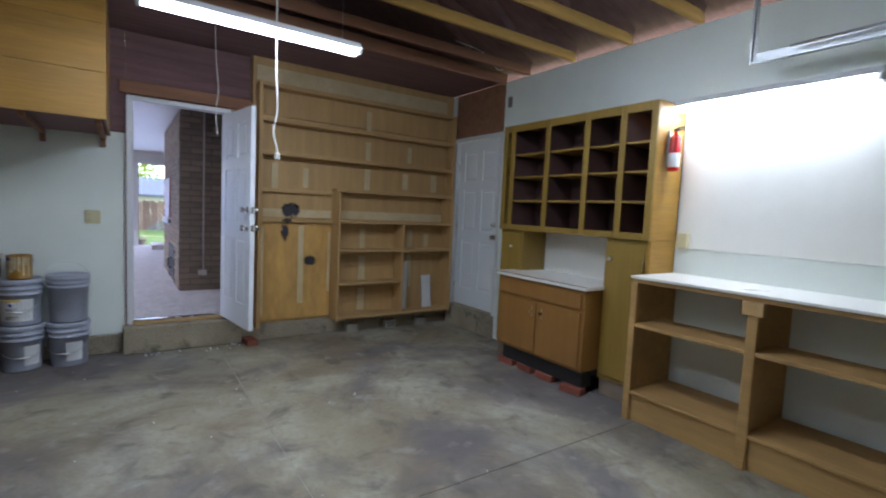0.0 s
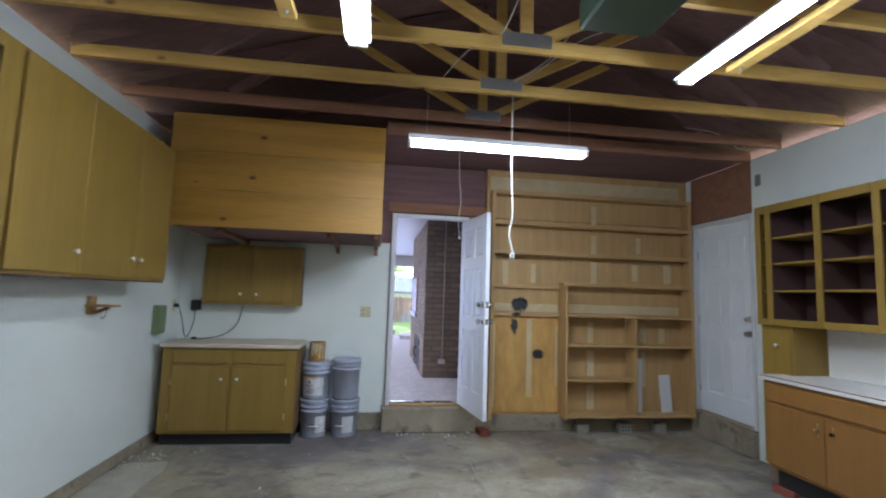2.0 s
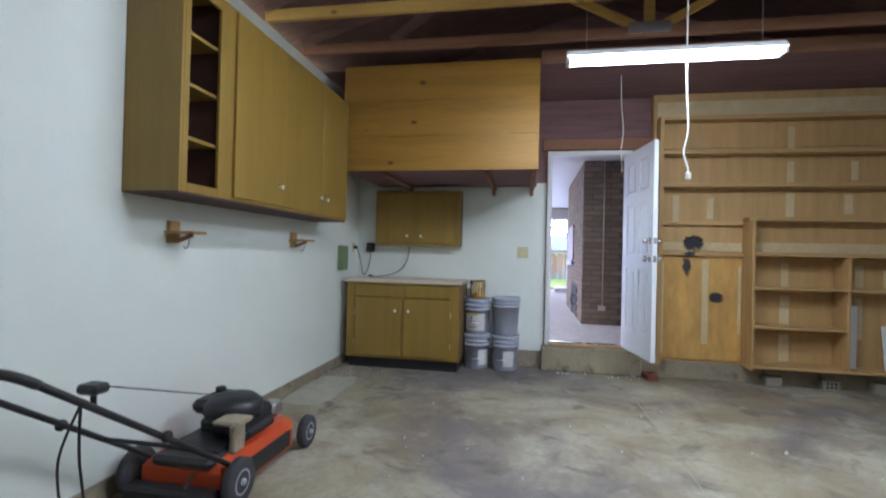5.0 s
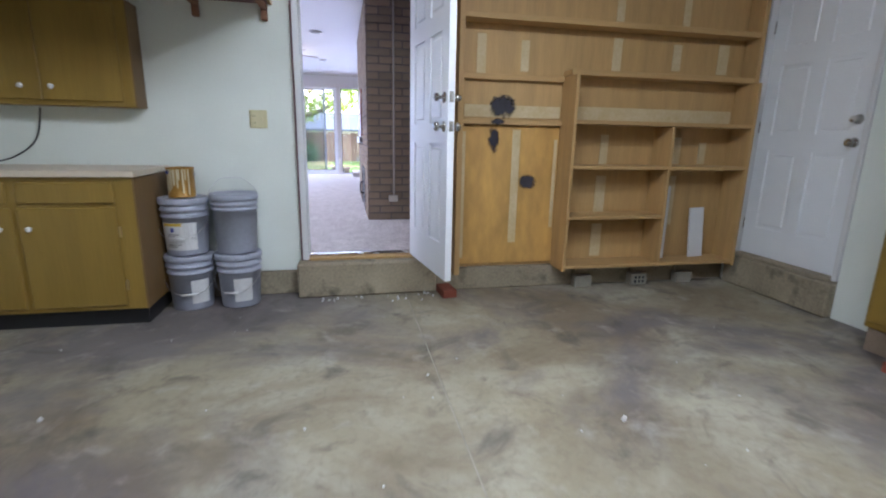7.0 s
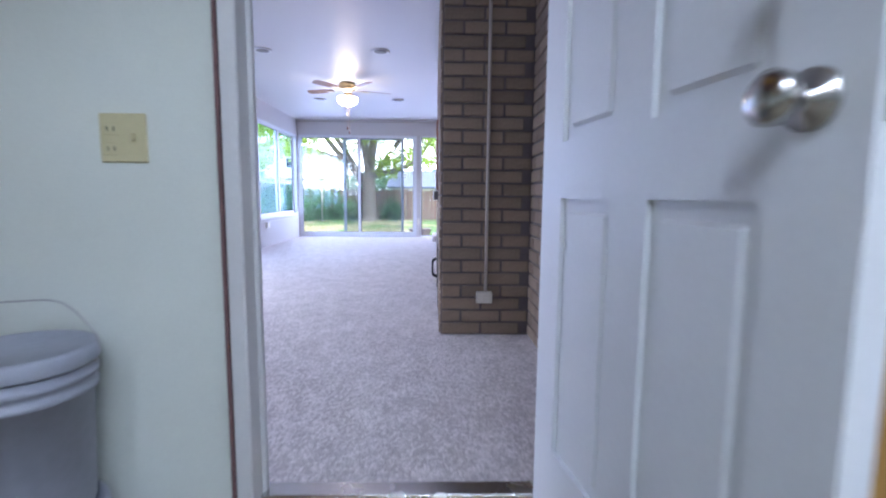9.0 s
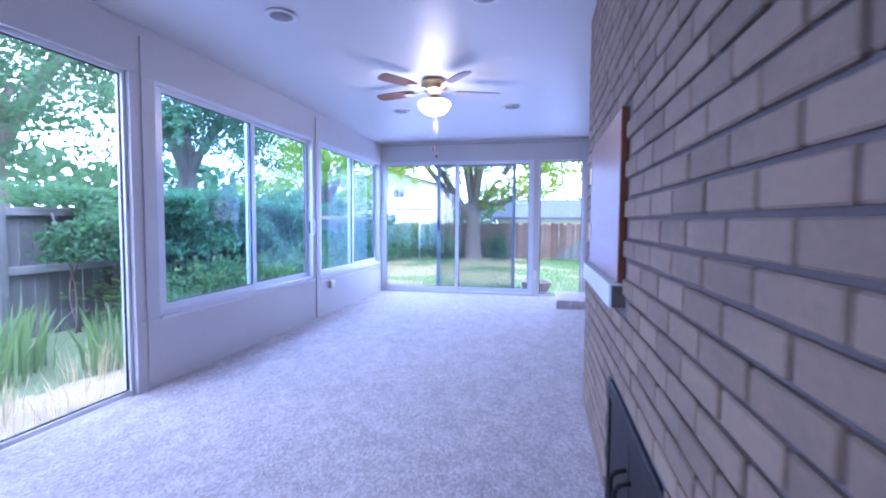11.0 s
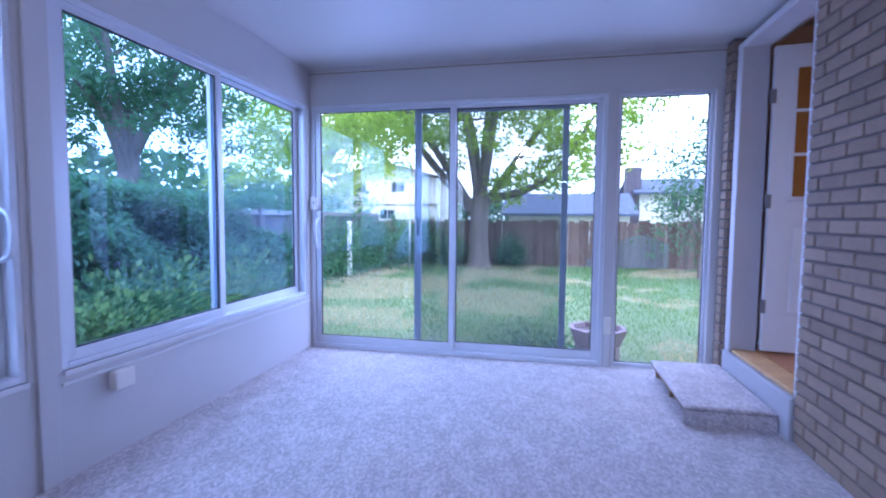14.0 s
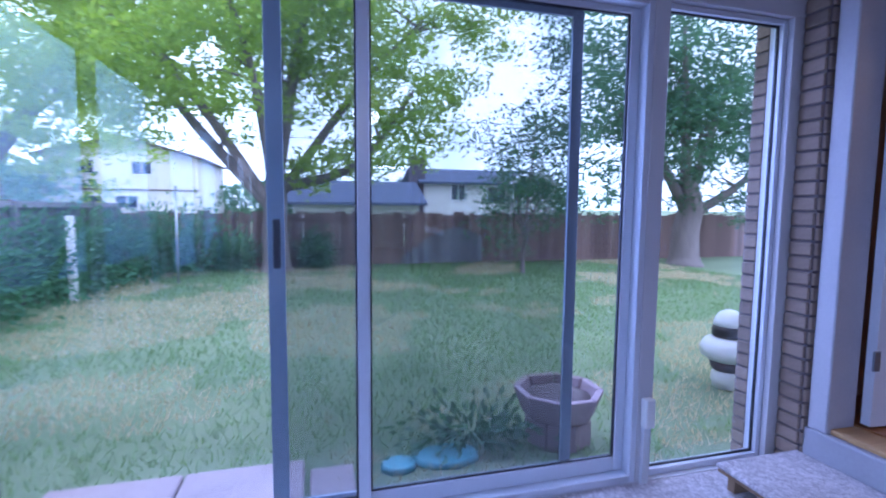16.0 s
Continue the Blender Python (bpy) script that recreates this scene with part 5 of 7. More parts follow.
for k in range(5):
    a = radians(20 + 72 * k)
    turn = Matrix.Rotation(a, 4, "Z")
    bm = bmesh.new()
    outline = [(0.20, -0.045), (0.34, -0.058), (0.50, -0.064), (0.575, -0.058), (0.60, -0.03), (0.60, 0.03), (0.575, 0.058), (0.50, 0.064), (0.34, 0.058), (0.20, 0.045)]
    low = [bm.verts.new((x, y, -0.006)) for x, y in outline]
    top = [bm.verts.new((x, y, 0.0)) for x, y in outline]
    bm.faces.new(low), bm.faces.new(list(reversed(top)))
    for j in range(len(outline)):
        bm.faces.new((low[j], low[(j + 1) % 10], top[(j + 1) % 10], top[j]))
    bm.transform(turn @ Matrix.Translation((0, 0, -0.12)) @ Matrix.Rotation(radians(11), 4, "X"))
    blade = part("blade", bm, M_FANWOOD, fan, "dark wooden fan blade", local=True)
    bm = boxes((0.10, 0.26, -0.014, 0.014, -0.010, -0.004), (0.22, 0.30, -0.035, 0.035, -0.012, -0.0065), bevel=0.002)
    bm.transform(turn @ Matrix.Translation((0, 0, -0.125)))
    part("blade_arm", bm, M_BRASS, fan, local=True)
for dx, n_ in ((0.016, 0.66), (-0.012, 0.60)):
    bm = tube(bmesh.new(), [(dx, 0, -0.21), (dx, 0.04, -0.30), (dx, 0.04, -n_)], 0.0018, 5)
    part("pull_chain", bm, M_BRASS, fan, local=True)
    part("pull_tag", lathe(bmesh.new(), [(0.003, 0.0), (0.010, -0.02), (0.012, -0.035), (0.004, -0.05)], (dx, 0.04, -n_), "z", 10), M_FANWOOD, fan, local=True)
lamp_fan = bpy.data.lights.new("fan_bulb", "POINT")
lamp_fan.energy, lamp_fan.color, lamp_fan.shadow_soft_size = 5.0, (1.0, 0.74, 0.52), 0.06
new("fan_bulb", lamp_fan).location = (FX, FYY, CEIL - 0.42)

M_CAN = material("dark_can_inside", (0.22, 0.20, 0.19), 0.5, 0.2, vary=0.2, scale=8, fine=60, bump=0.05)
for x, y in ((-1.30, 4.05), (-0.055, 4.03), (-0.06, 6.60), (-1.30, 6.60)):
    can = thing("recessed_light", (x, y, CEIL), "white rimmed recessed ceiling light, off", "ceiling lamp", "recessed lights")
    part("rim", lathe(bmesh.new(), [(0.072, -0.002), (0.095, -0.003), (0.098, -0.010), (0.085, -0.014), (0.070, -0.010)], (0, 0, 0), "z", 28), M_TRIM, can, local=True)
    part("lens", lathe(bmesh.new(), [(0.069, -0.004), (0.069, -0.012), (0.04, -0.016), (0.001, -0.017)], (0, 0, 0), "z", 24), M_CAN, can, local=True)

# carpeted step at the house door
M_PLYEDGE = material("raw_plywood_edge", (0.28, 0.185, 0.10), 0.8, vary=0.2, scale=8, fine=40, bump=0.2)
step = thing("carpeted_step", (0.76, 8.18, FL), "low plywood step covered in beige carpet", "step")
part("top", box(0.50, 0.965, 7.74, 8.62, 0.372, 0.395, 0.008), M_CARPET, step, "beige carpet covering")
part("carpet_front", box(0.50, 0.965, 7.735, 7.75, FL, 0.371, 0.005), M_CARPET, step)
part("deck", box(0.507, 0.96, 7.752, 8.61, 0.356, 0.3715, 0.002), M_PLYEDGE, step, "raw plywood edge")
for y in (7.80, 8.18, 8.56):
    part("bearer", box(0.53, 0.95, y - 0.018, y + 0.018, FL, 0.3555, 0.002), M_PLYEDGE, step)

# small fittings in the sunroom
alarm = thing("alarm_sensor", (XL + 0.02, YE - 0.03, 1.50), "small white alarm sensor box in the corner", "sensor")
part("case", box(-2.30 + 0.03, -2.205, YE - 0.032, YE - 0.001, 1.49, 1.60, 0.006), M_LAMINATE, alarm)
part("button", box(-2.235, -2.225, YE - 0.035, YE - 0.0325, 1.54, 1.56, 0.001), M_CAN, alarm)
race = thing("cable_raceway", (XL + 0.01, 7.5, 0.63), "white surface cable raceway with an outlet box", "raceway")
part("channel", box(XL, XL + 0.012, 6.52, YE - 0.02, 0.695, 0.712, 0.002), M_TRIM, race)
part("outlet_box", box(XL, XL + 0.045, 6.74, 6.85, 0.60, 0.69, 0.005), M_LAMINATE, race)
post_box = thing("post_outlet", (0.20, YE - 0.02, 0.30), "white outlet box and raceway on the door post", "outlet")
part("channel", box(0.185, 0.22, YE - 0.02, YE, FL, 0.55, 0.003), M_TRIM, post_box)
part("outlet_box", box(0.178, 0.228, YE - 0.04, YE, 0.551, 0.68, 0.005), M_LAMINATE, post_box)
for yw in (6.33,):
    wh = thing("window_handle", (XL, yw, 1.25), "white curved window pull handle", "handle", "window handles")
    bm = tube(bmesh.new(), bent([(XL - 0.02, yw, 1.25), (XL + 0.03, yw, 1.28), (XL + 0.045, yw, 1.35), (XL + 0.03, yw, 1.42), (XL - 0.02, yw, 1.45)]), 0.010)
    part("grip", bm, M_ALU, wh)
    part("latch", box(XL - 0.02, XL - 0.008, yw - 0.035, yw - 0.018, 1.28, 1.42, 0.003), M_BLACK, wh)

# ---- garden ----
def leaf_cloud(name, points, size, mat, seed, flat=0.0, lean=None):
    """Many small pointed leaves, two folded faces each, at the given places."""
    r = np.random.RandomState(seed)
    n = len(points)
    a, b = r.normal(size=(n, 3)), r.normal(size=(n, 3))
    a[:, 2] *= 1 - flat
    b[:, 2] *= 1 - flat
    a /= np.linalg.norm(a, axis=1)[:, None] + 1e-9
    b -= a * (a * b).sum(1)[:, None]
    b /= np.linalg.norm(b, axis=1)[:, None] + 1e-9
    c = np.cross(a, b)
    s = (size * r.uniform(0.6, 1.35, n))[:, None]
    p = np.asarray(points)
    verts = np.stack([p - a * s * 0.5, p + b * s * 0.28 + c * s * 0.10, p + a * s * 0.5, p - b * s * 0.28 + c * s * 0.10], 1).reshape(-1, 3)
    k = np.arange(n)[:, None] * 4
    faces = np.concatenate([k + [0, 1, 2], k + [0, 2, 3]], 0)
    me = bpy.data.meshes.new(name)
    me.from_pydata(verts.tolist(), [], faces.tolist())
    me.materials.append(mat)
    return me


def leaf_material(name, colour, dark):
    m = material(name, colour, 0.55, vary=0.3, scale=0.6, fine=3, bump=0, dark=dark, rand=0.6)
    n, l = m.node_tree.nodes, m.node_tree.links
    tr = n.new("ShaderNodeBsdfTranslucent")
    tr.inputs[0].default_value = (colour[0] * 2.4, colour[1] * 2.2, colour[2] * 1.4, 1)
    mix = n.new("ShaderNodeMixShader")
    mix.inputs[0].default_value = 0.45
    l.new(n["Principled BSDF"].outputs[0], mix.inputs[1])
    l.new(tr.outputs[0], mix.inputs[2])
    l.new(mix.outputs[0], n["Material Output"].inputs[0])
    return m


M_LEAF_Y = leaf_material("yellow_green_leaves", (0.26, 0.36, 0.055), (0.12, 0.21, 0.03))
M_LEAF_D = leaf_material("dark_green_leaves", (0.07, 0.145, 0.09), (0.032, 0.078, 0.05))
M_LEAF_V = leaf_material("creeper_leaves", (0.085, 0.185, 0.12), (0.035, 0.09, 0.06))
M_LEAF_I = leaf_material("iris_leaves", (0.155, 0.245, 0.125), (0.08, 0.15, 0.075))
M_STRAW = leaf_material("dry_straw", (0.40, 0.355, 0.29), (0.27, 0.24, 0.18))
M_BARK = material("grey_bark", (0.21, 0.175, 0.165), 0.95, vary=0.4, scale=2.5, fine=14, bump=1.0, stretch=(5, 5, 0.8))


def tree(name, at, label, trunk_r, fork_h, limbs, clusters, leaves, leaf_size, leaf_mat, seed, twigs=3):
    """A tapered trunk with bent limbs; leaves in uneven clumps round the limb ends and along them."""
    r = random.Random(seed)
    t = thing(name, at, label, "tree")
    bm = bmesh.new()
    pts = [(0, 0, -0.05), (r.uniform(-.04, .04), r.uniform(-.04, .04), fork_h * 0.5), (r.uniform(-.08, .08), r.uniform(-.08, .08), fork_h), (r.uniform(-.1, .1), r.uniform(-.1, .1), fork_h * 1.35)]
    path = bent(pts, 5)
    n = len(path)
    tube(bm, path, [trunk_r * (1.35 if k == 0 else 1.12 if k == 1 else 1 - 0.4 * k / n) for k in range(n)], 12)
    part("trunk", bm, M_BARK, t, local=True)
    centres = []
    for end, bend, rad in limbs:
        s = Vector((0, 0, fork_h * r.uniform(0.75, 1.1)))
        e = Vector(end)
        mid = (s + e) / 2 + Vector(bend)
        path = bent([s, mid, e], 6)
        k_ = len(path)
        part("limb", tube(bmesh.new(), path, [rad * (1 - 0.8 * k / k_) for k in range(k_)], 8), M_BARK, t, local=True)
        for j in range(twigs):
            o = path[r.randint(k_ // 3, k_ - 2)]
            e2 = o + Vector((r.uniform(-1, 1), r.uniform(-1, 1), r.uniform(-0.3, 0.9))).normalized() * (e - s).length * r.uniform(0.25, 0.5)
            part("branch", tube(bmesh.new(), bent([o, (o + e2) / 2 + Vector((0, 0, 0.15)), e2], 4), [rad * 0.35 * (1 - 0.18 * k) for k in range(5)] + [0.004] * 4, 6), M_BARK, t, local=True)
            centres.append(e2)
        centres += [e, path[k_ * 2 // 3]]
    rr = np.random.RandomState(seed)
    pts = []
    for c, rad in [(c, r.uniform(0.45, 0.9)) for c in centres] + [(Vector(c), q) for c, q in clusters]:
        m = max(20, int(leaves * 1.7 * rad * rad))
        sub = rr.normal(size=(max(3, m // 60), 3)) * rad * 0.55
        for q in sub:
            pts.append(np.array(c) + q + rr.normal(size=(m // len(sub), 3)) * np.array([0.22, 0.22, 0.14]) * rad ** 0.5)
    pts = np.concatenate(pts)
    me = leaf_cloud("crown", pts, leaf_size, leaf_mat, seed, 0.3)
    ob = new("crown", me)
    ob.parent = t
    tagged(ob, kind="stuff")
    return t


bm = bmesh.new()
HX0, HX1, HY0, HY1, FAR = XL - 0.05, 4.25, YF - 0.1, YE + 0.05, 600
gx0 = [-FAR, HX0, HX1, FAR]
gy0 = [-FAR, HY0, HY1, FAR]
gv = [[bm.verts.new((x, y, GROUND)) for x in gx0] for y in gy0]
for j in range(3):
    for i in range(3):
        if (i, j) != (1, 1):
            bm.faces.new((gv[j][i], gv[j][i + 1], gv[j + 1][i + 1], gv[j + 1][i]))
structure("ground", bm, M_GRASS, "mown lawn with pale dry patches", "lawn")

# pale dry bed along the house
M_BED = material("dry_straw_soil", (0.44, 0.37, 0.27), 0.95, vary=0.35, scale=2.0, fine=26, bump=0.8)
bm = bmesh.new()
NB = 60
edge = [[bm.verts.new((x, -1.5 + 11.0 * k / NB, GROUND + 0.012 + (0.02 * abs(noise.noise(Vector((x * 3, k * 0.7, 1.0)))) if j in (1, 2) else -0.02))) for k in range(NB + 1)]
        for j, x in enumerate((-2.40, -2.75, -3.15))]
edge.append([bm.verts.new((-3.55 + 0.35 * noise.noise(Vector((0.3, k * 0.23, 8.0))), -1.5 + 11.0 * k / NB, GROUND - 0.01)) for k in range(NB + 1)])
for a, b in zip(edge, edge[1:]):
    for k in range(NB):
        bm.faces.new((a[k], a[k + 1], b[k + 1], b[k]))
structure("garden_bed", bm, M_BED, "pale dry soil and straw beside the house", "garden bed")

# grass blades on the near lawn
gr = np.random.RandomState(3)
GN = 60000
gx, gy = gr.uniform(-4.6, 7.5, GN), 9.0 + 9.3 * gr.uniform(0, 1, GN) ** 1.4
keep_ = ~((gx < -1.1) & (gy < 9.6)) & ~((gx > 0.9) & (gx < 1.2) & (gy < 9.2))
gx, gy = gx[keep_], gy[keep_]
GN = len(gx)
ang, h = gr.uniform(0, 2 * np.pi, GN), gr.uniform(0.025, 0.07, GN) * (1 + 0.06 * (gy - 9))
lean_ = gr.normal(size=(GN, 2)) * 0.03
base_ = np.stack([gx, gy, np.full(GN, GROUND)], 1)
side_ = np.stack([np.cos(ang), np.sin(ang), 0 * ang], 1) * (0.004 + 0.0009 * (gy - 9))[:, None]
tip_ = base_ + np.stack([lean_[:, 0], lean_[:, 1], h], 1)
patch = [noise.noise(Vector((x * 0.55, y * 0.75, 2.0))) + 0.35 * noise.noise(Vector((x * 2.2, y * 2.6, 5.0))) for x, y in zip(gx, gy)]
dry = np.array([p + 0.22 * (x < -0.3) > 0.17 for p, x in zip(patch, gx)])
for nm, mask, mt in (("lawn_grass", ~dry, M_LEAF_I), ("dry_lawn_grass", dry, M_STRAW)):
    vv = np.stack([base_ - side_, base_ + side_, tip_], 1)[mask].reshape(-1, 3)
    me = bpy.data.meshes.new(nm)
    me.from_pydata(vv.tolist(), [], np.arange(len(vv)).reshape(-1, 3).tolist())
    me.materials.append(mt)
    tagged(new(nm, me), "short green lawn grass" if nm[0] == "l" else "pale dry lawn grass", "grass", kind="stuff")

# fences
FY, FXL = 18.6, -5.25
boards = {}
for h_ in (1.24, 1.28, 1.31):
    boards[h_] = mesh_of("fence_board", box(-0.068, 0.068, -0.009, 0.009, 0, h_, 0.004), M_FENCE)
rf = random.Random(8)
far_fence = thing("back_fence", (4, FY, GROUND), "weathered reddish cedar board fence across the garden", "fence")
n_b = int((13.2 - FXL) / 0.142)
for k in range(n_b):
    hb = rf.choice(list(boards))
    piece("fence_board", boards[hb], far_fence, Matrix.Translation((FXL + k * 0.142 - 4, rf.uniform(-0.004, 0.004), 0.0)) @ Matrix.Rotation(radians(rf.uniform(-0.5, 0.5)), 4, "Y"))
for z in (0.35, 1.05):
    part("rail", box(FXL, 13.2, FY + 0.012, FY + 0.05, GROUND + z, GROUND + z + 0.09, 0.004), M_FENCE, far_fence)
# thin grey strips over the lower boards, their tops in an arc
pale = bmesh.new()
for k in range(15):
    u = k / 14
    block(pale, 0.86 + 0.142 * k, 0.994 + 0.142 * k, FY - 0.0165, FY - 0.0145, GROUND + 0.02, GROUND + 0.10 + 0.80 * math.sin(math.pi * (0.08 + 0.62 * u)) ** 1.3)
part("weathered_patch", pale, M_FENCEGREY, far_fence, "pale grey arc on the lower boards")
side_fence = thing("side_fence", (FXL, 8, GROUND), "weathered grey board fence overgrown with creeper", "fence")
side_board = mesh_of("fence_board", box(-0.009, 0.009, -0.068, 0.068, 0, 1.38, 0.004), M_FENCEGREY)
for k in range(150):
    piece("fence_board", side_board, side_fence, Matrix.Translation((rf.uniform(-0.004, 0.004), -2.6 + k * 0.142 - 8 + 0.0, 0)))
for z in (0.72, 1.36):
    part("rail", box(FXL + 0.012, FXL + 0.06, -2.6, FY - 0.1, GROUND + z, GROUND + z + 0.09, 0.004), M_GREYRAIL, side_fence)
for y in (-2, 0.4, 2.8, 5.2, 7.6, 10.0, 12.4, 14.8, 17.2):
    part("post", box(FXL + 0.012, FXL + 0.10, y - 0.045, y + 0.045, GROUND, GROUND + 1.48, 0.005), M_FENCEGREY, side_fence)

# creeper hedge over the side fence
hr = np.random.RandomState(11)
HN = 46000
hy = 5.4 + 6.8 * hr.uniform(0, 1, HN) ** 0.92
amp = np.array([0.5 + 0.5 * noise.noise(Vector((0, y * 0.5, 1.3))) for y in hy])
thin = np.clip((12.4 - hy) / 1.6, 0.2, 1) * np.clip((hy - 5.1) / 0.9, 0.25, 1)
hz = GROUND + np.where(hy < 8.6, 0.86, 0.45) + np.where(hy < 8.6, 0.74, 1.12) * (1 + 0.3 * amp) * thin * hr.uniform(0, 1, HN) ** 0.85
bulge = np.array([noise.noise(Vector((3.1, y * 1.5, z * 1.9))) for y, z in zip(hy, hz)])
hx = FXL + 0.15 + (0.32 + 0.55 * bulge + 0.22 * np.clip(1.5 - hz, 0, 1)) + hr.normal(size=HN) * 0.15
over = hr.uniform(0, 1, HN) < 0.2
hx[over] = FXL + hr.uniform(-0.3, 0.5, over.sum())
hz[over] = GROUND + 1.50 + (0.10 + 0.28 * amp[over]) * hr.uniform(0, 1, over.sum())
hole = (np.array([noise.noise(Vector((7.7, y * 0.8, z * 2.0))) for y, z in zip(hy, hz)]) > 0.28) & (hz < 1.1)
creeper = thing("creeper_hedge", (FXL + 0.4, 6, GROUND), "dense green creeper hanging over the fence", "hedge")
ob = new("foliage", leaf_cloud("foliage", (np.stack([hx, hy, hz], 1)[~hole] - np.array([FXL + 0.4, 6, GROUND])), 0.078, M_LEAF_V, 12, 0.2))
ob.parent = creeper
tagged(ob, kind="stuff")
bm = bmesh.new()
rs = random.Random(5)
for k in range(26):
    y = rs.uniform(5.8, 11)
    tube(bm, bent([(FXL + 0.25, y, GROUND), (FXL + 0.3 + rs.uniform(-.1, .1), y + rs.uniform(-.2, .2), GROUND + 0.6), (FXL + 0.2, y + rs.uniform(-.5, .5), GROUND + 1.4)], 4), 0.014, 5)
part("stems", bm, M_BARK, creeper)


def clump(name, cx, cy, label, blades, height, width, mat, seed, spread, group):
    """A clump of upright sword leaves, each tapered and bent over."""
    r = random.Random(seed)
    bm = bmesh.new()
    for k in range(blades):
        a, q = r.uniform(0, 6.283), spread * math.sqrt(r.random())
        p = Vector((q * math.cos(a), q * math.sin(a), -0.02))
        d = Vector((math.cos(a + r.uniform(-1, 1)), math.sin(a + r.uniform(-1, 1)), 0)) * r.uniform(0.05, 0.35) * height
        s = Vector((-math.sin(a), math.cos(a), 0)).lerp(Vector((r.uniform(-1, 1), r.uniform(-1, 1), 0)), 0.5).normalized() * width * r.uniform(0.6, 1.2)
        h_ = height * r.uniform(0.6, 1.15)
        rows = []
        for j, (f, w) in enumerate(((0, 0.7), (0.45, 1.0), (0.8, 0.7))):
            c = p + d * f * f + Vector((0, 0, h_ * f * (1 - 0.12 * f)))
            rows.append((bm.verts.new(c - s * w), bm.verts.new(c + s * w)))
        tip = bm.verts.new(p + d + Vector((0, 0, h_ * 0.9)))
        for u, v in zip(rows, rows[1:]):
            bm.faces.new((u[0], u[1], v[1], v[0]))
        bm.faces.new((rows[-1][0], rows[-1][1], tip))
    me = bpy.data.meshes.new(name)
    bm.to_mesh(me)
    bm.free()
    me.materials.append(mat)
    ob = new(name, me)
    ob.location = (cx, cy, GROUND)
    return tagged(ob, label, "plant", group)


rc = random.Random(21)
for k in range(38):
    clump("iris_clump", rc.uniform(-4.5, -3.3), 0.6 + k * 0.23 + rc.uniform(-0.2, 0.2), "clump of upright green iris leaves beside the house", 44, 0.62, 0.014, M_LEAF_I, 30 + k, 0.26, "iris plants")
for k in range(18):
    clump("dry_grass_clump", rc.uniform(-3.4, -2.75), 0.8 + k * 0.33 + rc.uniform(-0.2, 0.2), "clump of pale dry straw and stalks", 42, 0.34, 0.005, M_STRAW, 90 + k, 0.24, "dry grass")
for k in range(16):
    r2 = np.random.RandomState(60 + k)
    c = np.array([rc.uniform(-4.6, -3.9) if k < 6 else rc.uniform(-4.5, -3.5), rc.uniform(6.2, 7.6) if k < 6 else rc.uniform(7.6, 10.2), 0])
    m = 1300
    q = r2.normal(size=(m, 3)) * np.array([0.28, 0.30, 0.20]) + np.array([0, 0, 0.34])
    q[:, 2] = np.abs(q[:, 2])
    ob = new("leafy_shrub", leaf_cloud("leafy_shrub", q, 0.075, M_LEAF_D if k % 3 else M_LEAF_I, 60 + k, 0.2))
    ob.location = (c[0], c[1], GROUND)
    tagged(ob, "low broad-leaved green shrub along the hedge", "shrub", "bed shrubs")
for k, (x, y) in enumerate(((-4.6, 16.6), (-4.2, 17.7), (-2.9, 18.1), (-4.95, 14.9), (-1.2, 18.2), (-4.95, 15.9), (-5.0, 13.4), (-3.6, 18.1))):
    r2 = np.random.RandomState(160 + k)
    q = r2.normal(size=(2200, 3)) * np.array([0.32, 0.38, 0.38]) + np.array([0, 0, 0.55])
    q[:, 2] = np.abs(q[:, 2])
    ob = new("fence_shrub", leaf_cloud("fence_shrub", q * (0.6 if k in (2, 4) else 1.0), 0.085, M_LEAF_V, 160 + k, 0.2))
    ob.location = (x, y, GROUND)
    tagged(ob, "dark green shrub against the back fence", "shrub", "fence shrubs")

# trees
tree("shade_tree", (-2.03, 17.75, GROUND), "large spreading tree with bright yellow-green leaves", 0.30, 1.7,
     [((-2.6, 0.3, 4.6), (-0.3, 0, 0.2), 0.15), ((2.9, -0.5, 3.9), (0.3, 0, -0.5), 0.13), ((-1.1, 1.0, 6.2), (0.2, 0, 0), 0.16), ((1.0, -1.2, 6.4), (0, 0, 0.3), 0.16), ((-3.8, -1.0, 5.6), (0, 0, 0.7), 0.12), ((3.4, 0.8, 5.9), (0.2, 0, 0.5), 0.12), ((0.2, 1.6, 7.4), (0, 0, 0), 0.14), ((-0.6, -2.6, 5.0), (0, 0, 0.8), 0.11)],
     [((-3.0, 0, 4.2), 1.2), ((-1.6, -0.6, 5.0), 1.4), ((0.4, -0.8, 5.4), 1.5), ((2.2, 0, 5.4), 1.1), ((3.6, 0, 4.3), 0.6), ((-4.4, 0, 5.6), 1.2), ((-0.2, 0.6, 6.8), 1.8), ((2.2, 0.4, 7.4), 1.0), ((-2.8, 0.4, 6.8), 1.6), ((3.0, -0.5, 3.2), 0.7), ((-3.6, -0.6, 3.5), 0.7)], 900, 0.125, M_LEAF_Y, 7)
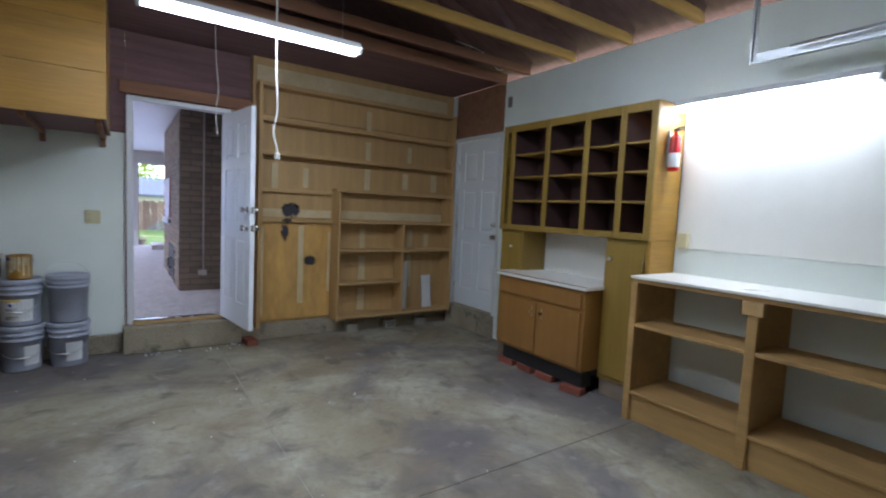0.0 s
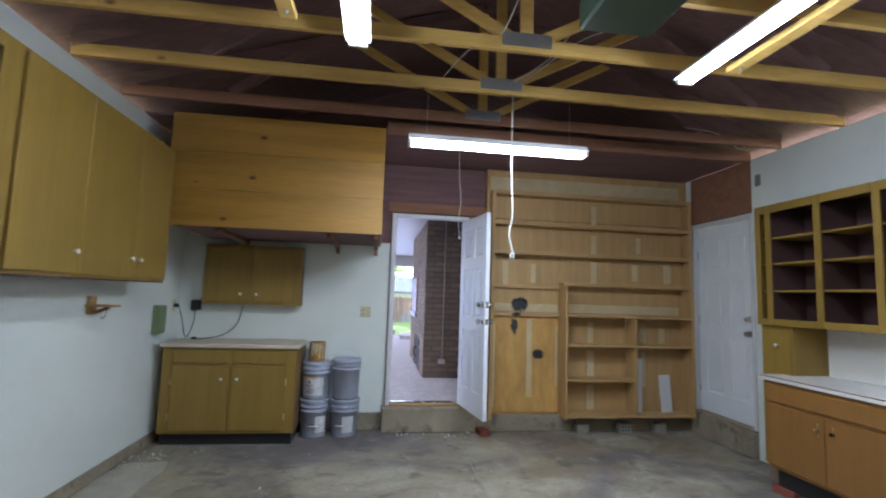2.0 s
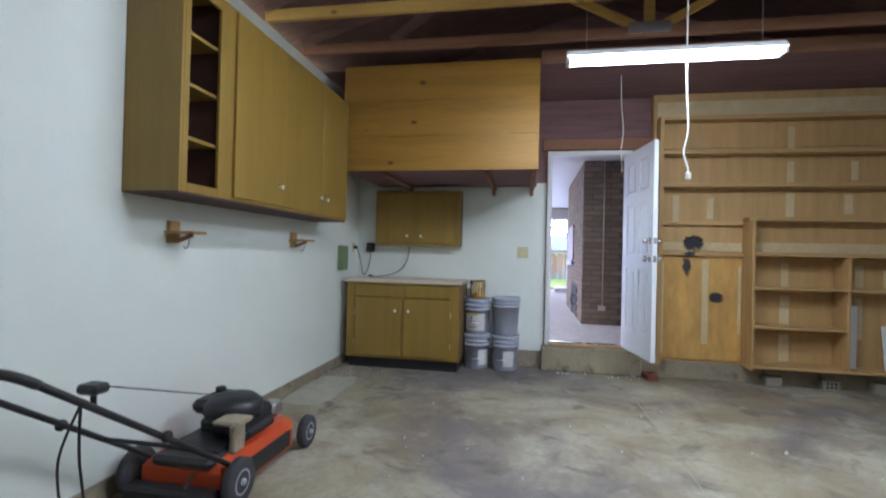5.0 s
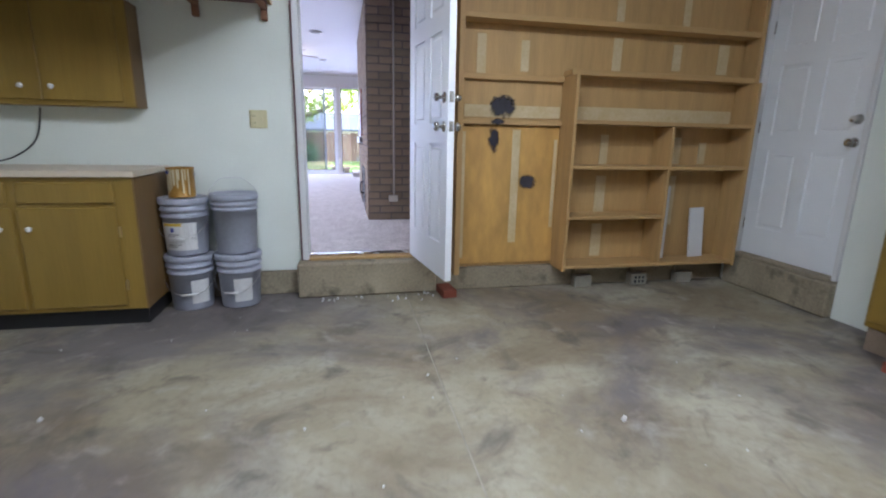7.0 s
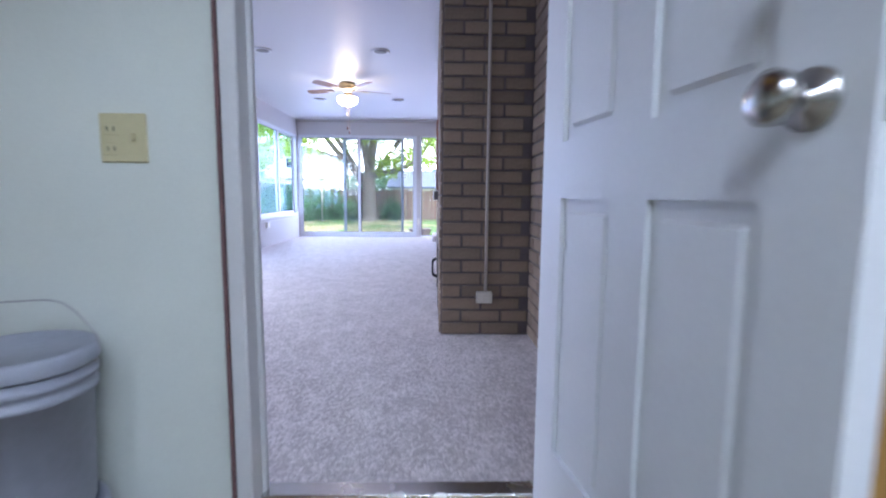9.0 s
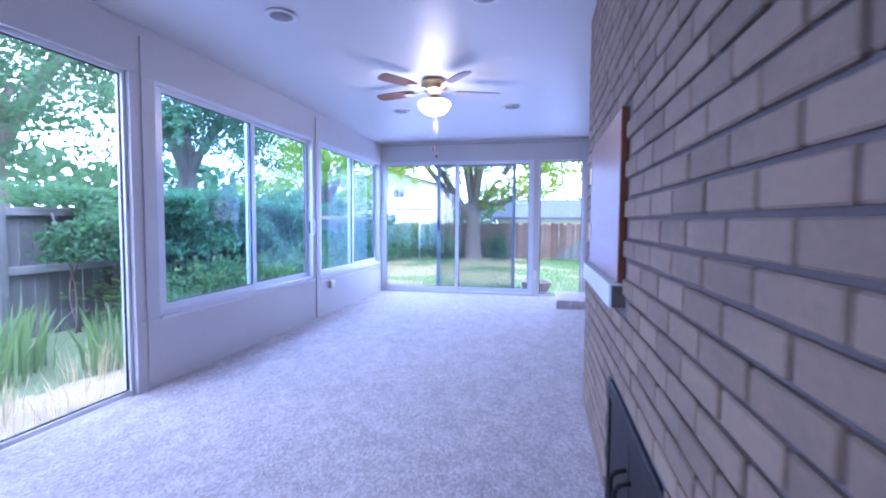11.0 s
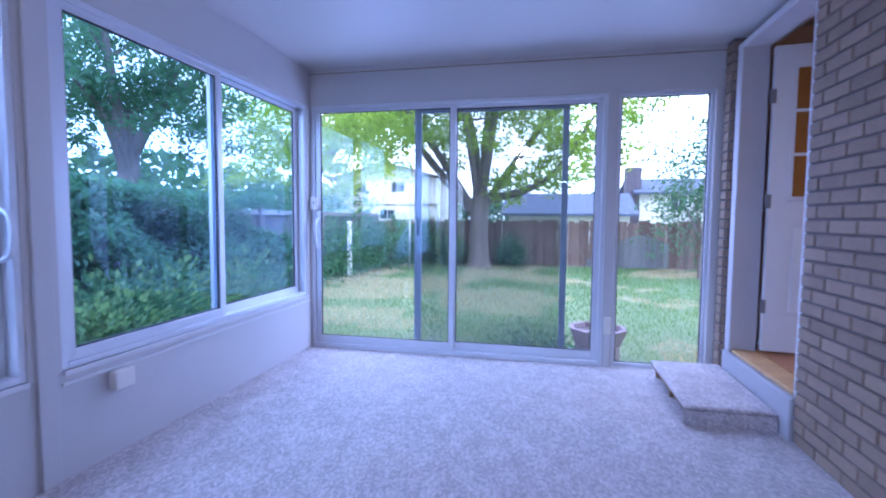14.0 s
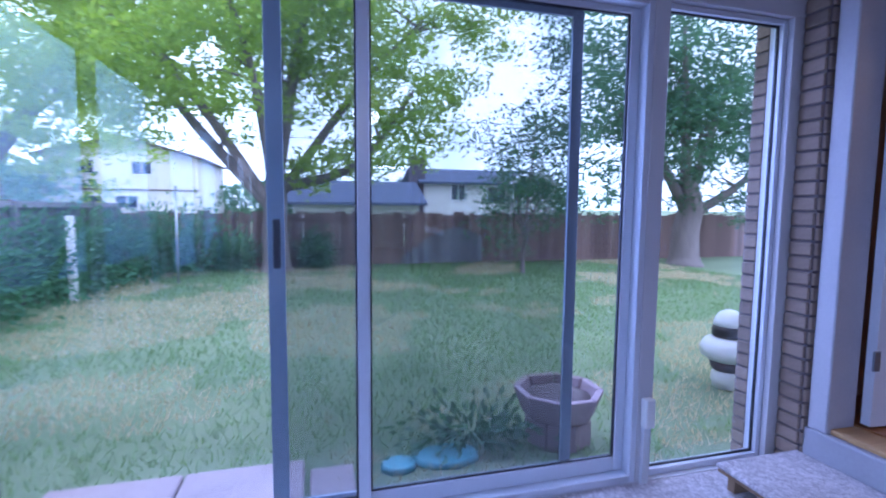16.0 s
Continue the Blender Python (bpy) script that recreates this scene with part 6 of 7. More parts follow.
tree("young_tree", (3.1, 16.3, GROUND), "slender young tree with small grey-green leaves", 0.06, 0.9,
     [((-0.7, 0, 2.1), (0, 0, 0.1), 0.03), ((0.75, 0.1, 2.2), (0, 0, 0.1), 0.03), ((0.1, -0.3, 3.1), (0, 0, 0), 0.035), ((-0.3, 0.3, 2.7), (0, 0, 0), 0.03), ((0.9, -0.2, 1.6), (0, 0, 0.2), 0.02)],
     [((0, 0, 1.7), 0.6), ((0.3, 0, 2.4), 0.6), ((-0.5, 0, 1.3), 0.45)], 230, 0.085, M_LEAF_D, 17)
tree("big_dark_tree", (7.9, 17.0, GROUND), "large dark-leaved tree with a thick forked trunk", 0.38, 1.6,
     [((-2.2, 0, 3.8), (0, 0, 0.3), 0.16), ((2.6, -0.4, 3.2), (0, 0, -0.2), 0.16), ((0.4, 0.8, 5.6), (0, 0, 0), 0.18), ((-1.2, -1.0, 5.4), (0, 0, 0), 0.15), ((1.8, 0.5, 5.2), (0, 0, 0.2), 0.14)],
     [((-2.2, 0, 3.2), 1.3), ((-0.6, 0, 4.4), 1.7), ((1.6, 0, 4.4), 1.7), ((-2.6, 0, 5.0), 1.4), ((0, 0, 6.4), 2.0), ((2.8, 0, 5.8), 1.8), ((-2.6, 0.3, 6.6), 1.2), ((2.6, 0, 3.0), 1.0), ((-3.9, 0, 3.5), 1.1), ((-3.2, 0.2, 4.6), 1.2), ((-2.0, -0.4, 2.5), 0.8), ((-1.0, -0.6, 3.2), 1.1), ((0.9, -0.7, 3.0), 1.1), ((-1.6, -0.3, 4.3), 1.3)], 640, 0.115, M_LEAF_D, 27)
for k, (x, y, s) in enumerate(((-13.6, 17.9, 1.0), (-11.5, 9.5, 0.9), (-10.2, 23.5, 0.85))):
    tree("neighbour_tree", (x, y, GROUND), "tall tree with deep green leaves behind the fence", 0.42 * s, 3.2 * s,
         [((-2.4 * s, 0, 6.4 * s), (0, 0, 0.5), 0.2), ((2.6 * s, 0.6, 6.0 * s), (0, 0, 0.4), 0.2), ((0.5, -1.4, 8.6 * s), (0, 0, 0), 0.22), ((1.4, 1.5, 7.4 * s), (0, 0, 0), 0.2), ((-1.4, 2.0, 5.2 * s), (0, 0, 0.6), 0.15), ((1.0, -2.6, 5.0 * s), (0, 0, 0.6), 0.15)],
         [((-2.6 * s, 0, 5.2 * s), 1.9), ((0.2, -0.6, 5.6 * s), 2.0), ((2.4 * s, 0, 5.0 * s), 1.9), ((-1.2, 0, 7.6 * s), 2.3), ((1.6, 0, 8.0 * s), 2.3), ((3.4 * s, 0, 7.0 * s), 1.8), ((-3.6 * s, 0, 7.0 * s), 1.8), ((-3.4, 1.0, 4.2 * s), 1.2), ((3.3, -1.2, 4.0 * s), 1.2)], 340 if k != 1 else 230, 0.15, M_LEAF_D if k != 2 else M_LEAF_Y, 37 + k)
wr = np.random.RandomState(70)
WN = 16000
wt = wr.uniform(0, 1, WN)
wx, wy = -34 + 62 * wt, 56 + 6 * wr.normal(size=WN) * 0.4
wx[:6000] = -19 + wr.normal(size=6000) * 1.6
wy[:6000] = wr.uniform(-4, 46, 6000)
tops = np.array([2.2 + 2.6 * abs(noise.noise(Vector((x * 0.16, y * 0.16, 4.4)))) + 1.4 * abs(noise.noise(Vector((x * 0.6, y * 0.6, 1.4)))) for x, y in zip(wx, wy)])
tops[:6000] *= 1.15
wz = GROUND + tops * wr.uniform(0.0, 1, WN) ** 0.6
tagged(new("far_trees", leaf_cloud("far_trees", np.stack([wx, wy, wz], 1), 0.62, M_LEAF_D, 71, 0.3)), "dark far line of trees behind the houses", "trees", kind="stuff")

# houses beyond the fence
M_SIDING = material("cream_siding", (0.60, 0.57, 0.52), 0.8, vary=0.06, scale=1, fine=10, bump=0.1)
M_ROOFB = material("slate_blue_shingles", (0.085, 0.10, 0.15), 0.9, vary=0.25, scale=3, fine=20, bump=0.3)
M_ROOFG = material("brown_shingles", (0.17, 0.13, 0.11), 0.9, vary=0.25, scale=3, fine=20, bump=0.3)
M_DARKGLASS = material("dark_window_glass", (0.03, 0.045, 0.06), 0.12, vary=0.2, scale=1, fine=8, bump=0)
M_REDBRICK = material("dark_chimney_brick", (0.105, 0.09, 0.11), 0.9, vary=0.3, scale=4, fine=30, bump=0.4)


def gable_roof(x0, x1, y0, y1, z0, rise, over, along="x", thick=0.14):
    bm = bmesh.new()
    if along == "y":
        prof = [(x0 - over, z0), ((x0 + x1) / 2, z0 + rise), (x1 + over, z0)]
        ends = [[Vector((x, y, z)) for x, z in prof] for y in (y0 - over, y1 + over)]
    else:
        prof = [(y0 - over, z0), ((y0 + y1) / 2, z0 + rise), (y1 + over, z0)]
        ends = [[Vector((x, y, z)) for y, z in prof] for x in (x0 - over, x1 + over)]
    up = Vector((0, 0, thick))
    rows = [[bm.verts.new(p) for p in e] + [bm.verts.new(p + up) for p in reversed(e)] for e in ends]
    for k in range(6):
        bm.faces.new((rows[0][k], rows[0][(k + 1) % 6], rows[1][(k + 1) % 6], rows[1][k]))
    for r in rows:
        bm.faces.new(r)
    return bm


def house_window(parent, x, z, w, h, y):
    wnd = part("window", boxes((x - w / 2 - 0.06, x + w / 2 + 0.06, y - 0.05, y + 0.02, z - h / 2 - 0.06, z - h / 2), (x - w / 2 - 0.06, x + w / 2 + 0.06, y - 0.05, y + 0.02, z + h / 2, z + h / 2 + 0.06), (x - w / 2 - 0.06, x - w / 2, y - 0.05, y + 0.02, z - h / 2, z + h / 2), (x + w / 2, x + w / 2 + 0.06, y - 0.05, y + 0.02, z - h / 2, z + h / 2), (x - 0.03, x + 0.03, y - 0.04, y + 0.02, z - h / 2, z + h / 2), bevel=0), M_TRIM, parent)
    part("pane", box(x - w / 2, x + w / 2, y - 0.02, y, z - h / 2, z + h / 2, 0), M_DARKGLASS, wnd)


big = thing("two_storey_house", (-14, 45, GROUND), "cream two-storey house with a low gable roof", "house")
bm = box(-18.9, -9.4, 45, 55, GROUND, 4.9, 0)
part("wall", bm, M_SIDING, big)
gb = bmesh.new()
tri = [[gb.verts.new((x, y, z)) for x, z in ((-18.9, 4.9), (-9.4, 4.9), (-14.15, 6.15))] for y in (45, 55)]
gb.faces.new(tri[0]), gb.faces.new(list(reversed(tri[1])))
for k in range(3):
    gb.faces.new((tri[0][k], tri[0][(k + 1) % 3], tri[1][(k + 1) % 3], tri[1][k]))
part("gable", gb, M_SIDING, big)
part("roof", gable_roof(-18.9, -9.4, 45, 55, 4.82, 1.42, 0.5, "y"), M_ROOFG, big)
part("band", box(-18.95, -9.35, 44.94, 45, 2.55, 2.66, 0), M_ROOFG, big)
for x, w in ((-18.0, 0.9), (-16.4, 0.9), (-13.0, 1.2)):
    house_window(big, x, 4.15, w, 0.85, 45)
for x in (-16.2, -14.0):
    house_window(big, x, 1.75, 1.3, 0.8, 45)
low = thing("carport_house", (-24, 44, GROUND), "low white-roofed house beside the two-storey one", "house")
part("wall", box(-27.5, -19.6, 45, 52, GROUND, 3.1, 0), M_SIDING, low)
part("roof", gable_roof(-27.5, -19.6, 43.5, 52, 3.05, 1.5, 0.5, "x"), M_TRIM, low)
blue = thing("blue_roof_house", (0, 32, GROUND), "low house with a slate-blue shingle roof", "house")
part("wall", box(-2.3, 4.2, 32, 40, GROUND, 1.75, 0), M_SIDING, blue)
part("roof", gable_roof(-2.3, 4.2, 32, 37.5, 1.62, 1.25, 0.4, "x"), M_ROOFB, blue)
part("vent", box(-1.6, -1.4, 33.2, 33.4, 2.2, 2.75, 0.02), M_GALV, blue)
rh = thing("far_house", (9, 36, GROUND), "pale house with a gable roof and a brick chimney", "house")
part("wall", box(5.4, 14.5, 36, 44, GROUND, 3.1, 0), M_SIDING, rh)
part("roof", gable_roof(5.4, 14.5, 36, 43, 3.0, 1.1, 0.4, "x"), M_ROOFB, rh)
part("gable_roof", gable_roof(11.2, 14.0, 35.2, 40, 3.0, 0.75, 0.25, "y"), M_TRIM, rh)
house_window(rh, 7.6, 2.5, 0.9, 0.9, 36)
house_window(rh, 10.2, 2.4, 1.2, 0.9, 36)
part("chimney", box(4.6, 5.5, 36.2, 37.2, GROUND, 4.7, 0.03), M_REDBRICK, rh)

# wires, posts, patio things
wires = thing("power_lines", (0, 26, 4), "thin black power lines across the sky", "cables")
for z0, z1 in ((4.1, 4.5), (5.0, 5.2)):
    part("wire", tube(bmesh.new(), bent([(-26, 27, z0 + 0.6), (-4, 26, z0), (16, 26, z1)], 8), 0.012, 5), M_BLACK, wires)
pole = thing("clothes_pole", (-3.53, 16.1, GROUND), "thin pale metal pole standing in the lawn", "pole")
part("shaft", tube(bmesh.new(), [(-3.53, 16.1, GROUND - 0.02), (-3.52, 16.1, GROUND + 1.75)], 0.022, 10), M_GALV, pole)
part("collar", lathe(bmesh.new(), [(0.04, 0), (0.04, 0.04), (0.024, 0.05)], (-3.53, 16.1, GROUND), "z", 12), M_STEM, pole)
solo("white_post", box(-4.63, -4.54, 14.85, 14.94, GROUND, GROUND + 1.25, 0.01), M_TRIM, "weathered white wooden post near the fence", "post")
M_PATIO = material("pink_patio_stone", (0.34, 0.27, 0.26), 0.9, vary=0.25, scale=4, fine=40, bump=0.4)
patio = thing("patio", (-1.8, 9.3, GROUND), "pinkish concrete patio slabs at the glass door", "patio")
for x0, x1 in ((-2.45, -1.86), (-1.85, -1.27)):
    part("slab", box(x0, x1, 8.95, 9.55, GROUND - 0.03, GROUND + 0.05, 0.01), M_PATIO, patio)
for k, (x, y, sx, sy) in enumerate(((-1.13, 9.3, 0.22, 0.36), (-0.80, 9.15, 0.30, 0.16))):
    solo("paver", box(x - sx / 2, x + sx / 2, y - sy / 2, y + sy / 2, GROUND - 0.02, GROUND + 0.03, 0.008), M_PATIO if k == 0 else M_REDBRICK, "single pinkish paver lying in the grass", "paver", "pavers")
M_TURQ = material("turquoise_stone", (0.13, 0.34, 0.36), 0.6, vary=0.15, scale=6, fine=40, bump=0.2)
for x, y, a, b in ((-0.78, 9.42, 0.10, 0.08), (-0.50, 9.45, 0.20, 0.12)):
    bm = lathe(bmesh.new(), [(1.0, 0), (1.0, 0.6), (0.9, 1.0)], (0, 0, 0), "z", 9)
    bm.transform(Matrix.Translation((x, y, GROUND + 0.0)) @ Matrix.Diagonal((a, b, 0.035, 1)))
    solo("stepping_stone", bm, M_TURQ, "flat turquoise painted stepping stone in the grass", "stone", "stepping stones")
M_TUB = material("weathered_tub_block", (0.27, 0.20, 0.19), 0.85, vary=0.25, scale=3, fine=20, bump=0.3, stretch=GRAIN_Z)
M_SOIL = material("dark_dry_soil", (0.10, 0.075, 0.06), 0.95, vary=0.4, scale=9, fine=70, bump=0.8)
tub = thing("planter_tub", (0.22, 9.52, GROUND), "octagonal planter of weathered reddish blocks in two courses", "planter")
for course in range(2):
    z0, z1 = 0.165 * course, 0.165 * course + 0.158
    for k in range(8):
        a0, a1 = math.pi / 4 * (k + 0.5 * course), math.pi / 4 * (k + 1 + 0.5 * course)
        bm = bmesh.new()
        r0, r1 = ((0.205, 0.205), (0.215, 0.275))[course]
        pr = [(r0, z0), (r1, z1), (r1 - 0.045, z1), (r0 - 0.045, z0)]
        rows = [[bm.verts.new((q * math.cos(a), q * math.sin(a), z)) for q, z in pr] for a in (a0 + 0.015, a1 - 0.015)]
        for j in range(4):
            bm.faces.new((rows[0][j], rows[0][(j + 1) % 4], rows[1][(j + 1) % 4], rows[1][j]))
        for r_ in rows:
            bm.faces.new(r_)
        bmesh.ops.bevel(bm, geom=bm.edges[:], offset=0.006, segments=1, affect="EDGES")
        part("block", bm, M_TUB, tub, local=True)
part("soil", lathe(bmesh.new(), [(0.15, 0.0), (0.16, 0.17), (0.21, 0.27), (0.12, 0.295), (0.01, 0.30)], (0, 0, 0), "z", 10), M_SOIL, tub, "dry stony soil", local=True)
r2 = np.random.RandomState(99)
q = r2.normal(size=(500, 3)) * np.array([0.20, 0.12, 0.07]) + np.array([0, 0, 0.10])
ob = new("ground_ivy", leaf_cloud("ground_ivy", q, 0.06, M_LEAF_D, 99, 0.3))
ob.location = (-0.32, 9.55, GROUND)
tagged(ob, "small leafy weed growing beside the planter tub", "plant")
orn = thing("garden_ornament", (1.95, 9.95, GROUND), "white rounded garden ornament with a dark band", "garden ornament")
part("foot", lathe(bmesh.new(), [(0.09, 0), (0.11, 0.06), (0.10, 0.14)], (0, 0, 0), "z", 20), M_TRIM, orn, local=True)
part("lower_band", lathe(bmesh.new(), [(0.10, 0.141), (0.12, 0.18), (0.13, 0.22)], (0, 0, 0), "z", 20), M_REDBRICK, orn, local=True)
part("body", lathe(bmesh.new(), [(0.13, 0.221), (0.19, 0.26), (0.20, 0.32), (0.17, 0.38), (0.11, 0.41)], (0, 0, 0), "z", 24), M_TRIM, orn, local=True)
part("band", lathe(bmesh.new(), [(0.11, 0.411), (0.12, 0.43), (0.12, 0.48), (0.11, 0.50)], (0, 0, 0), "z", 20), M_BLACK, orn, local=True)
part("dome", lathe(bmesh.new(), [(0.11, 0.501), (0.11, 0.53), (0.085, 0.59), (0.04, 0.62), (0.002, 0.63)], (0, 0, 0), "z", 20), M_TRIM, orn, local=True)

# ---- loose things in the garage ----
M_BUCKET = material("grey_bucket_plastic", (0.36, 0.38, 0.45), 0.45, vary=0.12, scale=5, fine=40, bump=0.08)
M_LABEL = material("paper_label", (0.62, 0.62, 0.62), 0.6, vary=0.12, scale=8, fine=50, bump=0.05)
M_YELLOW = material("yellow_ink", (0.62, 0.42, 0.06), 0.6, vary=0.1, scale=8, fine=50, bump=0)
M_BLUEINK = material("blue_ink", (0.05, 0.06, 0.30), 0.6, vary=0.1, scale=8, fine=50, bump=0)
M_WIRE = material("galvanised_wire", (0.5, 0.5, 0.5), 0.35, 0.9, vary=0.1, scale=20, fine=80, bump=0)


def arc_patch(bm, r0, r1, z0, z1, a0, a1, thick=0.0012, steps=10):
    """A sheet wrapped on a tapering round side, between two angles."""
    grid = []
    for k in range(steps + 1):
        a = a0 + (a1 - a0) * k / steps
        grid.append([bm.verts.new(((r + t) * math.cos(a), (r + t) * math.sin(a), z)) for r, z, t in ((r0, z0, thick), (r1, z1, thick), (r1, z1, -0.001), (r0, z0, -0.001))])
    for u, v in zip(grid, grid[1:]):
        for j in range(4):
            bm.faces.new((u[j], u[(j + 1) % 4], v[(j + 1) % 4], v[j]))
    bm.faces.new(grid[0]), bm.faces.new(grid[-1])
    return bm


def bucket(x, y, z, label, turn, full_label, lid=True):
    t = thing("paint_bucket", (x, y, z), label, "bucket", "stacked paint buckets", turn)
    part("pail", lathe(bmesh.new(), [(0.125, 0.0), (0.130, 0.01), (0.141, 0.255), (0.150, 0.256), (0.151, 0.27), (0.142, 0.272), (0.143, 0.300), (0.152, 0.301), (0.153, 0.314), (0.144, 0.316), (0.146, 0.362)], (0, 0, 0), "z", 32), M_BUCKET, t, local=True)
    if lid:
        part("lid", lathe(bmesh.new(), [(0.154, 0.345), (0.157, 0.35), (0.157, 0.378), (0.150, 0.388), (0.138, 0.386), (0.132, 0.376), (0.001, 0.377)], (0, 0, 0), "z", 32), M_BUCKET, t, local=True)
    bm = tube(bmesh.new(), bent([(0.150, 0, 0.31), (0.165, -0.03, 0.24), (0.11, -0.125, 0.15), (0.0, -0.160, 0.12), (-0.11, -0.125, 0.15), (-0.165, -0.03, 0.24), (-0.150, 0, 0.31)], 6), 0.0022, 6)
    h = part("handle", bm, M_WIRE, t, "thin wire handle", local=True)
    part("grip", tube(bmesh.new(), [(-0.045, -0.158, 0.122), (0.045, -0.158, 0.122)], 0.008, 8), M_LABEL, h, local=True)
    a = -math.pi / 2
    if full_label:
        part("label", arc_patch(bmesh.new(), 0.1315, 0.1395, 0.04, 0.225, a - 0.95, a + 0.85), M_LABEL, t, "printed white paper label", local=True)
        part("label_stripe", arc_patch(bmesh.new(), 0.1390, 0.1396, 0.205, 0.224, a - 0.75, a + 0.2, 0.0022), M_YELLOW, t, local=True)
        part("label_mark", arc_patch(bmesh.new(), 0.1372, 0.1382, 0.165, 0.192, a - 0.34, a - 0.18, 0.0022, 3), M_BLUEINK, t, local=True)
        for z0, w in ((0.145, 0.6), (0.132, 0.4), (0.075, 0.7), (0.062, 0.5)):
            part("print_line", arc_patch(bmesh.new(), 0.135, 0.1354, z0, z0 + 0.006, a - 0.55, a - 0.55 + w, 0.0024, 5), M_CAN, t, local=True)
    else:
        part("label", arc_patch(bmesh.new(), 0.132, 0.1385, 0.05, 0.215, a + 0.1, a + 1.0), M_LABEL, t, "pale torn paper label", local=True)
    return t


bucket(-0.775, -0.09, 0.0, "grey plastic paint bucket with a pale label, below", 8, False)
bucket(-0.455, -0.085, 0.0, "grey plastic paint bucket with a pale label, below", -12, False)
bucket(-0.775, -0.09, 0.389, "grey paint bucket with a printed label, on another", -6, True)
b4 = thing("paint_bucket", (-0.455, -0.085, 0.389), "plain grey paint bucket with its wire handle up, on another", "bucket", "stacked paint buckets", 20)
part("pail", lathe(bmesh.new(), [(0.125, 0.0), (0.130, 0.01), (0.142, 0.30), (0.151, 0.301), (0.152, 0.315), (0.144, 0.317), (0.145, 0.335), (0.153, 0.336), (0.154, 0.35), (0.146, 0.352), (0.147, 0.385)], (0, 0, 0), "z", 32), M_BUCKET, b4, local=True)
part("lid", lathe(bmesh.new(), [(0.155, 0.37), (0.158, 0.375), (0.158, 0.402), (0.150, 0.412), (0.138, 0.410), (0.130, 0.402), (0.001, 0.403)], (0, 0, 0), "z", 32), M_BUCKET, b4, local=True)
part("handle", tube(bmesh.new(), bent([(0.150, 0, 0.36), (0.152, 0.02, 0.42), (0.08, 0.05, 0.50), (0.0, 0.05, 0.512), (-0.08, 0.05, 0.50), (-0.152, 0.02, 0.42), (-0.150, 0, 0.36)], 6), 0.0025, 6), M_WIRE, b4, "thin wire handle", local=True)
M_TIN = material("varnish_tin", (0.34, 0.18, 0.03), 0.35, 0.3, vary=0.3, scale=12, fine=60, bump=0.1)
M_DRIP = material("cream_paint_drips", (0.62, 0.55, 0.36), 0.5, vary=0.1, scale=10, fine=60, bump=0.1)
can_t = thing("paint_can", (-0.775, -0.10, 0.777), "amber paint can with dried cream drips, on a bucket", "paint can")
part("body", lathe(bmesh.new(), [(0.083, 0), (0.086, 0.004), (0.083, 0.008), (0.083, 0.185), (0.087, 0.19), (0.087, 0.197), (0.075, 0.196), (0.074, 0.18), (0.001, 0.178)], (0, 0, 0), "z", 28), M_TIN, can_t, local=True)
rd = random.Random(2)
for k in range(9):
    a = -math.pi / 2 + (k - 4) * 0.22 + rd.uniform(-0.05, 0.05)
    part("drip", arc_patch(bmesh.new(), 0.083, 0.083, 0.19 - rd.uniform(0.07, 0.17), 0.186, a - rd.uniform(0.03, 0.09), a + rd.uniform(0.03, 0.09), 0.0016, 3), M_DRIP, can_t, local=True)
part("tape", arc_patch(bmesh.new(), 0.083, 0.083, 0.155, 0.18, -2.9, -2.2, 0.002, 4), M_BLUEINK, can_t, "blue tape", local=True)
part("ear", lathe(bmesh.new(), [(0.010, 0), (0.010, 0.008), (0.004, 0.010)], (0.083, 0, 0.15), "x", 10), M_GALV, can_t, local=True)

# lawn mower along the west wall
M_RED = material("orange_red_mower_paint", (0.52, 0.07, 0.02), 0.35, vary=0.12, scale=6, fine=60, bump=0.05)
M_TYRE = material("grey_black_tyre", (0.045, 0.045, 0.05), 0.8, vary=0.2, scale=10, fine=80, bump=0.3)
M_RIM = material("grey_plastic_rim", (0.34, 0.34, 0.36), 0.5, vary=0.1, scale=8, fine=60, bump=0.05)
mow = thing("lawn_mower", (-1.90, -2.92, 0), "orange-red push lawn mower with black engine and handle", "lawn mower")


def deck_mesh():
    bm = bmesh.new()
    prof = [(0.0, 0.055), (0.0, 0.16), (0.06, 0.20), (0.16, 0.225)]
    out = [(-0.22, -0.40), (0.22, -0.40), (0.255, -0.30), (0.255, 0.24), (0.19, 0.38), (0.06, 0.43), (-0.06, 0.43), (-0.19, 0.38), (-0.255, 0.24), (-0.255, -0.30)]
    rings = []
    for inset, z in prof:
        rings.append([bm.verts.new((x * (1 - inset / 0.30), y * (1 - inset / 0.45), z)) for x, y in out])
    for a, b in zip(rings, rings[1:]):
        for k in range(len(out)):
            bm.faces.new((a[k], a[(k + 1) % len(out)], b[(k + 1) % len(out)], b[k]))
    bm.faces.new(rings[-1])
    bm.faces.new(list(reversed(rings[0])))
    return bm


part("deck", deck_mesh(), M_RED, mow, local=True)
part("deck_cover", box(-0.15, 0.15, -0.33, 0.26, 0.2255, 0.238, 0.01), M_BLACK, mow, "black deck cover", local=True)
part("rear_cover", box(-0.17, 0.17, -0.41, -0.20, 0.165, 0.222, 0.02), M_BLACK, mow, "black rear cover", local=True)
part("side_cover", box(0.07, 0.215, -0.165, 0.12, 0.2265, 0.285, 0.02), M_BLACK, mow, local=True)
part("side_skirt", box(0.256, 0.268, -0.22, 0.20, 0.07, 0.17, 0.006), M_BLACK, mow, local=True)
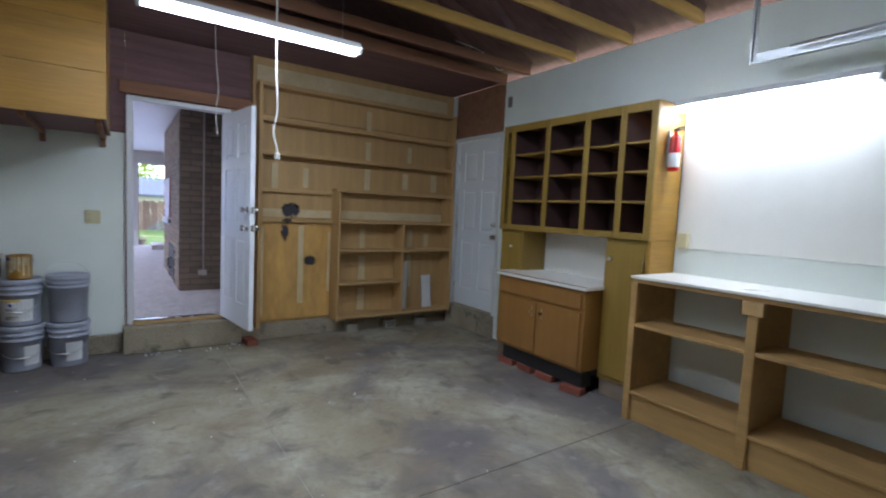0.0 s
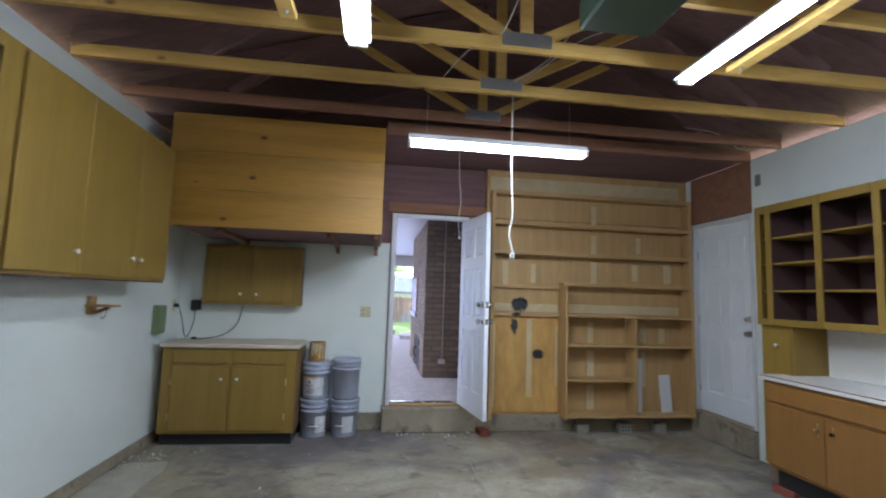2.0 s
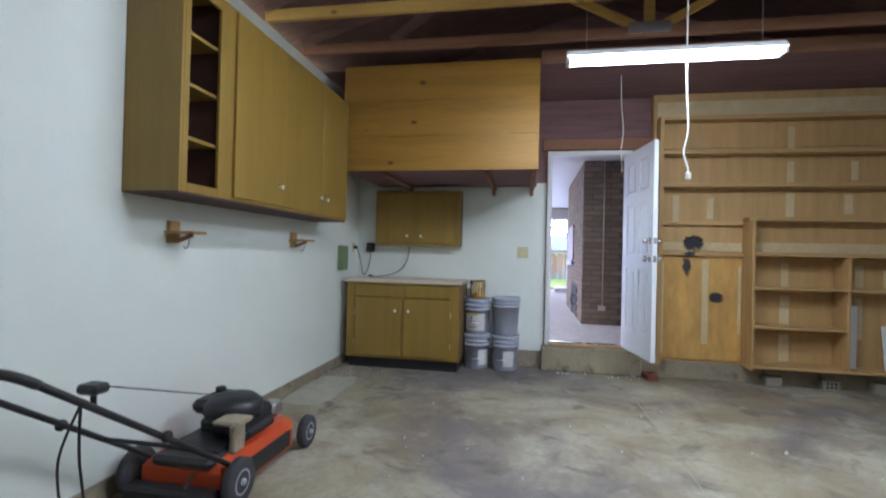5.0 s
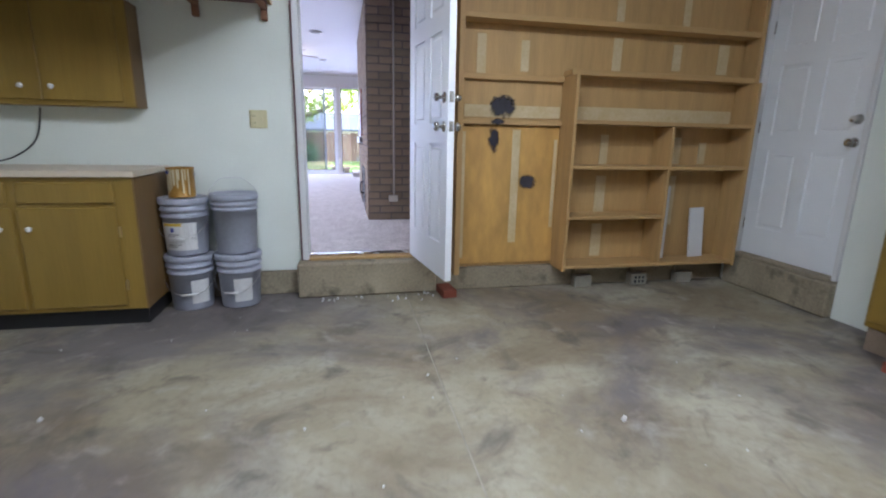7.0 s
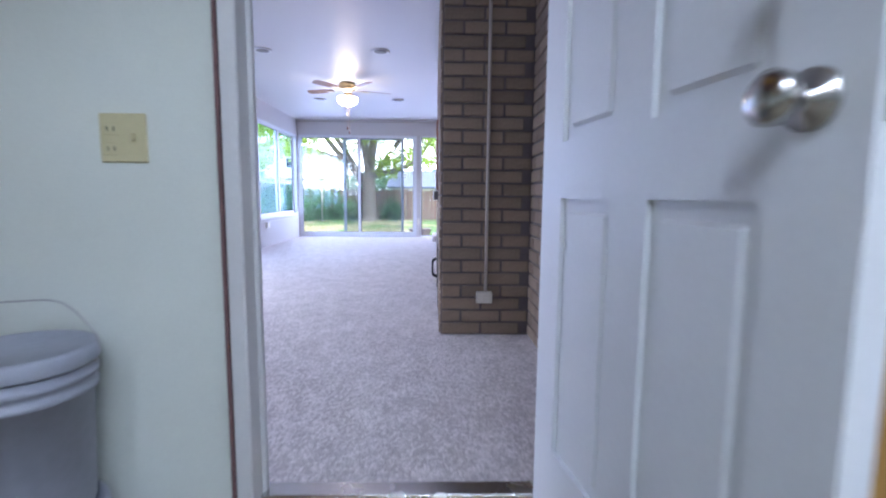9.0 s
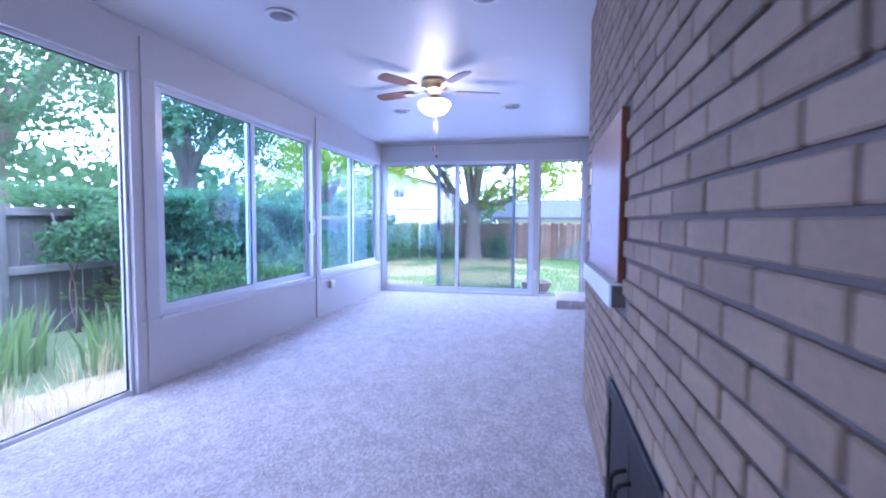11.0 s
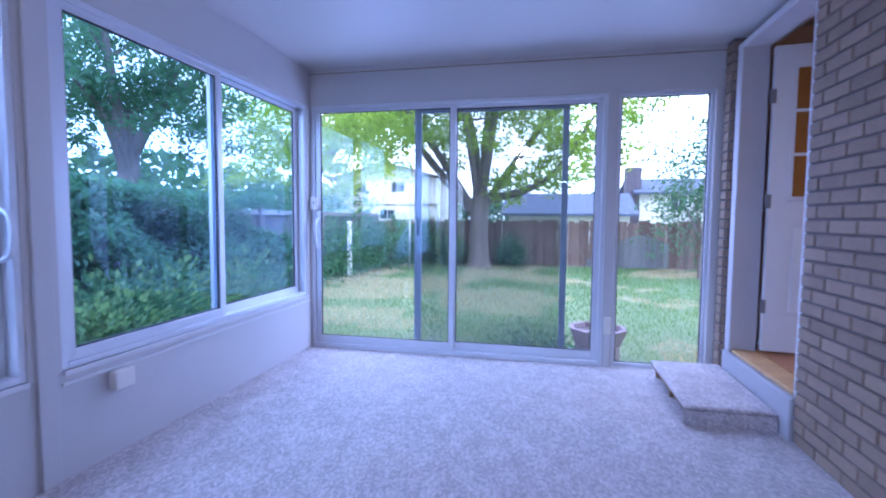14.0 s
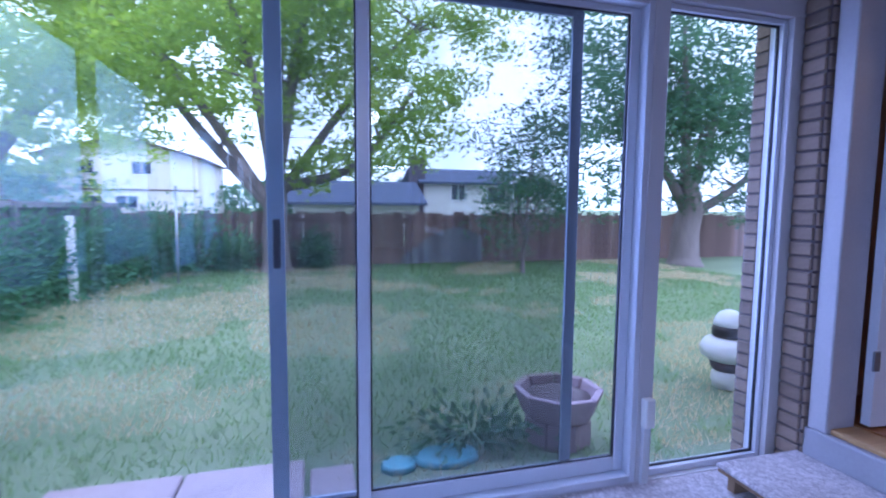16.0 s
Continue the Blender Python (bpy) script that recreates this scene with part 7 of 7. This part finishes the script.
part("rear_flap", boxes((-0.24, 0.24, -0.50, -0.405, 0.03, 0.10), bevel=0.015), M_BLACK, mow, "black rubber rear flap", local=True)
part("engine_block", boxes((-0.12, 0.12, -0.12, 0.16, 0.227, 0.31), (-0.10, 0.14, 0.05, 0.22, 0.25, 0.33), bevel=0.02), M_BLACK, mow, local=True)
part("engine_shroud", lathe(bmesh.new(), [(0.15, 0.31), (0.165, 0.33), (0.16, 0.38), (0.12, 0.41), (0.05, 0.418), (0.001, 0.418)], (0, 0.02, 0), "z", 24), M_BLACK, mow, local=True)
part("fuel_tank", boxes((-0.20, -0.07, -0.10, 0.18, 0.32, 0.40), bevel=0.03), M_BLACK, mow, local=True)
part("fuel_cap", lathe(bmesh.new(), [(0.03, 0.40), (0.03, 0.425), (0.02, 0.43)], (-0.14, 0.10, 0), "z", 16), M_BLACK, mow, local=True)
part("muffler", boxes((0.06, 0.16, 0.20, 0.30, 0.24, 0.32), bevel=0.015), M_GALV, mow, "dull metal muffler", local=True)
part("bracket", boxes((0.17, 0.205, -0.27, -0.17, 0.20, 0.345), (0.05, 0.205, -0.24, -0.10, 0.325, 0.352), bevel=0.008), M_STEM, mow, "tan plastic bracket", local=True)
for x, y, r in ((0.29, -0.355, 0.115), (-0.29, -0.355, 0.115), (0.29, 0.375, 0.10), (-0.29, 0.375, 0.10)):
    s = 1 if x > 0 else -1
    wh = part("wheel", lathe(bmesh.new(), [(r * 0.62, -0.024), (r - 0.012, -0.026), (r, -0.016), (r, 0.016), (r - 0.012, 0.026), (r * 0.62, 0.024)], (x, y, r), "x", 28), M_TYRE, mow, local=True)
    part("rim", lathe(bmesh.new(), [(r * 0.60, -0.018 * s), (r * 0.62, 0.020 * s), (r * 0.50, 0.026 * s), (r * 0.30, 0.018 * s), (r * 0.16, 0.020 * s), (r * 0.14, 0.036 * s), (0.001, 0.038 * s)], (x, y, r), "x", 24), M_RIM, wh, "grey plastic rim", local=True)
for x in (-0.23, 0.23):
    part("handle_bar", tube(bmesh.new(), bent([(x, -0.33, 0.17), (x, -0.42, 0.24), (x, -0.80, 0.50), (x, -1.30, 0.84)], 4), 0.013, 10), M_BLACK, mow, local=True)
    part("handle_knob", lathe(bmesh.new(), [(0.014, 0), (0.024, 0.008), (0.024, 0.022), (0.010, 0.028)], (x + (0.012 if x > 0 else -0.04), -0.80, 0.50), "x", 12), M_BLACK, mow, local=True)
part("cross_bar", tube(bmesh.new(), [(-0.23, -0.62, 0.377), (0.23, -0.62, 0.377)], 0.010, 8), M_BLACK, mow, local=True)
part("grip_bar", tube(bmesh.new(), bent([(-0.23, -1.30, 0.84), (-0.20, -1.37, 0.885), (0, -1.38, 0.89), (0.20, -1.37, 0.885), (0.23, -1.30, 0.84)], 4), 0.016, 10), M_BLACK, mow, local=True)
part("pull_handle", boxes((0.17, 0.25, -1.13, -1.06, 0.755, 0.79), (0.20, 0.225, -1.105, -1.085, 0.70, 0.754), bevel=0.01), M_BLACK, mow, local=True)
part("pull_cord", tube(bmesh.new(), [(0.20, -1.07, 0.775), (0.12, -0.5, 0.58), (0.05, 0.0, 0.41)], 0.003, 5), M_BLACK, mow, local=True)
for k in (0, 1):
    part("cable", tube(bmesh.new(), bent([(0.22, -1.15, 0.735), (0.12 - 0.1 * k, -1.05, 0.45), (0.0 - 0.1 * k, -0.85, 0.12), (0.05, -0.55, 0.05), (0.08, -0.35, 0.20)], 6), 0.005, 6), M_BLACK, mow, local=True)

# fire extinguisher on the cabinet end
M_FIRE = material("red_gloss_paint", (0.50, 0.02, 0.02), 0.25, vary=0.1, scale=8, fine=60, bump=0.02)
ext = thing("fire_extinguisher", (3.43, -3.30, 1.89), "small red fire extinguisher with a white label on the cabinet end", "fire extinguisher")
part("cylinder", lathe(bmesh.new(), [(0.036, 0), (0.04, 0.006), (0.04, 0.24), (0.032, 0.265), (0.016, 0.278), (0.016, 0.30)], (0, 0, 0), "z", 20), M_FIRE, ext, local=True)
part("label", lathe(bmesh.new(), [(0.0405, 0.03), (0.0412, 0.031), (0.0412, 0.135), (0.0405, 0.136)], (0, 0, 0), "z", 20), M_LABEL, ext, "white label", local=True)
part("valve", boxes((-0.014, 0.014, -0.03, 0.014, 0.30, 0.322), (-0.008, 0.008, -0.065, -0.005, 0.322, 0.332), bevel=0.004), M_BLACK, ext, local=True)
part("lever", box(-0.007, 0.007, -0.07, -0.01, 0.305, 0.313, 0.002), M_BLACK, ext, local=True)
part("bracket", box(-0.012, 0.012, 0.041, 0.06, 0.05, 0.31, 0.002), M_GALV, ext, local=True)
part("nozzle", tube(bmesh.new(), [(0, 0.0, 0.31), (0.03, -0.005, 0.312)], 0.006, 8), M_BLACK, ext, local=True)

# wall fittings
M_IVORY = material("ivory_plastic", (0.58, 0.53, 0.32), 0.4, vary=0.06, scale=8, fine=60, bump=0.02)
M_GREENBOX = material("green_metal_box", (0.17, 0.23, 0.11), 0.5, vary=0.1, scale=8, fine=60, bump=0.05)
sw = thing("wall_switch_plate", (-0.285, YB, 1.24), "ivory double plate with outlet and switch", "switch")
part("plate", box(-0.345, -0.225, YB - 0.007, YB, 1.24, 1.365, 0.003), M_IVORY, sw)
for z in (1.275, 1.325):
    part("outlet", box(-0.335, -0.295, YB - 0.009, YB - 0.0071, z - 0.016, z + 0.016, 0.001), M_IVORY, sw)
    for dx in (-0.008, 0.008):
        part("slot", box(-0.315 + dx - 0.0015, -0.315 + dx + 0.0015, YB - 0.0098, YB - 0.0091, z - 0.006, z + 0.006, 0), M_BLACK, sw)
part("toggle", box(-0.262, -0.252, YB - 0.02, YB - 0.0071, 1.295, 1.315, 0.002), M_IVORY, sw)
gb_ = thing("green_switch_box", (XL, -0.44, 1.06), "green metal electrical box on the wall", "electrical box")
part("case", box(XL, XL + 0.06, -0.53, -0.37, 1.06, 1.33, 0.006), M_GREENBOX, gb_)
part("cover", box(XL + 0.061, XL + 0.066, -0.52, -0.38, 1.075, 1.315, 0.002), M_GREENBOX, gb_)
plug = thing("wall_plug", (XL, -0.05, 1.27), "black plug in a wall outlet", "plug")
part("plate", box(XL, XL + 0.006, -0.10, -0.02, 1.26, 1.38, 0.003), M_IVORY, plug)
part("plug_body", box(XL + 0.0065, XL + 0.05, -0.085, -0.045, 1.30, 1.34, 0.008), M_BLACK, plug)
adapt = thing("power_adapter", (-2.10, YB, 1.27), "black power adapter on the wall beside the cabinet", "adapter")
part("body", box(-2.15, -2.06, YB - 0.06, YB, 1.27, 1.38, 0.01), M_BLACK, adapt)
cord = thing("black_power_cord", (-1.9, -0.05, 0.975), "black power cord hanging to the counter", "cable")
part("cord", tube(bmesh.new(), bent([(XL + 0.05, -0.065, 1.32), (XL + 0.10, -0.07, 1.16), (XL + 0.13, -0.08, 1.03), (-2.12, -0.06, 1.005), (-2.10, 0.02, 1.14), (-2.10, YB - 0.04, 1.28)], 6), 0.005, 6), M_BLACK, cord)
cord2 = thing("black_power_cord", (-1.6, -0.05, 0.975), "black power cord lying on the counter", "cable")
part("cord", tube(bmesh.new(), bent([(-1.62, YB - 0.02, 1.34), (-1.66, YB - 0.04, 1.14), (-1.78, -0.02, 1.02), (-1.95, -0.10, 0.984), (-2.02, -0.12, 0.984)], 6), 0.005, 6), M_BLACK, cord2)
part("plug", box(-2.06, -2.01, -0.135, -0.105, 0.976, 1.002, 0.006), M_BLACK, cord2)
for y in (-2.98, -1.55):
    hk = thing("wall_shelf_bracket", (XL, y, 1.30), "small wooden bracket with a hook on the wall", "bracket", "wall brackets")
    part("shelf", box(XL, XL + 0.19, y - 0.06, y + 0.06, 1.345, 1.362, 0.003), M_BENCH, hk)
    part("block", box(XL, XL + 0.03, y - 0.04, y + 0.04, 1.29, 1.42, 0.004), M_BENCH, hk)
    part("brace", slanted(bmesh.new(), (XL + 0.03, y, 1.30), (XL + 0.14, y, 1.34), 0.022, 0.02), M_BROWN, hk)
    part("hook", tube(bmesh.new(), bent([(XL + 0.12, y, 1.345), (XL + 0.12, y, 1.29), (XL + 0.10, y, 1.26), (XL + 0.085, y, 1.275)], 4), 0.004, 6), M_GALV, hk)
vent = thing("wall_vent", (XR, -1.13, 2.72), "small dark outlet on the white wall", "outlet")
part("plate", box(XR - 0.008, XR, -1.17, -1.10, 2.74, 2.86, 0.003), M_CAN, vent)
o2 = thing("wall_outlet", (XR, -3.26, 1.30), "ivory outlet box beside the cabinets", "outlet")
part("box", box(XR - 0.06, XR - 0.019, -3.36, -3.27, 1.305, 1.42, 0.004), M_IVORY, o2)

# cords from the hanging lamp
M_CORD = material("white_cord", (0.68, 0.66, 0.60), 0.6, vary=0.06, scale=10, fine=60, bump=0)
pc = thing("hanging_extension_cord", (0.80, -2.05, 1.80), "white extension cord hanging from the lamp", "cable")
part("cord", tube(bmesh.new(), bent([(0.785, -2.06, 3.05), (0.785, -2.06, 2.60), (0.79, -2.06, 2.35), (0.80, -2.06, 2.12), (0.775, -2.06, 1.98), (0.80, -2.06, 1.88), (0.805, -2.06, 1.84)], 6), 0.0065, 7), M_CORD, pc)
part("socket", box(0.788, 0.822, -2.075, -2.045, 1.795, 1.842, 0.006), M_CORD, pc)
pc = thing("hanging_pull_cord", (0.66, -0.6, 1.9), "thin pale cord hanging near the door", "cable")
part("cord", tube(bmesh.new(), bent([(0.63, -0.60, 3.04), (0.64, -0.60, 2.75), (0.66, -0.60, 2.50), (0.64, -0.60, 2.30), (0.655, -0.60, 2.14)], 6), 0.004, 6), M_CORD, pc)
part("knob", lathe(bmesh.new(), [(0.003, 0), (0.010, -0.01), (0.010, -0.03), (0.003, -0.04)], (0.655, -0.60, 2.14), "z", 10), M_CORD, pc)
wr_ = thing("roof_wiring", (0.5, -2.5, 3.1), "loose white wires running over the trusses", "cable")
for pts in ([(0.25, -2.05, 3.14), (0.38, -2.35, 3.2), (0.52, -2.68, 3.14), (0.60, -2.9, 3.3), (0.72, -3.3, 3.4)], [(0.78, -2.05, 3.14), (0.95, -2.4, 3.18), (1.05, -2.7, 3.3), (1.0, -3.0, 3.2)], [(0.85, -2.05, 3.14), (1.10, -2.5, 3.25), (1.2, -2.8, 3.2), (1.0, -3.2, 3.1)], [(2.6, -1.5, 3.14), (3.0, -1.42, 3.14), (3.3, -1.3, 3.06), (3.5, -1.2, 3.14)]):
    part("wire", tube(bmesh.new(), bent(pts, 5), 0.004, 5), M_CORD, wr_)

# door opener box and rails under the trusses
M_OPENER = material("dark_green_metal", (0.045, 0.075, 0.045), 0.4, 0.3, vary=0.15, scale=6, fine=60, bump=0.05)
op = thing("door_opener", (0.95, -3.5, 2.85), "dark green garage door opener box under the trusses", "door opener")
part("case", box(0.77, 1.15, -3.75, -3.28, 2.85, 3.0, 0.012), M_OPENER, op)
part("lens", box(0.80, 0.92, -3.279, -3.272, 2.87, 2.98, 0.004), M_LABEL, op)
for x in (0.85, 1.07):
    part("hanger", box(x - 0.015, x + 0.015, -3.32, -3.315, 3.001, 3.12, 0.001), M_GALV, op)
part("rail", box(0.94, 0.98, -6.6, -3.76, 2.92, 2.95, 0.003), M_GALV, op)
for x, y in ((-0.71, -2.88), (2.01, -2.80)):
    ra = thing("hanging_rail", (x, y - 0.9, 2.95), "yellow lumber rail fixed under the trusses", "rail", "hanging rails")
    part("board", box(x - 0.045, x + 0.045, y - 1.9, y, 2.98, 3.018, 0.004), M_TRUSS, ra)
    part("bolt", lathe(bmesh.new(), [(0.012, 0), (0.012, -0.008), (0.006, -0.014)], (x, y - 0.08, 2.979), "z", 8), M_GALV, ra)
tr = thing("door_track", (3.40, -4.6, 2.56), "galvanised garage door track hung from the roof", "door track")
part("track", boxes((3.36, 3.365, -6.8, -3.80, 2.56, 2.62), (3.366, 3.40, -6.8, -3.80, 2.56, 2.565), (3.366, 3.39, -6.8, -3.80, 2.615, 2.62), bevel=0.001), M_GALV, tr)
part("hanger", boxes((3.355, 3.3595, -3.84, -3.80, 2.57, 3.12), (3.33, 3.3545, -3.825, -3.82, 2.57, 3.12), bevel=0.001), M_GALV, tr)
part("hanger", boxes((3.355, 3.3595, -5.64, -5.60, 2.57, 3.12), (3.33, 3.3545, -5.625, -5.62, 2.57, 3.12), bevel=0.001), M_GALV, tr)
part("spring_rod", tube(bmesh.new(), [(3.30, -6.5, 2.66), (3.30, -4.05, 2.60)], 0.008, 8), M_GALV, tr)

# bookcase odds and ends
for x0, x1, lean, h in ((2.875, 2.99, 0.05, 0.62), (3.24, 3.38, -0.04, 0.43)):
    wbd = thing("white_board_offcut", ((x0 + x1) / 2, -0.06, 0.201), "white melamine board offcut leaning in the cubby", "board", "board offcuts")
    bm = box(x0, x1, -0.075, -0.06, 0.222, 0.222 + h, 0.002)
    bmesh.ops.rotate(bm, verts=bm.verts, cent=((x0 + x1) / 2, -0.06, 0.222), matrix=Matrix.Rotation(radians(-4), 3, "X") @ Matrix.Rotation(lean, 3, "Y"))
    part("board", bm, M_TRIM, wbd)
M_CMU = material("grey_concrete_block", (0.30, 0.28, 0.23), 0.9, vary=0.2, scale=6, fine=50, bump=0.5)
for x in (2.24, 2.76, 3.20):
    blk = thing("concrete_block", (x, -0.10, 0), "small cored concrete block under the shelf unit", "block", "support blocks")
    h = 0.10
    body = part("body", box(x - 0.075, x + 0.075, -0.115, -0.025, 0.0, h, 0.007), M_CMU, blk)
    if 2.5 < x < 3:
        for ci in range(3):
            for ri in range(2):
                part("core_hole", box(x - 0.048 + ci * 0.036, x - 0.026 + ci * 0.036, -0.1156, -0.1146, 0.018 + ri * 0.036, 0.042 + ri * 0.036, 0), M_BLACK, body, "dark core hole")
    part("packer", box(x - 0.06, x + 0.06, -0.06, -0.03, h + 0.0005, 0.2, 0.003), M_STEM, blk, "packing piece")
M_SOOT = material("black_spray_paint", (0.03, 0.027, 0.035), 0.7, vary=0.4, scale=14, fine=60, bump=0.1)
sn, sl = M_SOOT.node_tree.nodes, M_SOOT.node_tree.links
sco = sn.new("ShaderNodeTexCoord")
off = sn.new("ShaderNodeVectorMath")
off.operation = "MULTIPLY_ADD"
off.inputs[1].default_value, off.inputs[2].default_value = (2, 0, 2), (-1, 0, -1)
sl.new(sco.outputs["Generated"], off.inputs[0])
span = sn.new("ShaderNodeVectorMath")
span.operation = "LENGTH"
sl.new(off.outputs[0], span.inputs[0])
mist = sn.new("ShaderNodeTexNoise")
mist.inputs["Scale"].default_value, mist.inputs["Detail"].default_value = 22, 8
sl.new(sco.outputs["Object"], mist.inputs[0])
edge_ = sn.new("ShaderNodeMath")
edge_.operation = "MULTIPLY_ADD"
edge_.inputs[1].default_value = 1.1
sl.new(mist.outputs[0], edge_.inputs[0])
sl.new(span.outputs["Value"], edge_.inputs[2])
fade = sn.new("ShaderNodeMapRange")
fade.inputs["From Min"].default_value, fade.inputs["From Max"].default_value = 1.5, 1.12
sl.new(edge_.outputs[0], fade.inputs[0])
sl.new(fade.outputs[0], sn["Principled BSDF"].inputs["Alpha"])
sm = thing("black_paint_patches", (1.5, SB, 1.0), "black spray paint smears on the wall panel", "paint mark")


def blot(cx, cz, w, h, y, seed):
    r = random.Random(seed)
    bm = bmesh.new()
    ring = []
    for k in range(22):
        a = 2 * math.pi * k / 22
        q = r.uniform(0.82, 1.08)
        ring.append((cx + w * q * max(-0.86, min(0.86, math.cos(a))), cz + h * q * max(-0.86, min(0.86, math.sin(a)))))
    f = [bm.verts.new((x, y, z)) for x, z in ring]
    b = [bm.verts.new((x, y + 0.004, z)) for x, z in ring]
    bm.faces.new(f), bm.faces.new(list(reversed(b)))
    for k in range(22):
        bm.faces.new((f[k], f[(k + 1) % 22], b[(k + 1) % 22], b[k]))
    return bm


part("blot", blot(1.50, 1.44, 0.14, 0.105, SB - 0.006, 1), M_SOOT, sm)
part("blot", blot(1.435, 1.20, 0.06, 0.13, SB - 0.0145, 2), M_SOOT, sm)
part("blot", blot(1.45, 1.326, 0.075, 0.03, SB - 0.0525, 4), M_SOOT, sm)
part("blot", blot(1.73, 0.875, 0.105, 0.075, SB - 0.0145, 3), M_SOOT, sm)
solo("shelf_frieze", box(1.12, 3.55, SB - 0.004, SB + 0.003, 2.80, 2.955, 0.001), M_TAPE, "dusty pale strip of wall over the shelves", "wall strip")

# bricks and crumbs on the floor
M_REDBLOCK = material("red_brick", (0.26, 0.075, 0.045), 0.9, vary=0.25, scale=6, fine=50, bump=0.5, rand=0.2)
for k, (x, y, rz) in enumerate(((1.06, -0.125, 6), (3.19, -1.86, 3), (3.20, -2.12, -4), (3.19, -2.38, 2), (3.15, -2.72, 12))):
    bm = box(-0.055, 0.055, -0.10, 0.10, 0.0, 0.06, 0.004)
    bm.transform(pose(x, y, 0.001, 0, 0, rz))
    solo("loose_brick", bm, M_REDBLOCK, "single red brick lying on the garage floor", "brick", "loose bricks")
rk = random.Random(12)
crumbs = bmesh.new()
for cx, cy, n, q in ((0.18, -0.14, 10, 0.06), (0.45, -0.12, 5, 0.2), (0.72, -0.22, 6, 0.08), (0.92, -0.10, 6, 0.05), (-0.45, -2.2, 5, 0.35), (-0.6, -2.6, 3, 0.3), (-2.1, -1.0, 14, 0.2), (-2.15, -0.75, 30, 0.12), (-1.9, -0.6, 16, 0.2), (-2.2, -3.6, 20, 0.15), (1.1, -1.8, 12, 0.9), (1.6, -3.4, 8, 1.2), (0.2, -1.2, 8, 0.8), (2.77, 0.02, 3, 0.02), (-0.36, -0.66, 3, 0.05)):
    for k in range(n):
        s = rk.uniform(0.002, 0.007 if cy < -0.5 else 0.012) * (2.2 if rk.random() < 0.1 else 1)
        x = min(max(cx + rk.gauss(0, q), XL + 0.03), 3.0)
        m = Matrix.Translation((x, min(cy + rk.gauss(0, q * 0.5), -0.08), s * 0.4)) @ Euler((rk.random() * 3, rk.random() * 3, rk.random() * 3)).to_matrix().to_4x4() @ Matrix.Diagonal((s * 1.4, s, s * 0.8, 1))
        bmesh.ops.create_icosphere(crumbs, subdivisions=1, radius=1.0, matrix=m)
ob = new("plaster_crumbs", mesh_of("plaster_crumbs", crumbs, M_TRIM))
tagged(ob, "white plaster crumbs scattered on the floor", "debris", kind="stuff")

# screw holes left in the wall over the workbench
rw = random.Random(31)
hole_mesh = mesh_of("screw_hole", lathe(bmesh.new(), [(0.006, 0.0), (0.015, 0.001), (0.013, 0.003)], (0, 0, 0), "x", 8), M_STEM)
for row, z in enumerate((1.62, 1.86)):
    for k in range(7):
        ob = new("screw_hole", hole_mesh)
        ob.matrix_basis = Matrix.Translation((XR - 0.0032, -3.55 - k * 0.21 + rw.uniform(-0.05, 0.05), z + rw.uniform(-0.05, 0.05)))
        tagged(ob, "small grey screw hole in the white wall", "screw hole", "wall screw holes")
